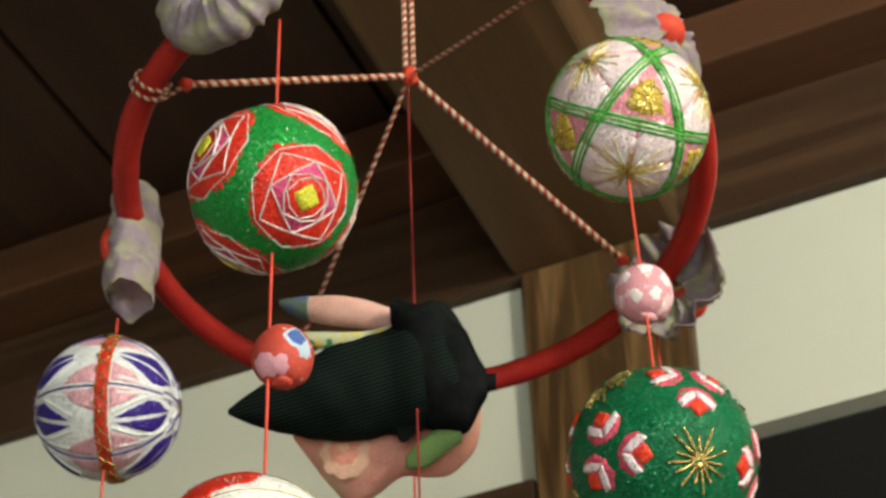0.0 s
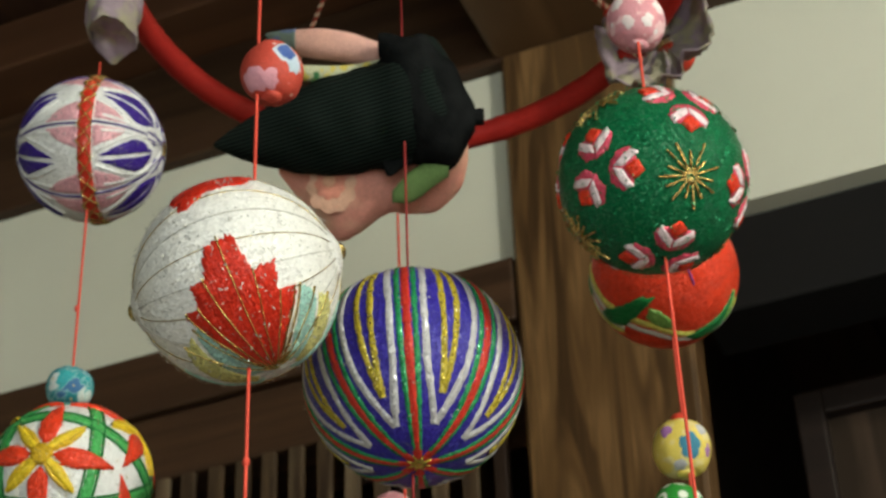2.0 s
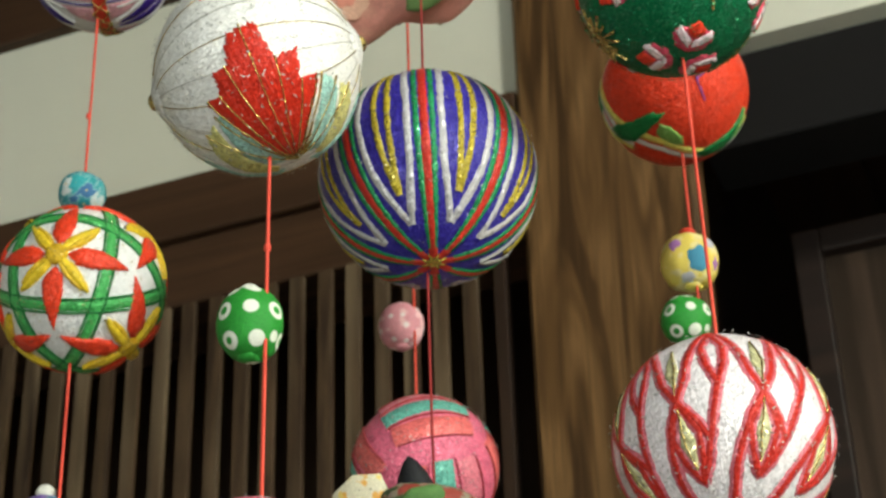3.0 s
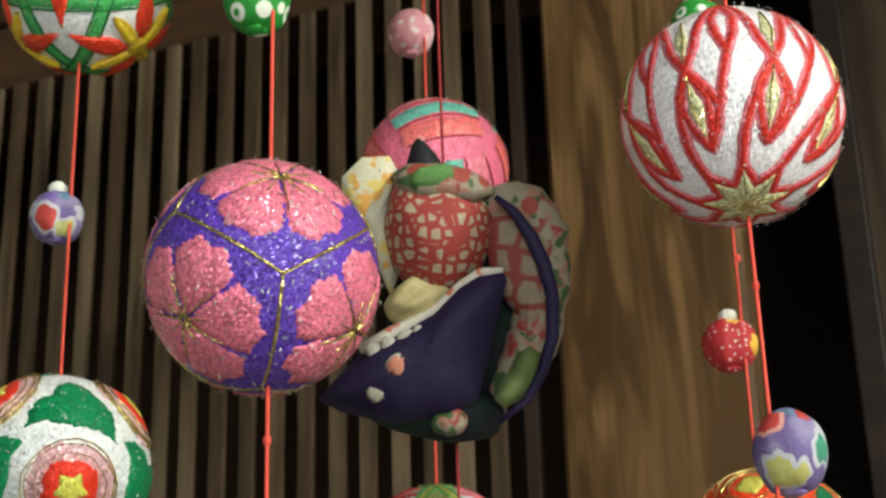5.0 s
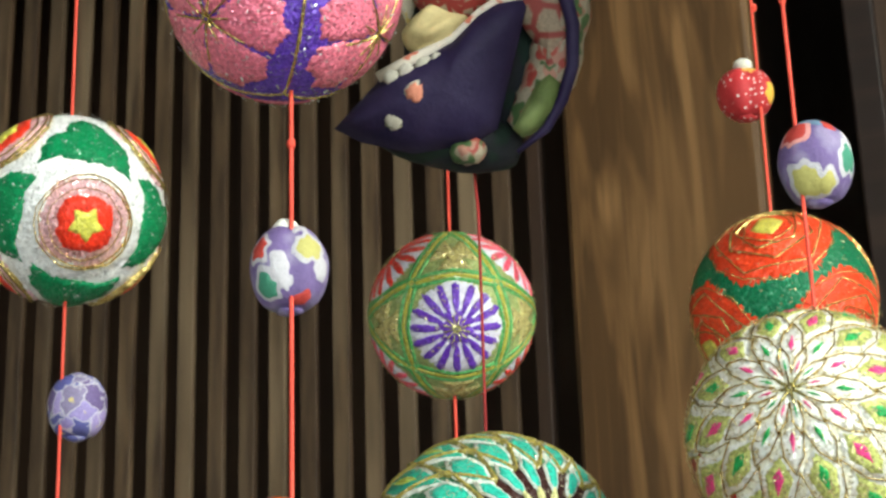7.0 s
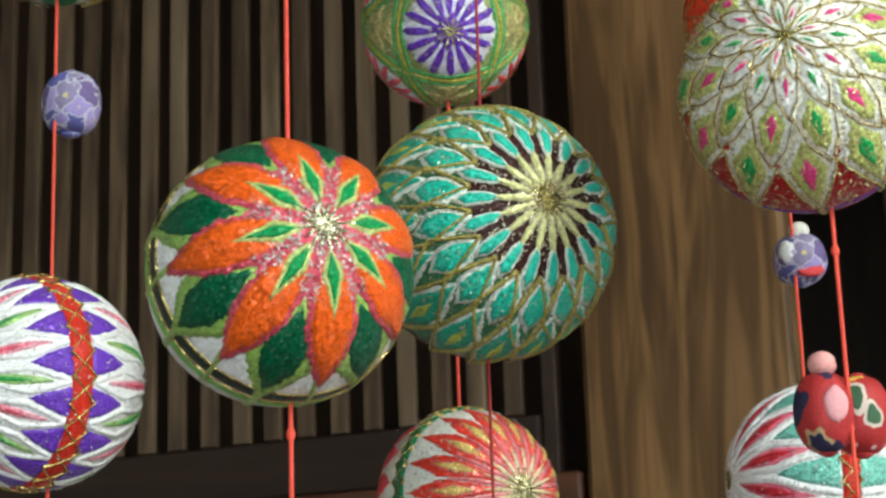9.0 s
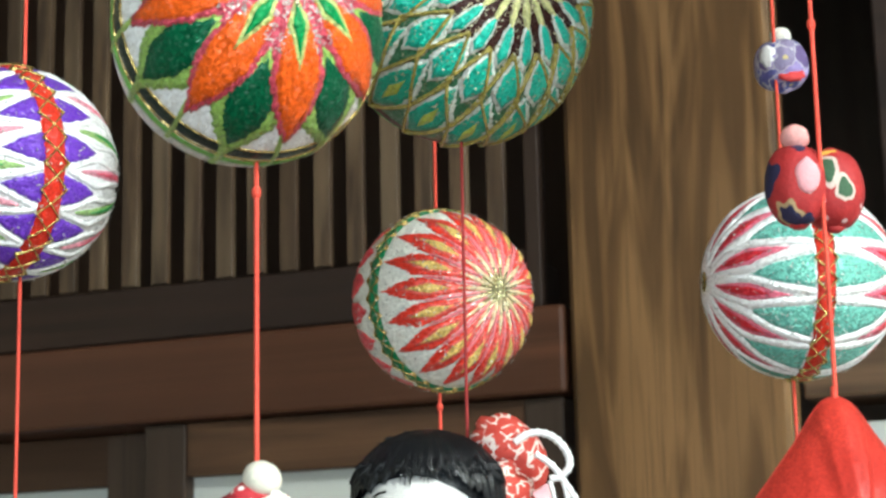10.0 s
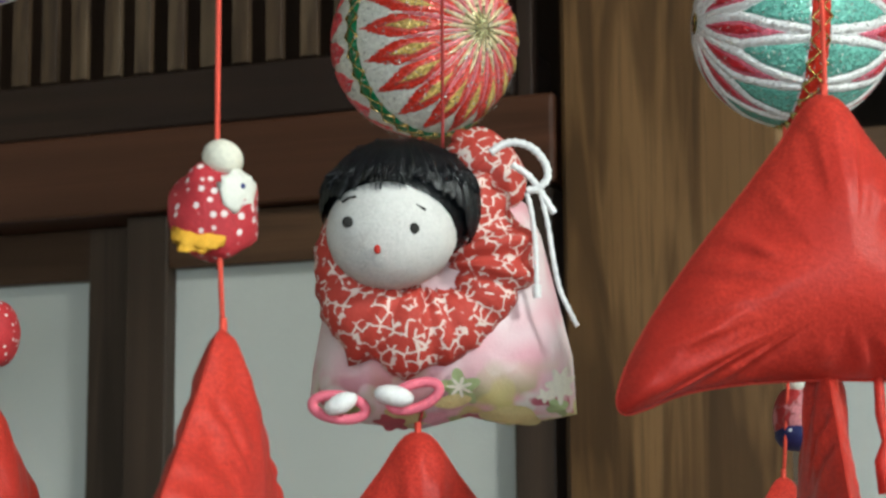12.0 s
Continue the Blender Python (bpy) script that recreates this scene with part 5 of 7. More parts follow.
def rosette(deg, face, out=0.006, r=0.044, curl=0.0070, bud=0.003):
    """A gathered cloth rosette on the hoop, turned to face the given way."""
    o = Vector((math.cos(radians(face)), math.sin(radians(face)), 0))
    side = Vector((0, 0, 1)).cross(o)
    c = ring_point(deg) + o * out + Vector((0, 0, -0.012))
    t = thing("cloth_rosette", c, "gathered mauve crepe rosette on the red hoop", "rosette", "rosettes on the hoop")
    rings, sides = 9, 84
    verts, faces = [], []
    for layer, off in ((0, 0.0), (1, 0.0016)):
        for i in range(rings):
            f = 0.16 + 0.84 * i / (rings - 1)
            for k in range(sides):
                a = 2 * math.pi * k / sides
                lobe = 1 + 0.055 * math.cos(6 * a + deg) + 0.06 * noise.noise(Vector((math.cos(a) * 2, math.sin(a) * 2, deg)))
                wave = (curl * 0.75 * f ** 1.3) * math.sin(9 * a + 3.2 * math.sin(2 * a + deg) + 2.0 * f) + 0.0022 * math.sin(26 * a + 3 * math.sin(5 * a)) * (1 - f) ** 0.5 + 0.006 * f * noise.noise(Vector((math.cos(a) * 3, math.sin(a) * 3, f * 3 + deg))) + 0.0065 * f * noise.noise(Vector((math.cos(a) * 7 * f, math.sin(a) * 7 * f, deg))) + 0.003 * noise.noise(Vector((math.cos(a) * 15 * f, math.sin(a) * 15 * f, deg)))
                p = (side * math.cos(a) + Vector((0, 0, 1)) * math.sin(a)) * r * f * lobe + o * (wave + 0.014 - 0.012 * (1 - f) ** 2 - 0.024 * f ** 2.2 - off)
                verts.append(p)
        for i in range(rings - 1):
            for k in range(sides):
                q = (k + 1) % sides
                b0 = layer * rings * sides
                face = (b0 + i * sides + k, b0 + i * sides + q, b0 + (i + 1) * sides + q, b0 + (i + 1) * sides + k)
                faces.append(face if layer == 0 else face[::-1])
    e0, e1 = (rings - 1) * sides, rings * sides + (rings - 1) * sides
    for k in range(sides):
        q = (k + 1) % sides
        faces.append((e0 + k, e0 + q, e1 + q, e1 + k))
    part("ruffle", (verts, faces), MAUVE, t)
    m = Matrix.Translation(o * bud)
    part("button", moved(ellipsoid(0.0125, 0.0125, 0.0095, 10, 16, 0.08, deg), m), RED_CREPE, t, "padded red centre")


for deg, face, out, r, curl, bud in ((-38, -38, 0.008, 0.044, 0.007, 0.003), (28, 57, 0.006, 0.041, 0.007, 0.020), (95, 95, 0.006, 0.044, 0.007, 0.003)):
    rosette(deg, face, out, r, curl, bud)


def puffed_rosette(deg, r=0.047):
    """A rosette gathered into a soft puffed ring round its padded centre."""
    o = Vector((math.cos(radians(deg)), math.sin(radians(deg)), 0))
    side = Vector((0, 0, 1)).cross(o)
    c = ring_point(deg) + o * 0.007 + Vector((0.002, 0, 0.004))
    t = thing("cloth_rosette", c, "puffed mauve crepe rosette gathered round a red centre", "rosette", "rosettes on the hoop")
    sides, loop = 180, 28
    verts, faces = [], []
    for i in range(sides):
        a = 2 * math.pi * i / sides
        ca, sa = math.cos(a), math.sin(a)
        big = noise.noise(Vector((ca * 1.6, sa * 1.6, 2.0)))
        tight = max(0.0, noise.noise(Vector((ca * 1.3 + 4, sa * 1.3, 7.0))) + 0.35)
        phase = 22 * a + 3.5 * noise.noise(Vector((ca * 4, sa * 4, 1)))
        for k in range(loop):
            b = 2 * math.pi * k / loop
            f = 0.60 + 0.40 * math.cos(b)
            pleat = math.sin(phase + 1.2 * f) * (0.10 + 0.34 * tight) * (1.25 - f)
            crumple = 0.16 * noise.noise(Vector((ca * 4.5 * f, sa * 4.5 * f, 3 + math.sin(b)))) + 0.07 * noise.noise(Vector((ca * 11 * f, sa * 11 * f, 5)))
            rho = r * f * (1 + 0.10 * big + 0.035 * math.sin(phase) * tight * f)
            h = r * 0.30 * math.sin(b) * (1 + pleat + crumple) + r * crumple * 0.25
            verts.append((side * ca + Vector((0, 0, 1)) * sa) * rho + o * (h + 0.004))
    for i in range(sides):
        j = (i + 1) % sides
        for k in range(loop):
            q = (k + 1) % loop
            faces.append((i * loop + k, i * loop + q, j * loop + q, j * loop + k))
    part("ruffle", (verts, faces), MAUVE, t)
    part("button", moved(ellipsoid(0.0125, 0.0125, 0.0100, 10, 16, 0.08, deg), Matrix.Translation(o * 0.013)), RED_CREPE, t, "padded red centre")


puffed_rosette(-121)


def wrapped_rosette(deg):
    """A rosette folded round the hoop, its crumpled cloth hanging down."""
    o = (ring_point(deg) - RING_C)
    o.z = 0
    o.normalize()
    side = Vector((0, 0, 1)).cross(o)
    c = ring_point(deg) + o * 0.001 + Vector((0, 0, -0.010))
    t = thing("cloth_rosette", c, "mauve crepe rosette folded round the red hoop", "rosette", "rosettes on the hoop")
    rows, sides = 40, 36
    verts, faces = [], []
    for i in range(rows + 1):
        f = i / rows
        z = 0.040 - 0.081 * f
        for k in range(sides):
            a = 2 * math.pi * k / sides
            crumple = noise.noise(Vector((math.cos(a) * 2.2, math.sin(a) * 2.2, f * 7))) * 0.24 + noise.noise(Vector((math.cos(a) * 5, math.sin(a) * 5, f * 15 + 3))) * 0.10
            fold = 0.10 * math.sin(3 * a + 9 * f + 2 * math.sin(7 * f))
            creases = 0.0
            for at, tilt in ((0.33, 0.05), (0.70, -0.06)):
                d = (f - at - tilt * math.sin(a + 1.0)) / 0.035
                creases += 0.16 * math.exp(-d * d)
            r = 0.0150 * (0.98 + 0.16 * math.sin(math.pi * f) ** 0.6) * (1 + 0.6 * crumple + 0.5 * fold - creases)
            droop = 0.004 * noise.noise(Vector((math.cos(a) * 1.5, math.sin(a) * 1.5, 9)))
            verts.append(o * (r * 0.92 * math.cos(a)) + side * (r * 1.25 * math.sin(a)) + Vector((0, 0, z + droop * (1 if i in (0, rows) else 0.4))))
    for i in range(rows):
        for k in range(sides):
            q = (k + 1) % sides
            faces.append((i * sides + k, i * sides + q, (i + 1) * sides + q, (i + 1) * sides + k))
    faces += [tuple(range(sides)), tuple(rows * sides + k for k in range(sides))[::-1]]
    part("ruffle", (verts, faces), MAUVE, t)
    part("button", moved(ellipsoid(0.006, 0.010, 0.0125, 10, 16, 0.08, deg), Matrix.Translation(o * 0.0135 + side * 0.004)), RED_CREPE, t, "padded red centre")


wrapped_rosette(174)


def string(name_label, xy, top, bottom, knots=(), bend=(), end=0.0, fabric=STRING_RED, radius=0.00078):
    t = thing("hanging_string", (xy[0], xy[1], bottom), name_label, "string", "hanging strings")
    pts = [(0, 0, top - bottom), *[(dx, dy, z - bottom) for z, dx, dy in bend], (end, 0, 0)]
    line = []
    for a, b in zip(pts, pts[1:]):
        a, b = Vector(a), Vector(b)
        n = max(2, int((b - a).length / 0.02))
        line += [a.lerp(b, i / n) for i in range(n)]
    line.append(Vector(pts[-1]))
    part("thread", tube(line, radius, 8), fabric, t)
    for z in knots:
        part("knot", moved(ellipsoid(0.0015, 0.0015, 0.0023, 8, 10, 0.2, z), Matrix.Translation((0, 0, z - bottom))), STRING_RED, t)


string("red thread carrying balls from the hoop", STRING["west"], 2.50, 1.494, (2.3147,), ((1.56, 0.004, 0),), 0.009)
string("red thread carrying balls from the hoop", STRING["near_west"], 2.535, 1.500, (2.0899, 1.8669, 1.6420), ((1.545, 0, 0),), 0.0023)
string("red thread carrying balls from the hoop", STRING["near_east"], 2.54, 1.485, (1.9373, 1.7062))
string("red thread carrying balls from the hoop", STRING["east"], 2.51, 1.463, (2.0515,), ((1.53, -0.003, 0),), -0.008)
string("thin wine-red thread hanging from the cord knot", STRING["middle"], 2.60, 1.478, (), ((2.43, 0.0, 0.0), (2.10, -0.001, 0), (2.005, -0.0005, 0.000), (1.985, 0, 0.006), (1.955, 0.0005, 0.022), (1.918, 0.0012, 0.038), (1.885, 0.0016, 0), (1.86, 0.0016, 0), (1.66, 0.0004, 0), (1.52, 0, 0)), -0.0091, STRING_WINE, 0.00064)
string("red thread hanging from the far side of the hoop", STRING["far"], 2.51, 1.55, (1.6104,))


# ---------------------------------------------------------------- small stuffed beads
def bead(place, rx, rz, mat, label, pompom=None, pom_shift=(0, 0), back=0.007, lobes=0.05, second=None, cleft=None, prints=()):
    """A stuffed bead; cleft: turn of the seam that draws it in, prints: (turn, height, size, colour, rim) of its printed figures."""
    p = Vector(place) + Vector((0, back, 0))
    t = thing("stuffed_bead", p, label, "bead", "stuffed cloth beads")
    seed = place[0] * 90 + place[2] * 31

    def surface(u, out=1.0):
        g = out * (1 + lobes * noise.noise(u * 1.3 + Vector((seed, seed * 0.7, 0))))
        f = abs(u.z)
        turn = math.atan2(u.x, -u.y)
        k = 1 + 0.035 * math.sin(8 * turn + seed) * f ** 2
        if cleft is not None:
            off = (math.degrees(turn) - cleft + 180) % 360 - 180
            k *= 1 - 0.17 * math.exp(-(off / 15) ** 2)
        return Vector((u.x * rx * g * k, u.y * rx * 0.95 * g * k, u.z * rz * g * (1 - 0.10 * f ** 6)))

    verts, faces = ellipsoid(1, 1, 1, 22, 40)
    pinched = [surface(Vector(v)) for v in verts]
    part("body", (pinched, faces), mat, t)
    for end in (1, -1):
        part("gather", moved(lathe([(0.0012, -0.0008), (rx * 0.30, -0.0006), (rx * 0.34, 0.0), (rx * 0.16, 0.0012), (0.0006, 0.0014)], 14, 0.3, seed), Matrix.Translation((0, 0, end * rz * 0.90)) @ Matrix.Rotation(0 if end > 0 else math.pi, 4, "X")), mat, t)
    for turn, up, size, colour, rim in prints:
        a, h = radians(turn), radians(up)
        d = Vector((math.sin(a) * math.cos(h), -math.cos(a) * math.cos(h), math.sin(h)))
        e1 = d.orthogonal().normalized()
        e2 = d.cross(e1)
        for grow, tint, out in ((1.22, rim, 1.008), (1.0, colour, 1.016)):
            if tint is None:
                continue
            pv, pf, sides = [surface(d, out)], [], 30
            for ring in range(1, 5):
                for i in range(sides):
                    w = 2 * math.pi * i / sides
                    reach = radians(size) * grow * ring / 4 * (1 + 0.07 * math.sin(5 * w + turn) + 0.55 * noise.noise(Vector((math.cos(w) * 1.3, math.sin(w) * 1.3, turn + up))))
                    pv.append(surface((d + (e1 * math.cos(w) + e2 * math.sin(w)) * math.tan(min(1.2, reach))).normalized(), out if ring < 4 else 1.0))
            for i in range(sides):
                j = (i + 1) % sides
                pf.append((0, 1 + i, 1 + j))
                pf += [(1 + r * sides + i, 1 + (r + 1) * sides + i, 1 + (r + 1) * sides + j, 1 + r * sides + j) for r in range(3)]
            part("printed_figure", (pv, pf), cloth(tint, 0.65, 800, 0.45), t)
    if second:
        part("patch", moved((pinched, faces), Matrix.Translation((0, -0.0006, -rz * 0.5)) @ Matrix.Diagonal((0.94, 1.0, 0.52, 1))), second, t)
    if pompom:
        part("pompom", moved(ellipsoid(0.0050, 0.0050, 0.0046, 10, 16, 0.08, seed), Matrix.Translation((pom_shift[0], -0.002, rz * 0.98 + pom_shift[1]))), pompom, t)
    return t


POM_WHITE = cloth((0.72, 0.70, 0.62), 0.8, 900, 0.6)
VIOLET, LILAC = (0.14, 0.095, 0.235), (0.235, 0.195, 0.32)
VIOLET_CREPE = cloth(VIOLET, 0.6, 700, 0.5, LILAC, (0.46, 0.60), 90)
SNOW, POPPY, SPRUCE, MOSS, SKY = (0.43, 0.41, 0.44), (0.42, 0.045, 0.035), (0.05, 0.22, 0.14), (0.42, 0.38, 0.12), (0.11, 0.20, 0.28)
SWIRL_PRINT = floral_cloth((VIOLET, LILAC, (0.36, 0.28, 0.55), (0.10, 0.10, 0.30), (0.30, 0.24, 0.50)), 105)
RED_DOT = print_cloth((0.50, 0.030, 0.035), (0.75, 0.66, 0.62), 330, 0.20, ())
RED_DOT_BIG = print_cloth((0.50, 0.035, 0.045), (0.72, 0.62, 0.60), 265, 0.25, ())
GREEN_DOT = print_cloth((0.02, 0.27, 0.03), (0.70, 0.71, 0.61), 96, 0.35, (), 0.6, 0.165)
TEAL_DOT = floral_cloth(((0.02, 0.28, 0.30), (0.03, 0.34, 0.36), (0.62, 0.66, 0.64), (0.02, 0.24, 0.28), (0.04, 0.14, 0.30)), 120, 0.6, (0.30, 0.50, 0.50))
PINK_DOT = print_cloth((0.72, 0.30, 0.34), (0.80, 0.68, 0.68), 140, 0.20, ((0.78, 0.48, 0.50),))

bead((-0.1891, 0.8491, 2.2628), 0.0132, 0.0130, TEAL_DOT, "small teal printed cloth bead above a ball", back=0.002)
bead((-0.1954, 0.8491, 2.0685), 0.0136, 0.0150, VIOLET_CREPE, "violet floral cloth bead with white knob", POM_WHITE, cleft=22,
     prints=((-18, -22, 30, POPPY, SNOW), (-62, 8, 20, SNOW, None), (38, -42, 22, MOSS, SNOW), (30, 36, 14, SKY, None), (-6, 32, 15, (0.16, 0.10, 0.30), None), (70, 0, 16, SNOW, None)))
bead((-0.1801, 0.8491, 1.8373), 0.0136, 0.0165, SWIRL_PRINT, "violet swirl-printed cloth bead")
bead((-0.1826, 0.8491, 1.5234), 0.0140, 0.0158, RED_DOT, "red dotted cloth bead with white knob", POM_WHITE, (-0.004, 0))
bead((-0.0554, 0.6359, 2.3001), 0.0150, 0.0170, print_cloth((0.58, 0.07, 0.045), (0.66, 0.42, 0.38), 150, 0.13, ()), "red cloth bead with blue and pink print", back=0.002,
     prints=((34, 14, 22, (0.05, 0.10, 0.30), (0.46, 0.52, 0.58)), (52, -10, 15, (0.42, 0.50, 0.58), None), (-40, -40, 26, (0.66, 0.30, 0.36), None), (-6, -46, 20, (0.66, 0.30, 0.36), None)))
bead((-0.0690, 0.6359, 2.0576), 0.0136, 0.0172, GREEN_DOT, "green cloth bead with white rings", POM_WHITE, (-0.0005, -0.004))
bead((-0.0633, 0.6359, 1.8219), 0.0138, 0.0170, VIOLET_CREPE, "violet and white floral cloth bead", POM_WHITE, (-0.001, -0.003), cleft=8,
     prints=((-48, 18, 18, POPPY, SNOW), (-10, -8, 17, SNOW, None), (-4, -26, 14, SNOW, None), (-38, -34, 20, SPRUCE, SNOW), (38, 16, 20, MOSS, SNOW), (60, -8, 15, SNOW, None), (34, -52, 13, POPPY, None), (28, 50, 12, SNOW, None)))
bead((-0.0153, 0.9232, 2.2160), 0.0133, 0.0152, PINK_DOT, "pink cloth bead with pale dots")
bead((0.1241, 0.6742, 2.3570), 0.0150, 0.0172, PINK_DOT, "pink cloth bead with white blossoms", RED_CREPE, (0, -0.003), back=0.003,
     prints=((6, 26, 15, (0.76, 0.66, 0.66), None), (-42, 12, 13, (0.76, 0.64, 0.64), None), (46, 4, 13, (0.76, 0.64, 0.64), None), (20, -30, 12, (0.76, 0.66, 0.66), None), (-24, -34, 12, (0.74, 0.60, 0.60), None)))
bead((0.1302, 0.6742, 1.8700), 0.0140, 0.0178, VIOLET_CREPE, "violet and blue floral cloth bead", back=0.004,
     prints=((-14, 74, 34, SKY, None), (-46, 34, 22, POPPY, (0.60, 0.26, 0.24)), (26, 44, 12, POPPY, None), (52, -6, 20, SPRUCE, SNOW), (-30, -38, 26, MOSS, SNOW), (10, -44, 18, MOSS, SNOW), (66, 26, 14, SNOW, None)))
bead((0.1506, 0.8971, 2.2347), 0.0165, 0.0185, cloth((0.68, 0.52, 0.10), 0.6, 700, 0.5, (0.70, 0.58, 0.26), (0.50, 0.60), 110), "yellow printed cloth bead with red knob", RED_CREPE, (0, -0.001), back=0.003,
     prints=((8, -20, 22, (0.04, 0.20, 0.30), None), (-36, 16, 13, (0.34, 0.14, 0.36), None), (44, 20, 14, SNOW, None), (58, -20, 11, (0.34, 0.14, 0.36), None), (-20, -56, 14, SNOW, None)))
bead((0.1447, 0.8971, 2.1972), 0.0142, 0.0150, GREEN_DOT, "green cloth bead with white rings", back=0.003)
bead((0.1458, 0.8971, 2.0055), 0.0144, 0.0150, RED_DOT, "red dotted cloth bead with white knob", POM_WHITE, cleft=5,
     prints=((12, 48, 15, (0.68, 0.38, 0.08), None), (62, -10, 20, (0.68, 0.38, 0.05), None)))
lilac = bead((0.1553, 0.8971, 1.7645), 0.0126, 0.0135, SWIRL_PRINT, "lilac printed cloth bead with white knob", POM_WHITE)
part("flower", moved(ellipsoid(0.0062, 0.0018, 0.0046, 10, 18, 0.4, 3.0, 3.0), Matrix.Translation((0.0030, -0.0082, -0.0072)) @ Matrix.Rotation(radians(-40), 4, "X")), cloth((0.55, 0.05, 0.05), 0.7, 700), lilac, "red printed flower")
part("flower", moved(ellipsoid(0.0040, 0.0014, 0.0046, 10, 18, 0.4, 5.0, 3.0), Matrix.Translation((-0.0078, -0.0088, 0.0020)) @ Matrix.Rotation(radians(-35), 4, "Z")), cloth((0.66, 0.64, 0.64), 0.7, 700), lilac, "white printed flower")
DARK_FLORAL = floral_cloth(((0.36, 0.022, 0.025), (0.30, 0.018, 0.020), (0.62, 0.22, 0.24), (0.36, 0.022, 0.025), (0.10, 0.12, 0.06), (0.40, 0.03, 0.03), (0.03, 0.03, 0.10), (0.56, 0.36, 0.10)), 120, 0.6, (0.34, 0.10, 0.10))
WINE_DOT = print_cloth((0.40, 0.026, 0.026), (0.66, 0.44, 0.42), 150, 0.13, ())
NAVY, BOTTLE = (0.022, 0.020, 0.055), (0.035, 0.085, 0.040)
pair = bead((0.1163, 0.6742, 1.6510), 0.0108, 0.0155, WINE_DOT, "dark red cloth bead with pink figure and knob", cloth((0.70, 0.32, 0.30), 0.8, 900), (0, 0.001), back=0.006,
            prints=((-34, -52, 22, NAVY, (0.40, 0.28, 0.14)), (14, -62, 17, NAVY, None), (-72, 5, 26, NAVY, None), (4, 52, 13, NAVY, None)))
part("figure", moved(ellipsoid(0.0042, 0.0016, 0.0062, 10, 16, 0.15, 1.0), Matrix.Translation((0.002, -0.0098, 0.001))), cloth((0.66, 0.30, 0.32), 0.7), pair, "pink oval figure")
bead((0.1290, 0.6742, 1.6500), 0.0110, 0.0150, WINE_DOT, "dark red cloth bead with green leaf print", back=0.010,
     prints=((-22, 22, 19, BOTTLE, (0.52, 0.42, 0.36)), (14, -6, 16, BOTTLE, (0.52, 0.42, 0.36)), (-20, 66, 16, (0.66, 0.38, 0.06), None)))
bead((0.1535, 0.8971, 1.4900), 0.0105, 0.0145, DARK_FLORAL, "red and navy cloth bead with white knob", POM_WHITE, second=print_cloth((0.02, 0.022, 0.11), (0.6, 0.6, 0.66), 170, 0.17))


def owl_bead():
    t = thing("owl_bead", (-0.0632, 0.6400, 1.5369), "red dotted owl-shaped cloth bead with yellow flower", "bead")
    part("body", ellipsoid(0.0134, 0.0110, 0.0152, 18, 28, 0.22, 4.0, 1.5), RED_DOT_BIG, t)
    patch = part("eye_patch", moved(ellipsoid(0.0068, 0.0022, 0.0062, 12, 18, 0.40, 3.0, 2.2), Matrix.Translation((0.0076, -0.0064, 0.0046)) @ Matrix.Rotation(radians(46), 4, "Z")), POM_WHITE, t, "white eye patch")
    part("eye", moved(ellipsoid(0.0008, 0.0007, 0.0009, 8, 10), Matrix.Translation((0.0092, -0.0078, 0.0060))), cloth((0.02, 0.03, 0.15), 0.5), patch)
    part("flower", moved(ellipsoid(0.0078, 0.0014, 0.0062, 10, 24, 0.42, 2.0, 3.2), Matrix.Translation((-0.0030, -0.0076, -0.0080)) @ Matrix.Rotation(radians(-34), 4, "X")), cloth((0.70, 0.36, 0.03), 0.7), t, "yellow appliqued flower")
    knob = [(0.0057 * math.sin(math.pi * i / 28) * (1 + 0.05 * (i % 2)) + 0.0003, -0.0054 * math.cos(math.pi * i / 28)) for i in range(29)]
    part("knob", moved(lathe(knob, 24), Matrix.Translation((0.0028, -0.0035, 0.0150)) @ Matrix.Rotation(radians(28), 4, "Y")), cloth((0.74, 0.70, 0.58), 0.7, 900, 0.4), t, "white ribbed knob")


owl_bead()


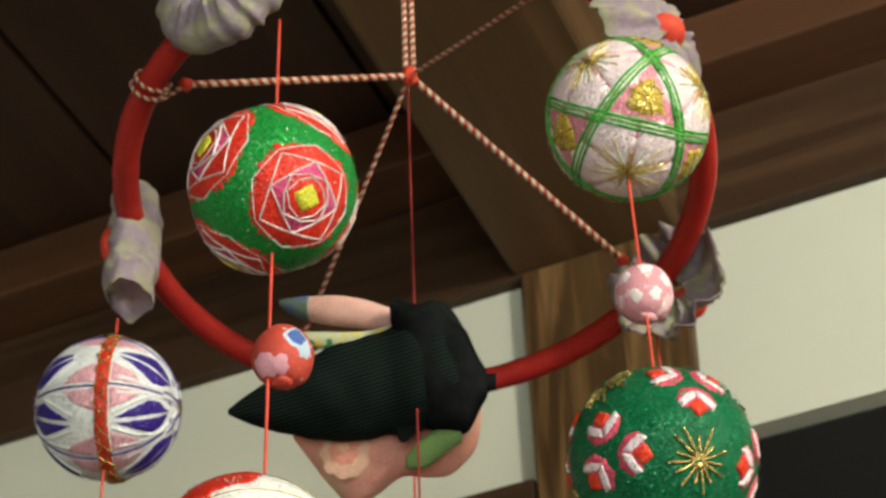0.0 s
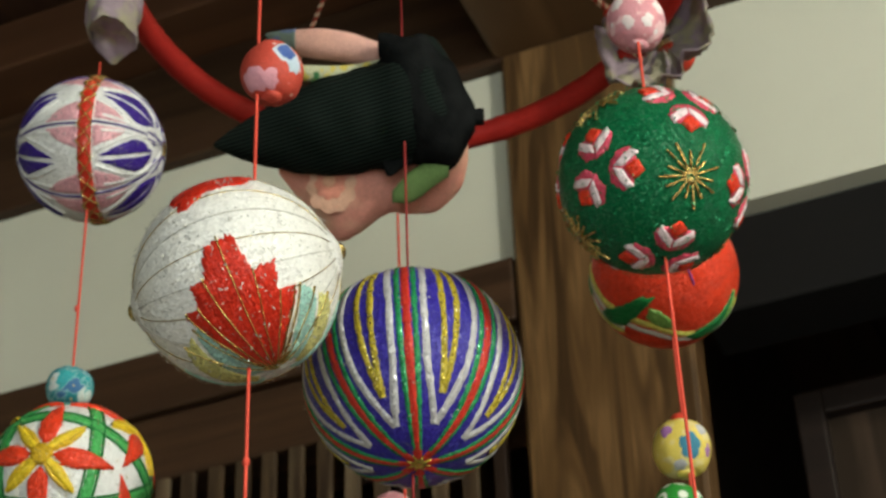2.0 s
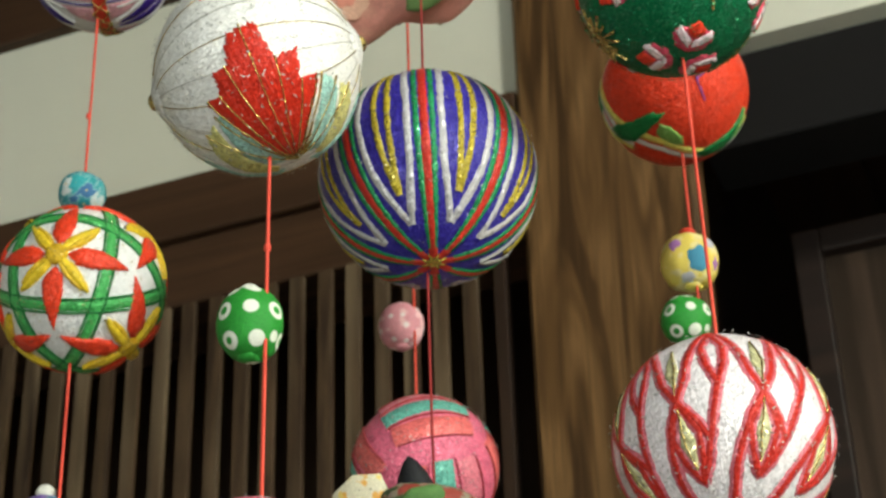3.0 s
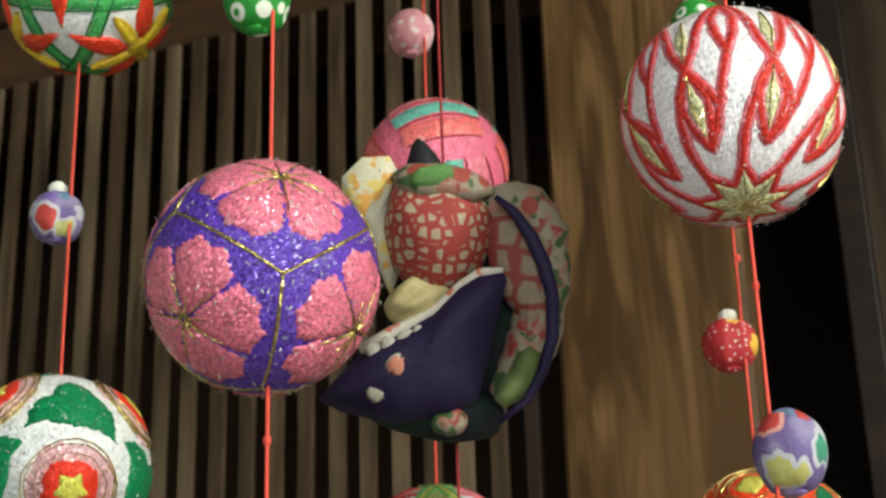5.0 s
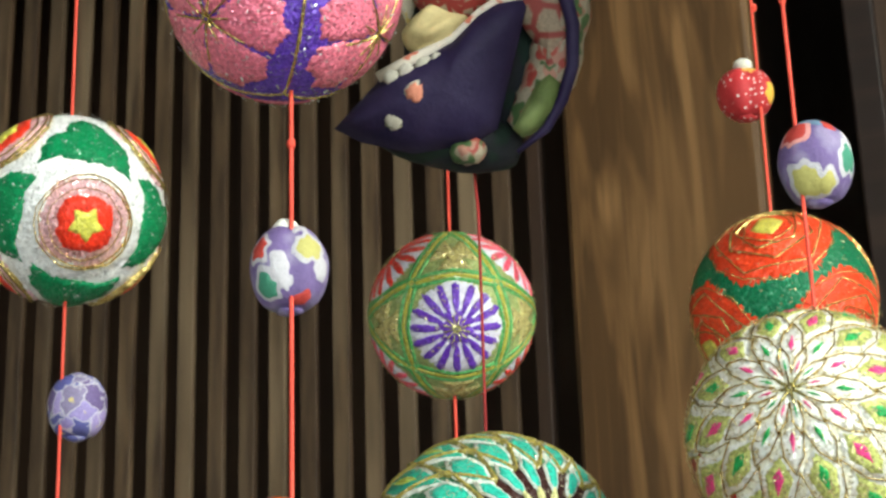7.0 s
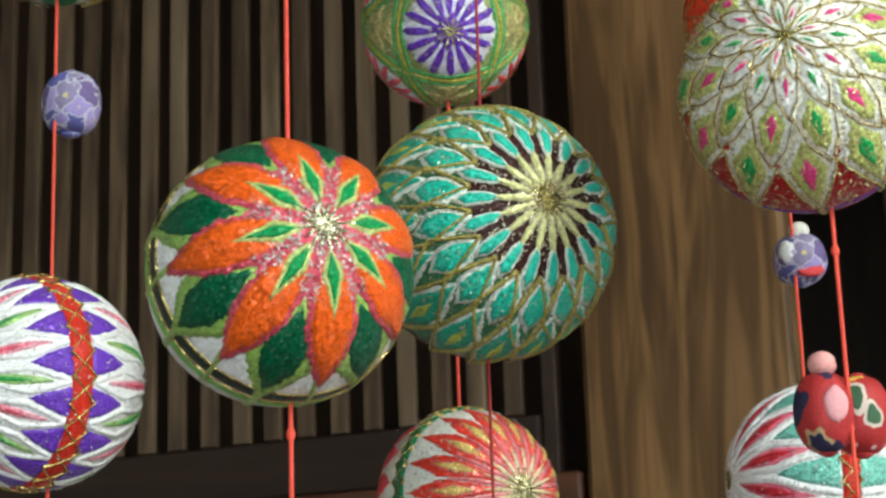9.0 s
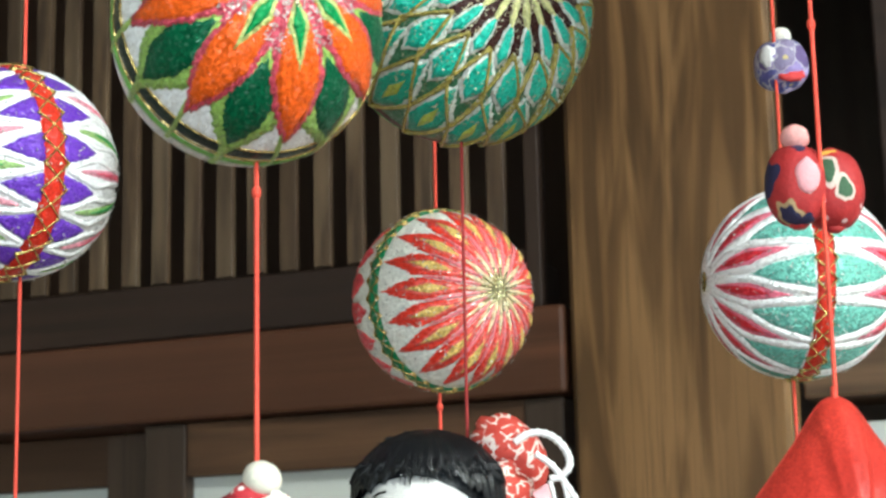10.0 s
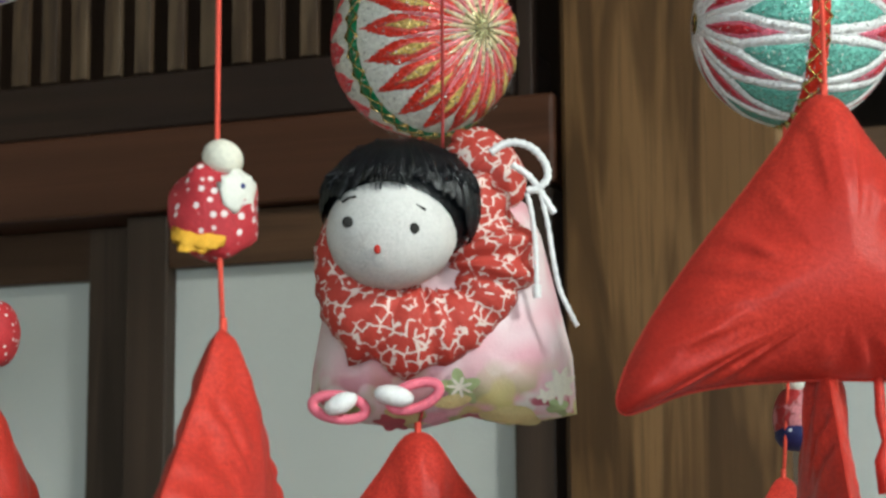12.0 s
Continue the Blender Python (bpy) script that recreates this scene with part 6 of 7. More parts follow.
# ---------------------------------------------------------------- stuffed cloth pieces
def pillow(outline, thick, rings=8, power=0.55, wrinkle=0.0, seed=0.0, swell=0.0, pucker=0.0, step=0.004):
    """A stuffed shape sewn from two cloths with this outline in the x-z plane; pucker draws pleats in along the seam."""
    pts = []
    n0 = len(outline)
    for i in range(n0):
        a, b = Vector((*outline[i], 0)), Vector((*outline[(i + 1) % n0], 0))
        m = max(1, int((b - a).length / step))
        pts += [a.lerp(b, j / m) for j in range(m)]
    c = Vector()
    for p in pts:
        c += p
    c /= len(pts)
    n = len(pts)
    verts, faces = [], []
    rim = np.array([(p.x, p.y) for p in pts])

    def risen(x, y, f):
        """How far the cloth stands out: by its distance from the seam, or by its share of the way to it."""
        if not swell:
            return thick * (1 - f ** 2) ** power
        gap = min(1.0, float(np.hypot(rim[:, 0] - x, rim[:, 1] - y).min()) / swell) if f < 0.999 else 0.0
        return thick * (0.62 * (1 - (1 - gap) ** 2) ** power + 0.38 * (1 - f ** 2) ** 0.6) + 0.0004

    for side in (-1, 1):
        o = len(verts)
        verts.append((c.x, side * risen(c.x, c.y, 0.0), c.y))
        for k in range(1, rings + 1):
            f = k / rings
            for i, p in enumerate(pts):
                q = c.lerp(p, f)
                bulge = risen(q.x, q.y, f)
                wr = wrinkle * (noise.noise(Vector((q.x * 45, q.y * 45, seed + side))) + 1.7 * f ** 3 * noise.noise(Vector((q.x * 190, q.y * 190, seed))))
                pleat = 0.0
                if pucker:
                    along = i * step
                    beat = 0.5 + 0.9 * noise.noise(Vector((along * 38, side * 3.1, seed)))
                    reach = 0.50 + 0.28 * noise.noise(Vector((along * 120, side, seed + 5)))
                    edge = max(0.0, (f - reach) / (1 - reach))
                    pleat = pucker * beat * math.sin(along * 460 + 4 * noise.noise(Vector((along * 60, 1, seed)))) * math.sin(math.pi * min(1.0, edge)) ** 0.8
                verts.append((q.x, side * (bulge + wr * (1 - f ** 6) + pleat), q.y))
        for i in range(n):
            j = (i + 1) % n
            tri = (o, o + 1 + i, o + 1 + j)
            faces.append(tri if side > 0 else tri[::-1])
            for k in range(rings - 1):
                a, b = o + 1 + k * n, o + 1 + (k + 1) * n
                quad = (a + i, b + i, b + j, a + j)
                faces.append(quad if side > 0 else quad[::-1])
    return verts, faces


def loft(stations, sides=22, wrinkle=0.0, seed=0.0, dense=4):
    """A stuffed form along x from (x, low z, high z, half depth, depth) stations, smoothly joined."""
    rows = []
    for i in range(len(stations) - 1):
        p0, p1, p2, p3 = (stations[max(i - 1, 0)], stations[i], stations[i + 1], stations[min(i + 2, len(stations) - 1)])
        for j in range(dense):
            t = j / dense
            rows.append([0.5 * (2 * b + (c - a) * t + (2 * a - 5 * b + 4 * c - d) * t * t + (3 * b - a - 3 * c + d) * t ** 3) for a, b, c, d in zip(p0, p1, p2, p3)])
    rows.append(list(stations[-1]))
    verts, faces = [], []
    for i, (x, lo, hi, hy, yc) in enumerate(rows):
        for k in range(sides):
            a = 2 * math.pi * k / sides
            f = 1 + wrinkle * noise.noise(Vector((x * 70 + seed, math.cos(a) * 1.6, math.sin(a) * 1.6)))
            verts.append((x, yc + hy * f * math.cos(a), (lo + hi) / 2 + (hi - lo) / 2 * f * math.sin(a)))
    for i in range(len(rows) - 1):
        for k in range(sides):
            q = (k + 1) % sides
            faces.append((i * sides + k, (i + 1) * sides + k, (i + 1) * sides + q, i * sides + q))
    faces.append(tuple(range(sides)))
    faces.append(tuple((len(rows) - 1) * sides + k for k in range(sides))[::-1])
    return verts, faces


def smooth_loop(pts, n=4):
    """A closed outline rounded through its points."""
    out, m = [], len(pts)
    for i in range(m):
        p0, p1, p2, p3 = (pts[(i + k) % m] for k in (-1, 0, 1, 2))
        for j in range(n):
            t = j / n
            out.append(tuple(0.5 * (2 * b + (c - a) * t + (2 * a - 5 * b + 4 * c - d) * t * t + (3 * b - a - 3 * c + d) * t ** 3) for a, b, c, d in zip(p0, p1, p2, p3)))
    return out


HALF = [(0.0045, -0.0010), (0.014, -0.014), (0.027, -0.031), (0.040, -0.047), (0.053, -0.065), (0.0625, -0.081), (0.0670, -0.093), (0.0655, -0.0985), (0.0590, -0.0975), (0.046, -0.0925), (0.026, -0.0895)]
TRI = smooth_loop(HALF + [(0, -0.0885)] + [(-x, z) for x, z in HALF[::-1]])


def red_triangle(apex, turn, size=1.0, label="stuffed red satin triangle hanging by its corner", thick=0.0175):
    t = thing("stuffed_triangle", Matrix.Translation(apex) @ Matrix.Rotation(radians(turn), 4, "Z"), label, "triangle ornament", "stuffed red triangles")
    out = [(x * size, z * size) for x, z in TRI]
    part("cushion", pillow(out, thick * size, 26, 0.9, 0.0014, turn, 0.036 * size, 0.0016, 0.0016), RED_SATIN, t)
    part("seam", tube([Vector((x * 1.004, 0, z * 1.004)) for x, z in out], 0.00035 * size, 6, closed=True), RED_SATIN, t)
    part("loop", tube([(0, 0, -0.002), (0, 0, 0.004)], 0.0012, 6), STRING_RED, t)
    return t

red_triangle((0.1232, 0.6742, 1.5775), 4, 1.0, thick=0.0235)
red_triangle((-0.0597, 0.6359, 1.5010), 74, 0.98, "stuffed red satin triangle turned along its seam", 0.0135)
red_triangle((-0.0059, 0.7528, 1.4770), 10, 1.0, thick=0.021)
red_triangle((-0.1800, 0.8491, 1.4960), 62, 1.0, "stuffed red satin triangle below a dotted bead")
red_triangle((0.1215, 0.6830, 1.4990), 88, 0.9, "stuffed red satin triangle hung under a larger one", 0.0085)
red_triangle((0.1455, 0.8971, 1.4640), 30, 0.9, "stuffed red satin triangle below a navy bead")


def tail_cord():
    t = thing("cord_tail", (0.1365, 0.6742, 1.484), "thin red cord tail hanging below a triangle", "cord")
    part("cord", tube([(0, 0, 0.010), (0.0005, 0, -0.006), (0.0018, 0, -0.014), (0.0005, 0, -0.020), (0.001, 0, -0.030)], [0.0014, 0.0018, 0.0014, 0.0026, 0.0022], 8), RED_SATIN, t)


tail_cord()


def scaled(points, k, x0, y0):
    """Outline points of a pattern sheet to metres."""
    return [((x - x0) * k, (y0 - y) * k) for x, y in points]


def black_haori():
    """A stuffed black jacket ornament with pink printed lining."""
    k, x0, y0 = 0.00031, 650, 660
    m = Matrix.Translation((-0.0238, 0.7600, 2.3740)) @ Matrix.Rotation(radians(2.5), 4, "Y") @ Matrix.Rotation(radians(40), 4, "X")
    t = thing("jacket_ornament", m, "stuffed black crepe jacket ornament with pink printed lining", "cloth ornament")
    black = cloth((0.0032, 0.0036, 0.0036), 0.9, 480, 0.7, shine=0.03)
    mt, n, l, p = nodes_of("ribbed_crepe")
    v = coords(n, l)
    w = n.new("ShaderNodeTexWave")
    w.inputs["Scale"].default_value, w.inputs["Distortion"].default_value = 150, 0.5
    mp = n.new("ShaderNodeMapping")
    mp.inputs["Rotation"].default_value = (0, radians(106), 0)
    l.new(v, mp.inputs[0])
    l.new(mp.outputs[0], w.inputs["Vector"])
    l.new(mixed(n, l, w.outputs["Fac"], (0.0014, 0.0019, 0.0017), (0.0135, 0.0205, 0.0165)), p.inputs["Base Color"])
    p.inputs["Roughness"].default_value = 0.8
    p.inputs["Specular IOR Level"].default_value = 0.05
    bumped(n, l, p, w.outputs["Fac"], 0.22, 0.0008)
    pink = cloth((0.66, 0.27, 0.21), 0.7, 600, 0.4, (0.66, 0.40, 0.27), (0.54, 0.72), 34)

    def st(rows, yc=0.0, flat=0.75):
        out = []
        for x, top, bot in rows:
            out.append(((x - x0) * k, (y0 - bot) * k, (y0 - top) * k, max(0.001, (bot - top) / 2 * k * flat), yc))
        return out

    part("jacket", loft(st([(398, 706, 716), (450, 668, 738), (500, 640, 752), (550, 612, 761), (600, 592, 765), (650, 580, 765), (700, 555, 757), (745, 528, 752), (790, 530, 756), (825, 575, 752), (848, 630, 715)]), 28, 0.10, 1.0), mt, t)
    part("hood", loft(st([(694, 519, 552), (712, 519, 622), (732, 520, 682), (752, 521, 730), (776, 526, 750), (806, 552, 755), (826, 575, 750), (842, 612, 722), (862, 646, 690)], -0.009, 0.50), 26, 0.15, 3.0), black, t)
    part("knot", loft(st([(828, 650, 690), (850, 652, 684), (878, 650, 680)], -0.008, 0.9), 14, 0.1), black, t)
    part("tie", loft(st([(700, 742, 748), (706, 734, 766), (716, 726, 768), (732, 722, 756), (752, 722, 744)], -0.012, 0.22), 14, 0.1), black, t)
    part("lining", loft(st([(508, 742, 764), (540, 725, 805), (570, 712, 850), (612, 700, 882), (655, 700, 868), (705, 700, 838), (755, 692, 838), (800, 690, 826), (835, 690, 795), (848, 705, 745)], 0.012, 0.5), 26, 0.10, 5.0), pink, t, "salmon pink lining printed with flowers")
    sleeve = part("sleeve", loft(st([(494, 516, 523), (520, 511, 542), (560, 507, 557), (620, 510, 567), (680, 528, 573), (724, 546, 566)], 0.004, 0.7), 20, 0.06, 7.0),
         cloth((0.66, 0.36, 0.30), 0.7, 600, 0.4), t, "pink sleeve end")
    part("sleeve_tip", loft(st([(492, 514, 524), (508, 511, 536), (524, 509, 545), (546, 506, 553)], 0.0035, 0.76), 18, 0.06, 7.0), cloth((0.12, 0.16, 0.14), 0.7, 600, 0.4, (0.10, 0.14, 0.25), (0.5, 0.55), 80), sleeve, "dark green and blue sleeve tip")
    part("collar", loft(st([(528, 570, 592), (580, 572, 602), (640, 572, 600), (716, 558, 584)], -0.002, 0.6), 16, 0.06, 9.0),
         print_cloth((0.55, 0.55, 0.36), (0.60, 0.30, 0.24), 60, 0.15, ((0.05, 0.20, 0.07), (0.60, 0.48, 0.10))), t, "green and cream printed collar")
    for x, y, r, deep, col, what in ((606, 790, 46, -0.0016, (0.66, 0.37, 0.26), "pale printed flower"), (604, 782, 28, -0.0022, (0.64, 0.24, 0.17), "pink printed flower"), (602, 776, 12, -0.0027, (0.66, 0.34, 0.22), "pale flower centre")):
        disc = []
        for i in range(48):
            a = 2 * math.pi * i / 48
            q = r * k * (0.86 + 0.14 * abs(math.sin(4.5 * a)) + 0.06 * noise.noise(Vector((math.cos(a) * 2, math.sin(a) * 2, r))))
            disc.append((q * math.cos(a), q * math.sin(a)))
        part("printed_flower", moved(pillow(disc, 0.0006, 4), Matrix.Translation(((x - x0) * k, deep, (y0 - y) * k)) @ Matrix.Rotation(radians(-6), 4, "X")), cloth(col, 0.7, 600), t, what)
    part("leaf", loft(st([(715, 795, 815), (745, 760, 815), (785, 740, 790), (815, 745, 770)], -0.010, 0.35), 16, 0.1), cloth((0.10, 0.17, 0.05), 0.7), t, "green printed leaf")


black_haori()


def kimono_ornament():
    """A stuffed kimono ornament of printed crepe with a dark purple skirt."""
    k, x0, y0 = 0.0002464, 790, 520
    m = Matrix.Translation((0.0022, 0.7560, 1.9732)) @ Matrix.Rotation(radians(1.7), 4, "Y") @ Matrix.Rotation(radians(25), 4, "X")
    t = thing("kimono_ornament", m, "stuffed kimono ornament in red-scaled cream crepe and purple", "cloth ornament")

    def at(x, y, d=0.0):
        return Vector(((x - x0) * k, d, (y0 - y) * k))

    def scale_print(scale, ground, line, width):
        """Crepe printed with a net of fish scales."""
        m2, n, l, p = nodes_of("scale_print")
        v = coords(n, l)
        fine = noise_tex(n, l, v, 800)
        vor = n.new("ShaderNodeTexVoronoi")
        vor.feature = "DISTANCE_TO_EDGE"
        vor.inputs["Scale"].default_value, vor.inputs["Randomness"].default_value = scale, 0.55
        l.new(v, vor.inputs["Vector"])
        edge = ramp(n, l, vor.outputs["Distance"], width + 0.09, width)
        worn = mixed(n, l, ramp(n, l, fine, 0.35, 0.65), tuple(0.7 * c for c in ground), ground)
        l.new(mixed(n, l, edge, worn, line), p.inputs["Base Color"])
        p.inputs["Roughness"].default_value = 0.75
        bumped(n, l, p, fine, 0.4, 0.0008)
        return m2

    mt = scale_print(185, (0.44, 0.34, 0.22), (0.30, 0.032, 0.022), 0.13)
    # cream print darkened so that it holds the shade of the sleeve
    cream = print_cloth((0.30, 0.245, 0.17), (0.28, 0.045, 0.03), 60, 0.22, ((0.26, 0.04, 0.03), (0.30, 0.14, 0.10), (0.05, 0.09, 0.03)))
    purple = cloth((0.014, 0.007, 0.036), 0.6, 520, 0.4)
    # near-black that paints the shade beneath and inside the ornament
    dark = cloth((0.008, 0.009, 0.012), 0.7, 520, 0.4, (0.008, 0.018, 0.012), (0.5, 0.56), 60)

    part("peak", moved(lathe([(0.0095, -0.006), (0.0085, 0.0), (0.0065, 0.006), (0.003, 0.012), (0.0004, 0.0145)], 18), Matrix.Translation(at(752, 295, 0.004)) @ Matrix.Rotation(radians(-12), 4, "Y")), cloth((0.01, 0.01, 0.012), 0.6), t, "black pointed peak")
    part("bodice", moved(ellipsoid(0.0232, 0.0205, 0.0285, 20, 28, 0.10, 3.0), Matrix.Translation(at(776, 402, 0.001))), mt, t, "cream bodice with red fish-scale print")
    shoulder = part("shoulder", moved(ellipsoid(0.0225, 0.0130, 0.0092, 16, 22, 0.15, 6.0), Matrix.Translation(at(785, 322, -0.005)) @ Matrix.Rotation(radians(9), 4, "Y")), cream, t)
    part("leaf_print", moved(ellipsoid(0.0090, 0.0030, 0.0050, 10, 16, 0.2, 2.0), Matrix.Translation(at(770, 308, -0.0155)) @ Matrix.Rotation(radians(-10), 4, "Y")), cloth((0.10, 0.22, 0.06), 0.7), shoulder, "green leaf")
    left = [(640, 270), (690, 268), (706, 300), (690, 345), (690, 400), (708, 470), (690, 520), (668, 470), (640, 400), (604, 345), (604, 305)]
    part("left_sleeve", moved((pillow(scaled(left, k, x0, y0), 0.008, 7, 0.5, 0.001)), Matrix.Translation((0, 0.006, 0))), print_cloth((0.64, 0.58, 0.42), (0.25, 0.24, 0.18), 170, 0.10, ((0.60, 0.30, 0.06), (0.62, 0.46, 0.12))), t, "cream sleeve with orange print")
    path = [(885, 372), (915, 352), (955, 358), (985, 410), (982, 500), (965, 590), (930, 670), (885, 708)]
    half = [26, 36, 40, 42, 46, 46, 42, 16]
    line, rr = [], []
    for i in range(len(path) - 1):
        for j in range(5):
            f = j / 5
            line.append(at(path[i][0] * (1 - f) + path[i + 1][0] * f - 18, path[i][1] * (1 - f) + path[i + 1][1] * f, 0.002))
            rr.append((half[i] * (1 - f) + half[i + 1] * f) * k * (1 + 0.06 * math.sin(i * 5 + j * 1.7)))
    part("right_sleeve", moved(tube(line, rr, 20), Matrix.Diagonal((1, 1.15, 1, 1))), cream, t, "long cream sleeve with red prints, darkened for its shade")
    inside = smooth_loop([(864, 400), (884, 366), (930, 356), (972, 370), (988, 410), (990, 470), (984, 540), (974, 600), (962, 650), (940, 690), (928, 640), (930, 600), (918, 560), (890, 520), (868, 470)], 3)
    # drape colours lowered: shade of the hollow sleeve is put into the print
    part("shaded_drape", moved(pillow(scaled(inside, k, x0, y0), 0.0075, 8, 0.5, 0.0012, 4.0), Matrix.Translation((0, -0.0040, 0))), scale_print(88, (0.26, 0.19, 0.125), (0.20, 0.030, 0.022), 0.07), t, "cream sleeve drape with red discs, sleeve shade painted in")
    low = [(938, 600), (958, 620), (952, 665), (925, 700), (890, 716), (872, 700), (893, 660), (915, 620)]
    part("green_lining", moved(pillow(scaled(low, k, x0, y0), 0.010, 7), Matrix.Translation((0, -0.0085, 0))), cloth((0.09, 0.12, 0.035), 0.7, 600, 0.4, (0.20, 0.25, 0.09), (0.45, 0.6), 50), t, "yellow-green lining")
    pipe = [(878, 345), (910, 372), (940, 415), (962, 465), (976, 520), (976, 590), (958, 650), (930, 700), (880, 740)]
    part("piping", tube([at(x, y, -0.0145 + 0.00001 * i) for i, (x, y) in enumerate(pipe)], [0.0012, 0.0022, 0.0030, 0.0032, 0.0030, 0.0028, 0.0026, 0.002, 0.001], 10), purple, t, "dark purple edge")
    skirt = [(562, 698), (640, 615), (700, 583), (770, 545), (815, 500), (850, 478), (888, 474), (897, 490), (880, 560), (858, 650), (846, 700), (800, 728), (700, 742), (610, 722)]
    flap = part("skirt", moved(pillow(scaled(skirt, k, x0, y0), 0.013, 9, 0.5, 0.0008), Matrix.Translation((0, -0.012, 0))), purple, t, "dark purple skirt flap")
    rim = [(640, 612), (700, 581), (735, 563), (770, 543), (815, 498), (850, 477), (890, 473)]
    part("skirt_edge", tube([at(x, y, -0.013) for x, y in rim], [0.0030, 0.0034, 0.0026, 0.002, 0.0016, 0.0022, 0.0012], 10), cloth((0.62, 0.55, 0.46), 0.75, 600, 0.4, (0.55, 0.16, 0.10), (0.58, 0.62), 120), flap, "pale edge of the skirt")
    for x, y, r, col in ((664, 612, 14, (0.40, 0.37, 0.31)), (690, 602, 15, (0.44, 0.40, 0.34)), (722, 592, 17, (0.42, 0.39, 0.32)), (742, 580, 12, (0.42, 0.39, 0.32)), (706, 638, 17, (0.52, 0.19, 0.12)), (668, 682, 17, (0.34, 0.31, 0.25))):
        deep = -0.0190 if y < 615 else (-0.0238 if y == 638 else -0.0218)
        part("blossom", moved(ellipsoid(r * k, 0.0012, r * k, 10, 18, 0.35, x * 0.1, 3.5), Matrix.Translation(at(x, y, deep))), cloth(col, 0.75), flap, "pale printed blossom")
        if y == 638:
            part("blossom", moved(ellipsoid(r * k * 1.25, 0.0012, r * k * 1.25, 10, 18, 0.2, x * 0.1, 2.5), Matrix.Translation(at(x, y, -0.0232))), cloth((0.38, 0.35, 0.28), 0.75), flap)
    pv, pf = ellipsoid(0.0150, 0.0120, 0.0105, 30, 44, 0.12, 8.0)
    folded = []
    for v in pv:
        v = Vector(v)
        g = 1 + 0.085 * math.sin(7 * math.atan2(v.z + 0.003, v.x + 0.030) * 3.2 + 60 * v.y) * (1 - abs(v.x) / 0.018)
        folded.append(Vector((v.x, v.y * g, v.z * g)))
    part("pouch", moved((folded, pf), Matrix.Translation(at(738, 528, -0.004)) @ Matrix.Rotation(radians(-25), 4, "Y")), cloth((0.50, 0.40, 0.19), 0.6, 500, 0.4), t, "cream yellow gathered pouch")
    part("underside", moved(ellipsoid(0.0360, 0.0180, 0.0150, 16, 26, 0.10, 4.0), Matrix.Translation(at(752, 712, 0.004)) @ Matrix.Rotation(radians(12), 4, "Y")), dark, t, "underside with its shade painted as dark green-black")
    part("core", moved(ellipsoid(0.0330, 0.0140, 0.0400, 16, 24, 0.06, 4.0), Matrix.Translation(at(815, 560, 0.014))), dark, t)
    part("small_knot", moved(ellipsoid(0.0075, 0.0060, 0.0060, 10, 16, 0.25, 5.0), Matrix.Translation(at(795, 738, -0.014))), cream, t, "small cream and red knot")


kimono_ornament()


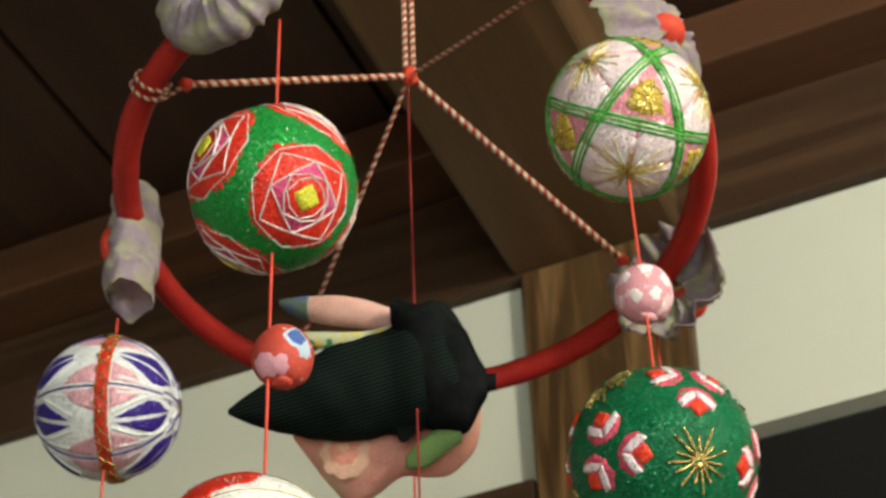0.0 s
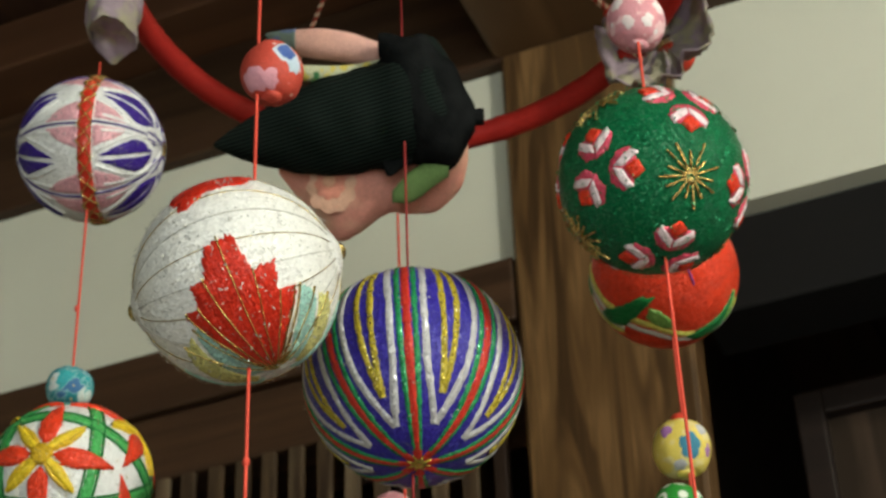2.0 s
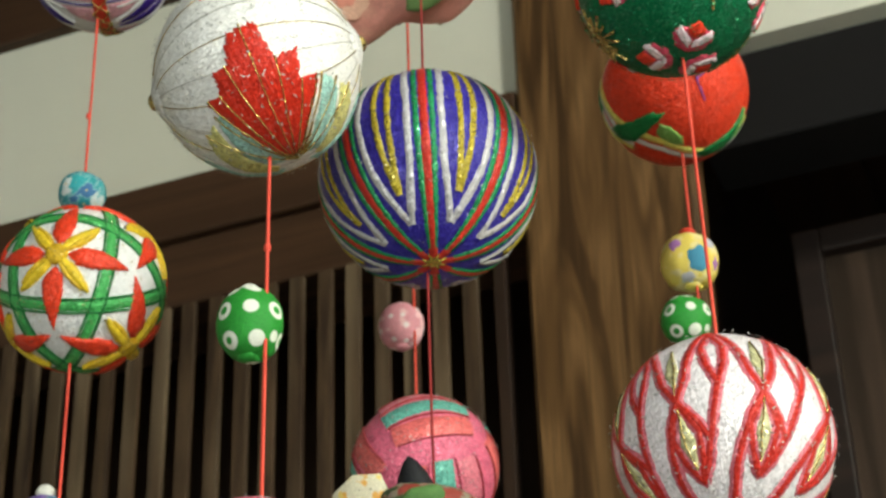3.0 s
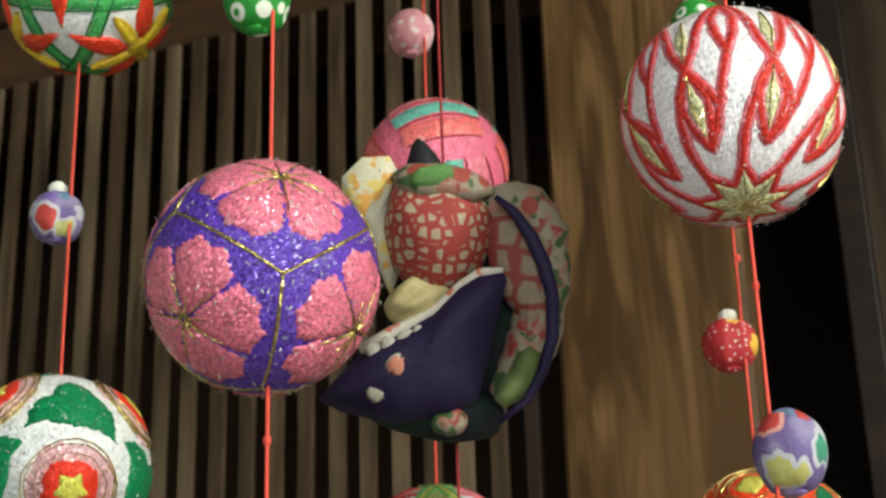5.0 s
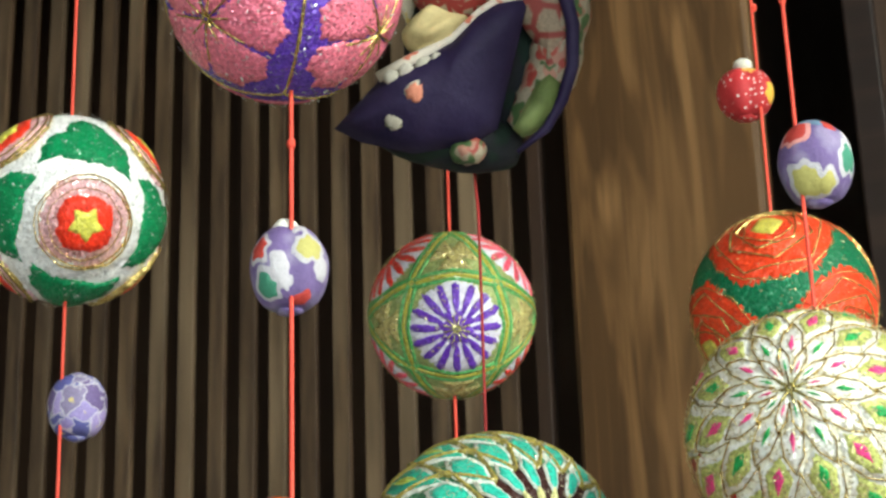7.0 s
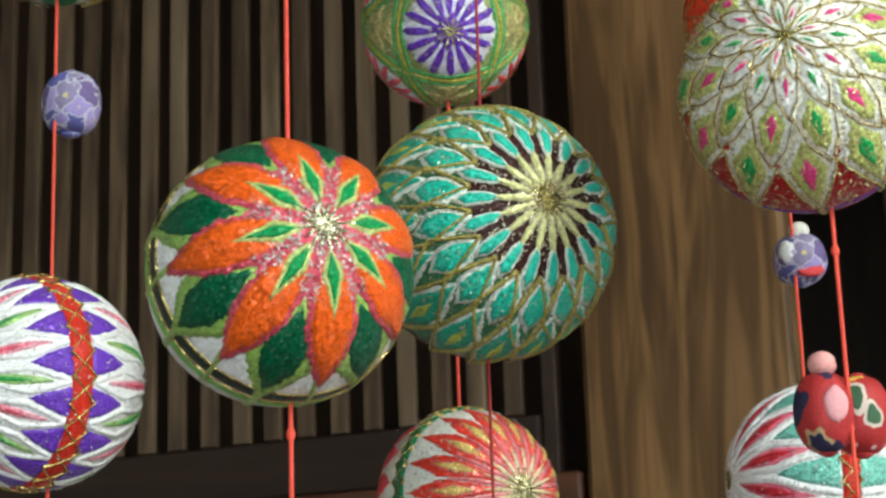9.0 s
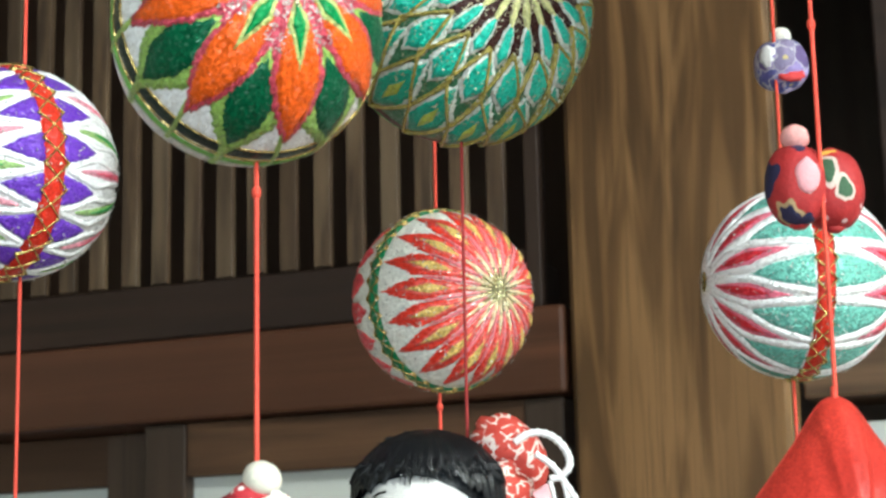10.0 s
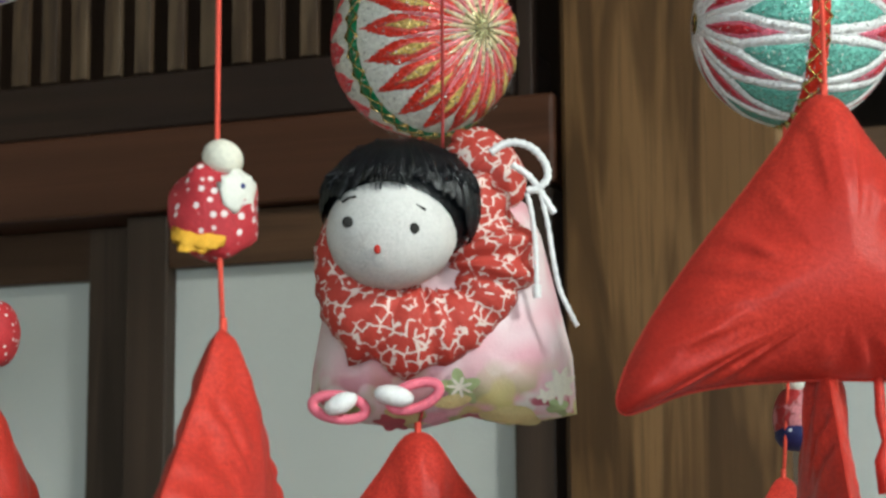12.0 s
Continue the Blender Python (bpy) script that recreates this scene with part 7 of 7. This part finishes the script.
def seated_doll():
    """A stuffed doll in a pink bag-shaped kimono: one mesh with several cloths."""
    k, x0, y0 = 0.0001983, 700, 500
    pieces, mats = [], []

    def add(data, mat, place=(700, 500, 0.0), turn=None):
        m = Matrix.Translation(((place[0] - x0) * k, place[2], (y0 - place[1]) * k))
        if turn:
            m = m @ turn
        if mat not in mats:
            mats.append(mat)
        pieces.append((moved(data, m), mats.index(mat)))

    def at(x, y, d):
        return Vector(((x - x0) * k, d, (y0 - y) * k))

    skin = cloth((0.61, 0.590, 0.56), 0.8, 900, 0.35)
    ink = cloth((0.02, 0.018, 0.015), 0.6)
    pinkc, n, l, p = nodes_of("hem_print")
    v = coords(n, l)
    fine, wash = noise_tex(n, l, v, 900, 3), noise_tex(n, l, v, 34, 2)
    col = mixed(n, l, ramp(n, l, wash, 0.40, 0.62), (0.70, 0.36, 0.40), (0.76, 0.60, 0.60))
    sep = n.new("ShaderNodeSeparateXYZ")
    l.new(v, sep.inputs[0])
    hem = ramp(n, l, sep.outputs[2], -0.026, -0.042)
    for seed, scale, lo, hi, tint in ((1.0, 42, 0.53, 0.60, (0.38, 0.40, 0.16)), (4.0, 52, 0.56, 0.62, (0.56, 0.48, 0.20)), (7.0, 55, 0.57, 0.62, (0.74, 0.66, 0.60)), (11.0, 60, 0.61, 0.66, (0.50, 0.12, 0.16))):
        mp = n.new("ShaderNodeMapping")
        mp.inputs["Location"].default_value = (seed, seed * 0.6, seed * 0.3)
        l.new(v, mp.inputs[0])
        both = n.new("ShaderNodeMath")
        both.operation = "MULTIPLY"
        l.new(ramp(n, l, noise_tex(n, l, mp.outputs[0], scale, 1.5), lo, hi), both.inputs[0])
        l.new(hem, both.inputs[1])
        col = mixed(n, l, both.outputs[0], col, tint)
    l.new(col, p.inputs["Base Color"])
    p.inputs["Roughness"].default_value = 0.6
    bumped(n, l, p, fine, 0.3, 0.0007)
    roundpink = cloth((0.75, 0.16, 0.22), 0.6)
    white = cloth((0.76, 0.74, 0.72), 0.5, 900)

    mt, n, l, p = nodes_of("collar_print")
    v = coords(n, l)
    vor = n.new("ShaderNodeTexVoronoi")
    vor.feature = "DISTANCE_TO_EDGE"
    vor.inputs["Scale"].default_value = 225
    l.new(v, vor.inputs["Vector"])
    broken = noise_tex(n, l, v, 220, 1)
    mul = n.new("ShaderNodeMath")
    mul.operation = "MULTIPLY"
    l.new(ramp(n, l, vor.outputs["Distance"], 0.095, 0.06), mul.inputs[0])
    l.new(ramp(n, l, broken, 0.455, 0.50), mul.inputs[1])
    l.new(mixed(n, l, mul.outputs[0], (0.44, 0.038, 0.022), (0.70, 0.56, 0.50)), p.inputs["Base Color"])
    p.inputs["Roughness"].default_value = 0.7
    bumped(n, l, p, noise_tex(n, l, v, 900), 0.5, 0.0008)

    mh, n, l, p = nodes_of("hair_pile")
    v = coords(n, l, (1, 1, 0.25))
    f = noise_tex(n, l, v, 1100, 4, 0.8)
    l.new(mixed(n, l, ramp(n, l, f, 0.35, 0.75), (0.002, 0.002, 0.003), (0.010, 0.011, 0.013)), p.inputs["Base Color"])
    p.inputs["Roughness"].default_value = 0.26
    p.inputs["Specular IOR Level"].default_value = 0.4
    bumped(n, l, p, f, 0.35, 0.0012)

    bag = [(565, 560), (546, 660), (540, 715), (556, 742), (640, 757), (740, 768), (830, 745), (900, 762), (985, 750), (1024, 742), (1018, 640), (990, 530), (962, 420), (935, 360), (880, 330), (760, 420), (640, 520)]
    add(pillow(scaled(bag, k, x0, y0), 0.030, 10, 0.45, 0.0012, 2.0), pinkc, (700, 500, 0.016))
    outline = scaled(bag, k, x0, y0)
    mid = (sum(p[0] for p in outline) / len(outline), sum(p[1] for p in outline) / len(outline))

    def on_bag(x, y, lift):
        """A point on the front of the bag at a place of the pattern sheet."""
        qx, qz = (x - x0) * k - mid[0], (y0 - y) * k - mid[1]
        far = 1e9
        for (ax, az), (bx, bz) in zip(outline, outline[1:] + outline[:1]):
            ax, az, bx, bz = ax - mid[0], az - mid[1], bx - mid[0], bz - mid[1]
            den = qx * (bz - az) - qz * (bx - ax)
            if abs(den) > 1e-12:
                t1 = (ax * (bz - az) - az * (bx - ax)) / den
                t2 = (ax * qz - az * qx) / den
                if t1 > 0 and -1e-6 <= t2 <= 1 + 1e-6:
                    far = min(far, t1)
        f = min(0.985, 1 / far)
        return Vector((qx + mid[0], -0.030 * (1 - f * f) ** 0.45 - lift, qz + mid[1]))

    def printed(x, y, rx, ry, mat, petals=0, deep=0.3, tilt=0.0, lift=0.0012):
        """A figure printed on the bag."""
        vs, fs, n = [on_bag(x, y, lift)], [], 40
        for ring in (0.5, 1.0):
            for i in range(n):
                a = 2 * math.pi * i / n
                g = ring * (1 - deep * (0.5 + 0.5 * math.cos(petals * a + 1)) if petals else ring)
                u, v = rx * g * math.cos(a), ry * g * math.sin(a)
                vs.append(on_bag(x + u * math.cos(tilt) - v * math.sin(tilt), y + u * math.sin(tilt) + v * math.cos(tilt), lift))
        for i in range(n):
            j = (i + 1) % n
            fs += [(0, 1 + j, 1 + i), (1 + i, 1 + j, 1 + n + j, 1 + n + i)]
        add((vs, fs), mat, (700, 500, 0.016))

    tints = {key: cloth(c, 0.65, 900, 0.3) for key, c in (("leaf", (0.36, 0.42, 0.20)), ("straw", (0.62, 0.52, 0.24)), ("cream", (0.76, 0.70, 0.58)), ("wine", (0.46, 0.08, 0.10)), ("blush", (0.72, 0.34, 0.40)))}
    for x, y, rx, ry, tint, petals, deep, tilt, lift in ((905, 738, 62, 22, "straw", 3, 0.3, 0.1, 0.0010), (720, 735, 46, 24, "straw", 4, 0.3, 0.0, 0.0010), (690, 750, 34, 18, "wine", 5, 0.35, 0.2, 0.0014), (770, 742, 26, 16, "blush", 5, 0.3, 0.0, 0.0014),
                                                         (812, 684, 40, 36, "leaf", 5, 0.45, 0.4, 0.0012), (800, 708, 40, 14, "straw", 2, 0.3, -0.3, 0.0015), (812, 682, 24, 20, "cream", 7, 0.75, 0.2, 0.0018),
                                                         (990, 684, 30, 36, "cream", 7, 0.45, 0.3, 0.0012), (985, 722, 26, 18, "leaf", 4, 0.4, 0.5, 0.0010), (962, 700, 18, 14, "cream", 5, 0.5, 0.0, 0.0015)):
        printed(x, y, rx, ry, tints[tint], petals, deep, tilt, lift)
    # ruffled collar
    verts, faces = [], []
    nu, nv = 96, 14
    for i in range(nu):
        a = 2 * math.pi * i / nu
        rx, rz = 128 * k, 118 * k
        c = Vector((rx * math.cos(a), 0, rz * math.sin(a)))
        o = Vector((math.cos(a), 0, math.sin(a)))
        low = 1.0 + 0.28 * max(0.0, -math.sin(a)) - 0.25 * max(0.0, -math.cos(a + 0.4)) - 0.34 * math.exp(-(((math.degrees(a) - 322) / 30) ** 2)) + 0.10 * math.exp(-(((math.degrees(a) - 20) / 30) ** 2))
        rad = (66 * low * (1 + 0.06 * math.sin(13 * a + 2.2 * math.sin(3 * a)) + 0.025 * math.sin(29 * a) + 0.20 * noise.noise(Vector((math.cos(a) * 4, math.sin(a) * 4, 1))))) * k
        for j in range(nv):
            b = 2 * math.pi * j / nv
            w = 1 + 0.16 * noise.noise(Vector((a * 6, b * 1.2, 2))) + 0.10 * noise.noise(Vector((math.cos(a) * 11, math.sin(a) * 11, b * 2.2))) + 0.07 * math.sin(17 * a + 1.5 * math.sin(5 * a)) * max(0.0, -math.sin(b))
            verts.append(c + o * rad * w * math.cos(b) + Vector((0, rad * w * 0.85 * math.sin(b), 0)))
    for i in range(nu):
        for j in range(nv):
            i2, j2 = (i + 1) % nu, (j + 1) % nv
            faces.append((i * nv + j, i2 * nv + j, i2 * nv + j2, i * nv + j2))
    add((verts, faces), mt, (742, 462, -0.008), Matrix.Rotation(radians(14), 4, "Y") @ Matrix.Rotation(radians(-10), 4, "X"))
    add(ellipsoid(0.012, 0.010, 0.016, 12, 18, 0.15, 2.0), mt, (862, 300, 0.004), Matrix.Rotation(radians(-40), 4, "Y"))
    add(tube([(0, 0, 0), (-0.006, 0, 0.007), (-0.0105, 0, 0.0105)], [0.010, 0.006, 0.0018], 14), mt, (858, 288, 0.004))
    # head, hair, features
    add(ellipsoid(113 * k, 108 * k, 100 * k, 24, 32, 0.02, 1.0), skin, (697, 412, -0.020))
    add(ellipsoid(132 * k, 112 * k, 112 * k, 20, 32), mh, (714, 368, -0.0115))
    verts, faces, sides, rings = [], [], 180, 16
    for j in range(rings + 1):
        for i in range(sides):
            az = 2 * math.pi * i / sides
            front = max(0.0, -math.sin(az))
            tuft = noise.noise(Vector((math.cos(az) * 9, math.sin(az) * 9, 1)))
            end = 1.55 - 0.42 * front + 0.70 * max(0.0, math.cos(az)) ** 2 + 0.22 * max(0.0, -math.cos(az)) ** 2 + 0.16 * tuft + 0.05 * math.sin(61 * az)
            th = 0.02 + (end - 0.02) * j / rings
            r = 1.0 + (0.030 - 0.010 * max(0.0, -math.cos(az)) ** 2) * (j / rings) ** 2 + 0.018 * math.sin(45 * az + 2.5 * math.sin(7 * az)) * (j / rings) + 0.02 * tuft * (j / rings)
            verts.append((138 * k * r * math.sin(th) * math.cos(az), 120 * k * r * math.sin(th) * math.sin(az), 118 * k * r * math.cos(th)))
    for j in range(rings):
        for i in range(sides):
            q = (i + 1) % sides
            faces.append((j * sides + i, (j + 1) * sides + i, (j + 1) * sides + q, j * sides + q))
    add((verts, faces), mh, (712, 366, -0.0125))
    tv, tf = [], []
    for i in range(230):
        az = random.uniform(0, 2 * math.pi)
        front = max(0.0, -math.sin(az))
        th = random.uniform(0.25, 1.50 - 0.30 * front + 0.30 * max(0.0, math.cos(az)) ** 2)
        ln = random.uniform(0.06, 0.20)
        if i < 215:
            az = random.uniform(math.pi * 0.95, math.pi * 2.05)
            ln = random.uniform(0.10, 0.30)
            th = random.uniform(0.96, 1.12) + 0.05 * (1 - max(0.0, -math.sin(az))) + 0.10 * noise.noise(Vector((az * 5, 0, 2)))
        swing = random.uniform(-0.07, 0.07)
        pts = []
        for j, lift in ((0, 1.0), (1, 1.025), (2, 1.03 + random.uniform(-0.02, 0.03))):
            a2, t2 = az + swing * j / 2, th + ln * j / 2
            pts.append(Vector((138 * k * lift * math.sin(t2) * math.cos(a2), 120 * k * lift * math.sin(t2) * math.sin(a2), 118 * k * lift * math.cos(t2))))
        w, f = tube(pts, [0.00050, 0.00045, 0.00010], 4)
        o = len(tv)
        tv += w
        tf += [tuple(q + o for q in face) for face in f]
    add((tv, tf), mh, (712, 366, -0.0125))
    add(ellipsoid(9.5 * k, 4 * k, 9.5 * k, 8, 12), ink, (626, 396, -0.0375))
    add(ellipsoid(10.5 * k, 4 * k, 10 * k, 8, 12), ink, (736, 408, -0.0395))
    add(ellipsoid(6 * k, 3 * k, 8 * k, 8, 12), RED_SATIN, (676, 442, -0.0405))
    add(tube([at(616, 363, 0) - at(700, 500, 0), at(628, 355, 0) - at(700, 500, 0), at(640, 353, 0) - at(700, 500, 0)], 0.0005, 6), ink, (700, 500, -0.0352))
    add(tube([at(722, 364, 0) - at(700, 500, 0), at(740, 368, 0) - at(700, 500, 0), at(757, 377, 0) - at(700, 500, 0)], 0.0005, 6), ink, (700, 500, -0.0365))
    # sleeves ends and feet
    for x, y, rx, rz, tilt in ((606, 710, 46, 20, 8), (735, 692, 44, 20, -20)):
        loop = [(rx * k * math.cos(a), 0, rz * k * math.sin(a)) for a in [2 * math.pi * i / 28 for i in range(28)]]
        add(tube(loop, 9 * k, 10, closed=True), roundpink, (x, y, -0.026), Matrix.Rotation(radians(tilt), 4, "Y"))
    add(ellipsoid(30 * k, 18 * k, 17 * k, 10, 16, 0.1, 3.0), white, (610, 702, -0.030), Matrix.Rotation(radians(-25), 4, "Y"))
    add(ellipsoid(34 * k, 20 * k, 18 * k, 10, 16, 0.1, 5.0), white, (700, 690, -0.030), Matrix.Rotation(radians(12), 4, "Y"))
    # white cord with a bow
    for pts, r in (([(868, 276), (890, 262), (915, 259), (942, 270), (962, 295), (966, 320), (950, 338), (930, 342)], 7), ([(905, 296), (935, 318), (958, 350), (978, 382)], 6),
                   ([(930, 345), (938, 380), (944, 430), (946, 470), (946, 505)], 4.5), ([(946, 505), (947, 527)], 8), ([(955, 350), (966, 400), (975, 460), (985, 510), (1000, 545), (1016, 577)], 4.5)):
        line = []
        for i in range(len(pts) - 1):
            p0, p1, p2, p3 = pts[max(i - 1, 0)], pts[i], pts[i + 1], pts[min(i + 2, len(pts) - 1)]
            for j in range(6):
                u = j / 6
                line.append(tuple(0.5 * (2 * b + (c - a) * u + (2 * a - 5 * b + 4 * c - d) * u * u + (3 * b - a - 3 * c + d) * u ** 3) for a, b, c, d in zip(p0, p1, p2, p3)))
        line.append(pts[-1])
        radii = [r * k * (1 + 0.16 * math.sin(2.4 * i)) for i in range(len(line))]
        add(tube([at(x, y, 0) - at(700, 500, 0) for x, y in line], radii, 10), white, (700, 500, -0.016))

    verts, faces, index = [], [], []
    for (vs, fs), mi in pieces:
        o = len(verts)
        verts += list(vs)
        faces += [tuple(i + o for i in face) for face in fs]
        index += [mi] * len(fs)
    me = mesh_of("seated_doll", verts, faces)
    for mtl in mats:
        me.materials.append(mtl)
    me.polygons.foreach_set("material_index", index)
    ob = new("seated_doll", me)
    ob.matrix_basis = Matrix.Translation((-0.0135, 0.7530, 1.5300)) @ Matrix.Rotation(radians(8), 4, "X")
    tagged(ob, "stuffed doll in pink kimono with ruffled red collar", "doll")


seated_doll()
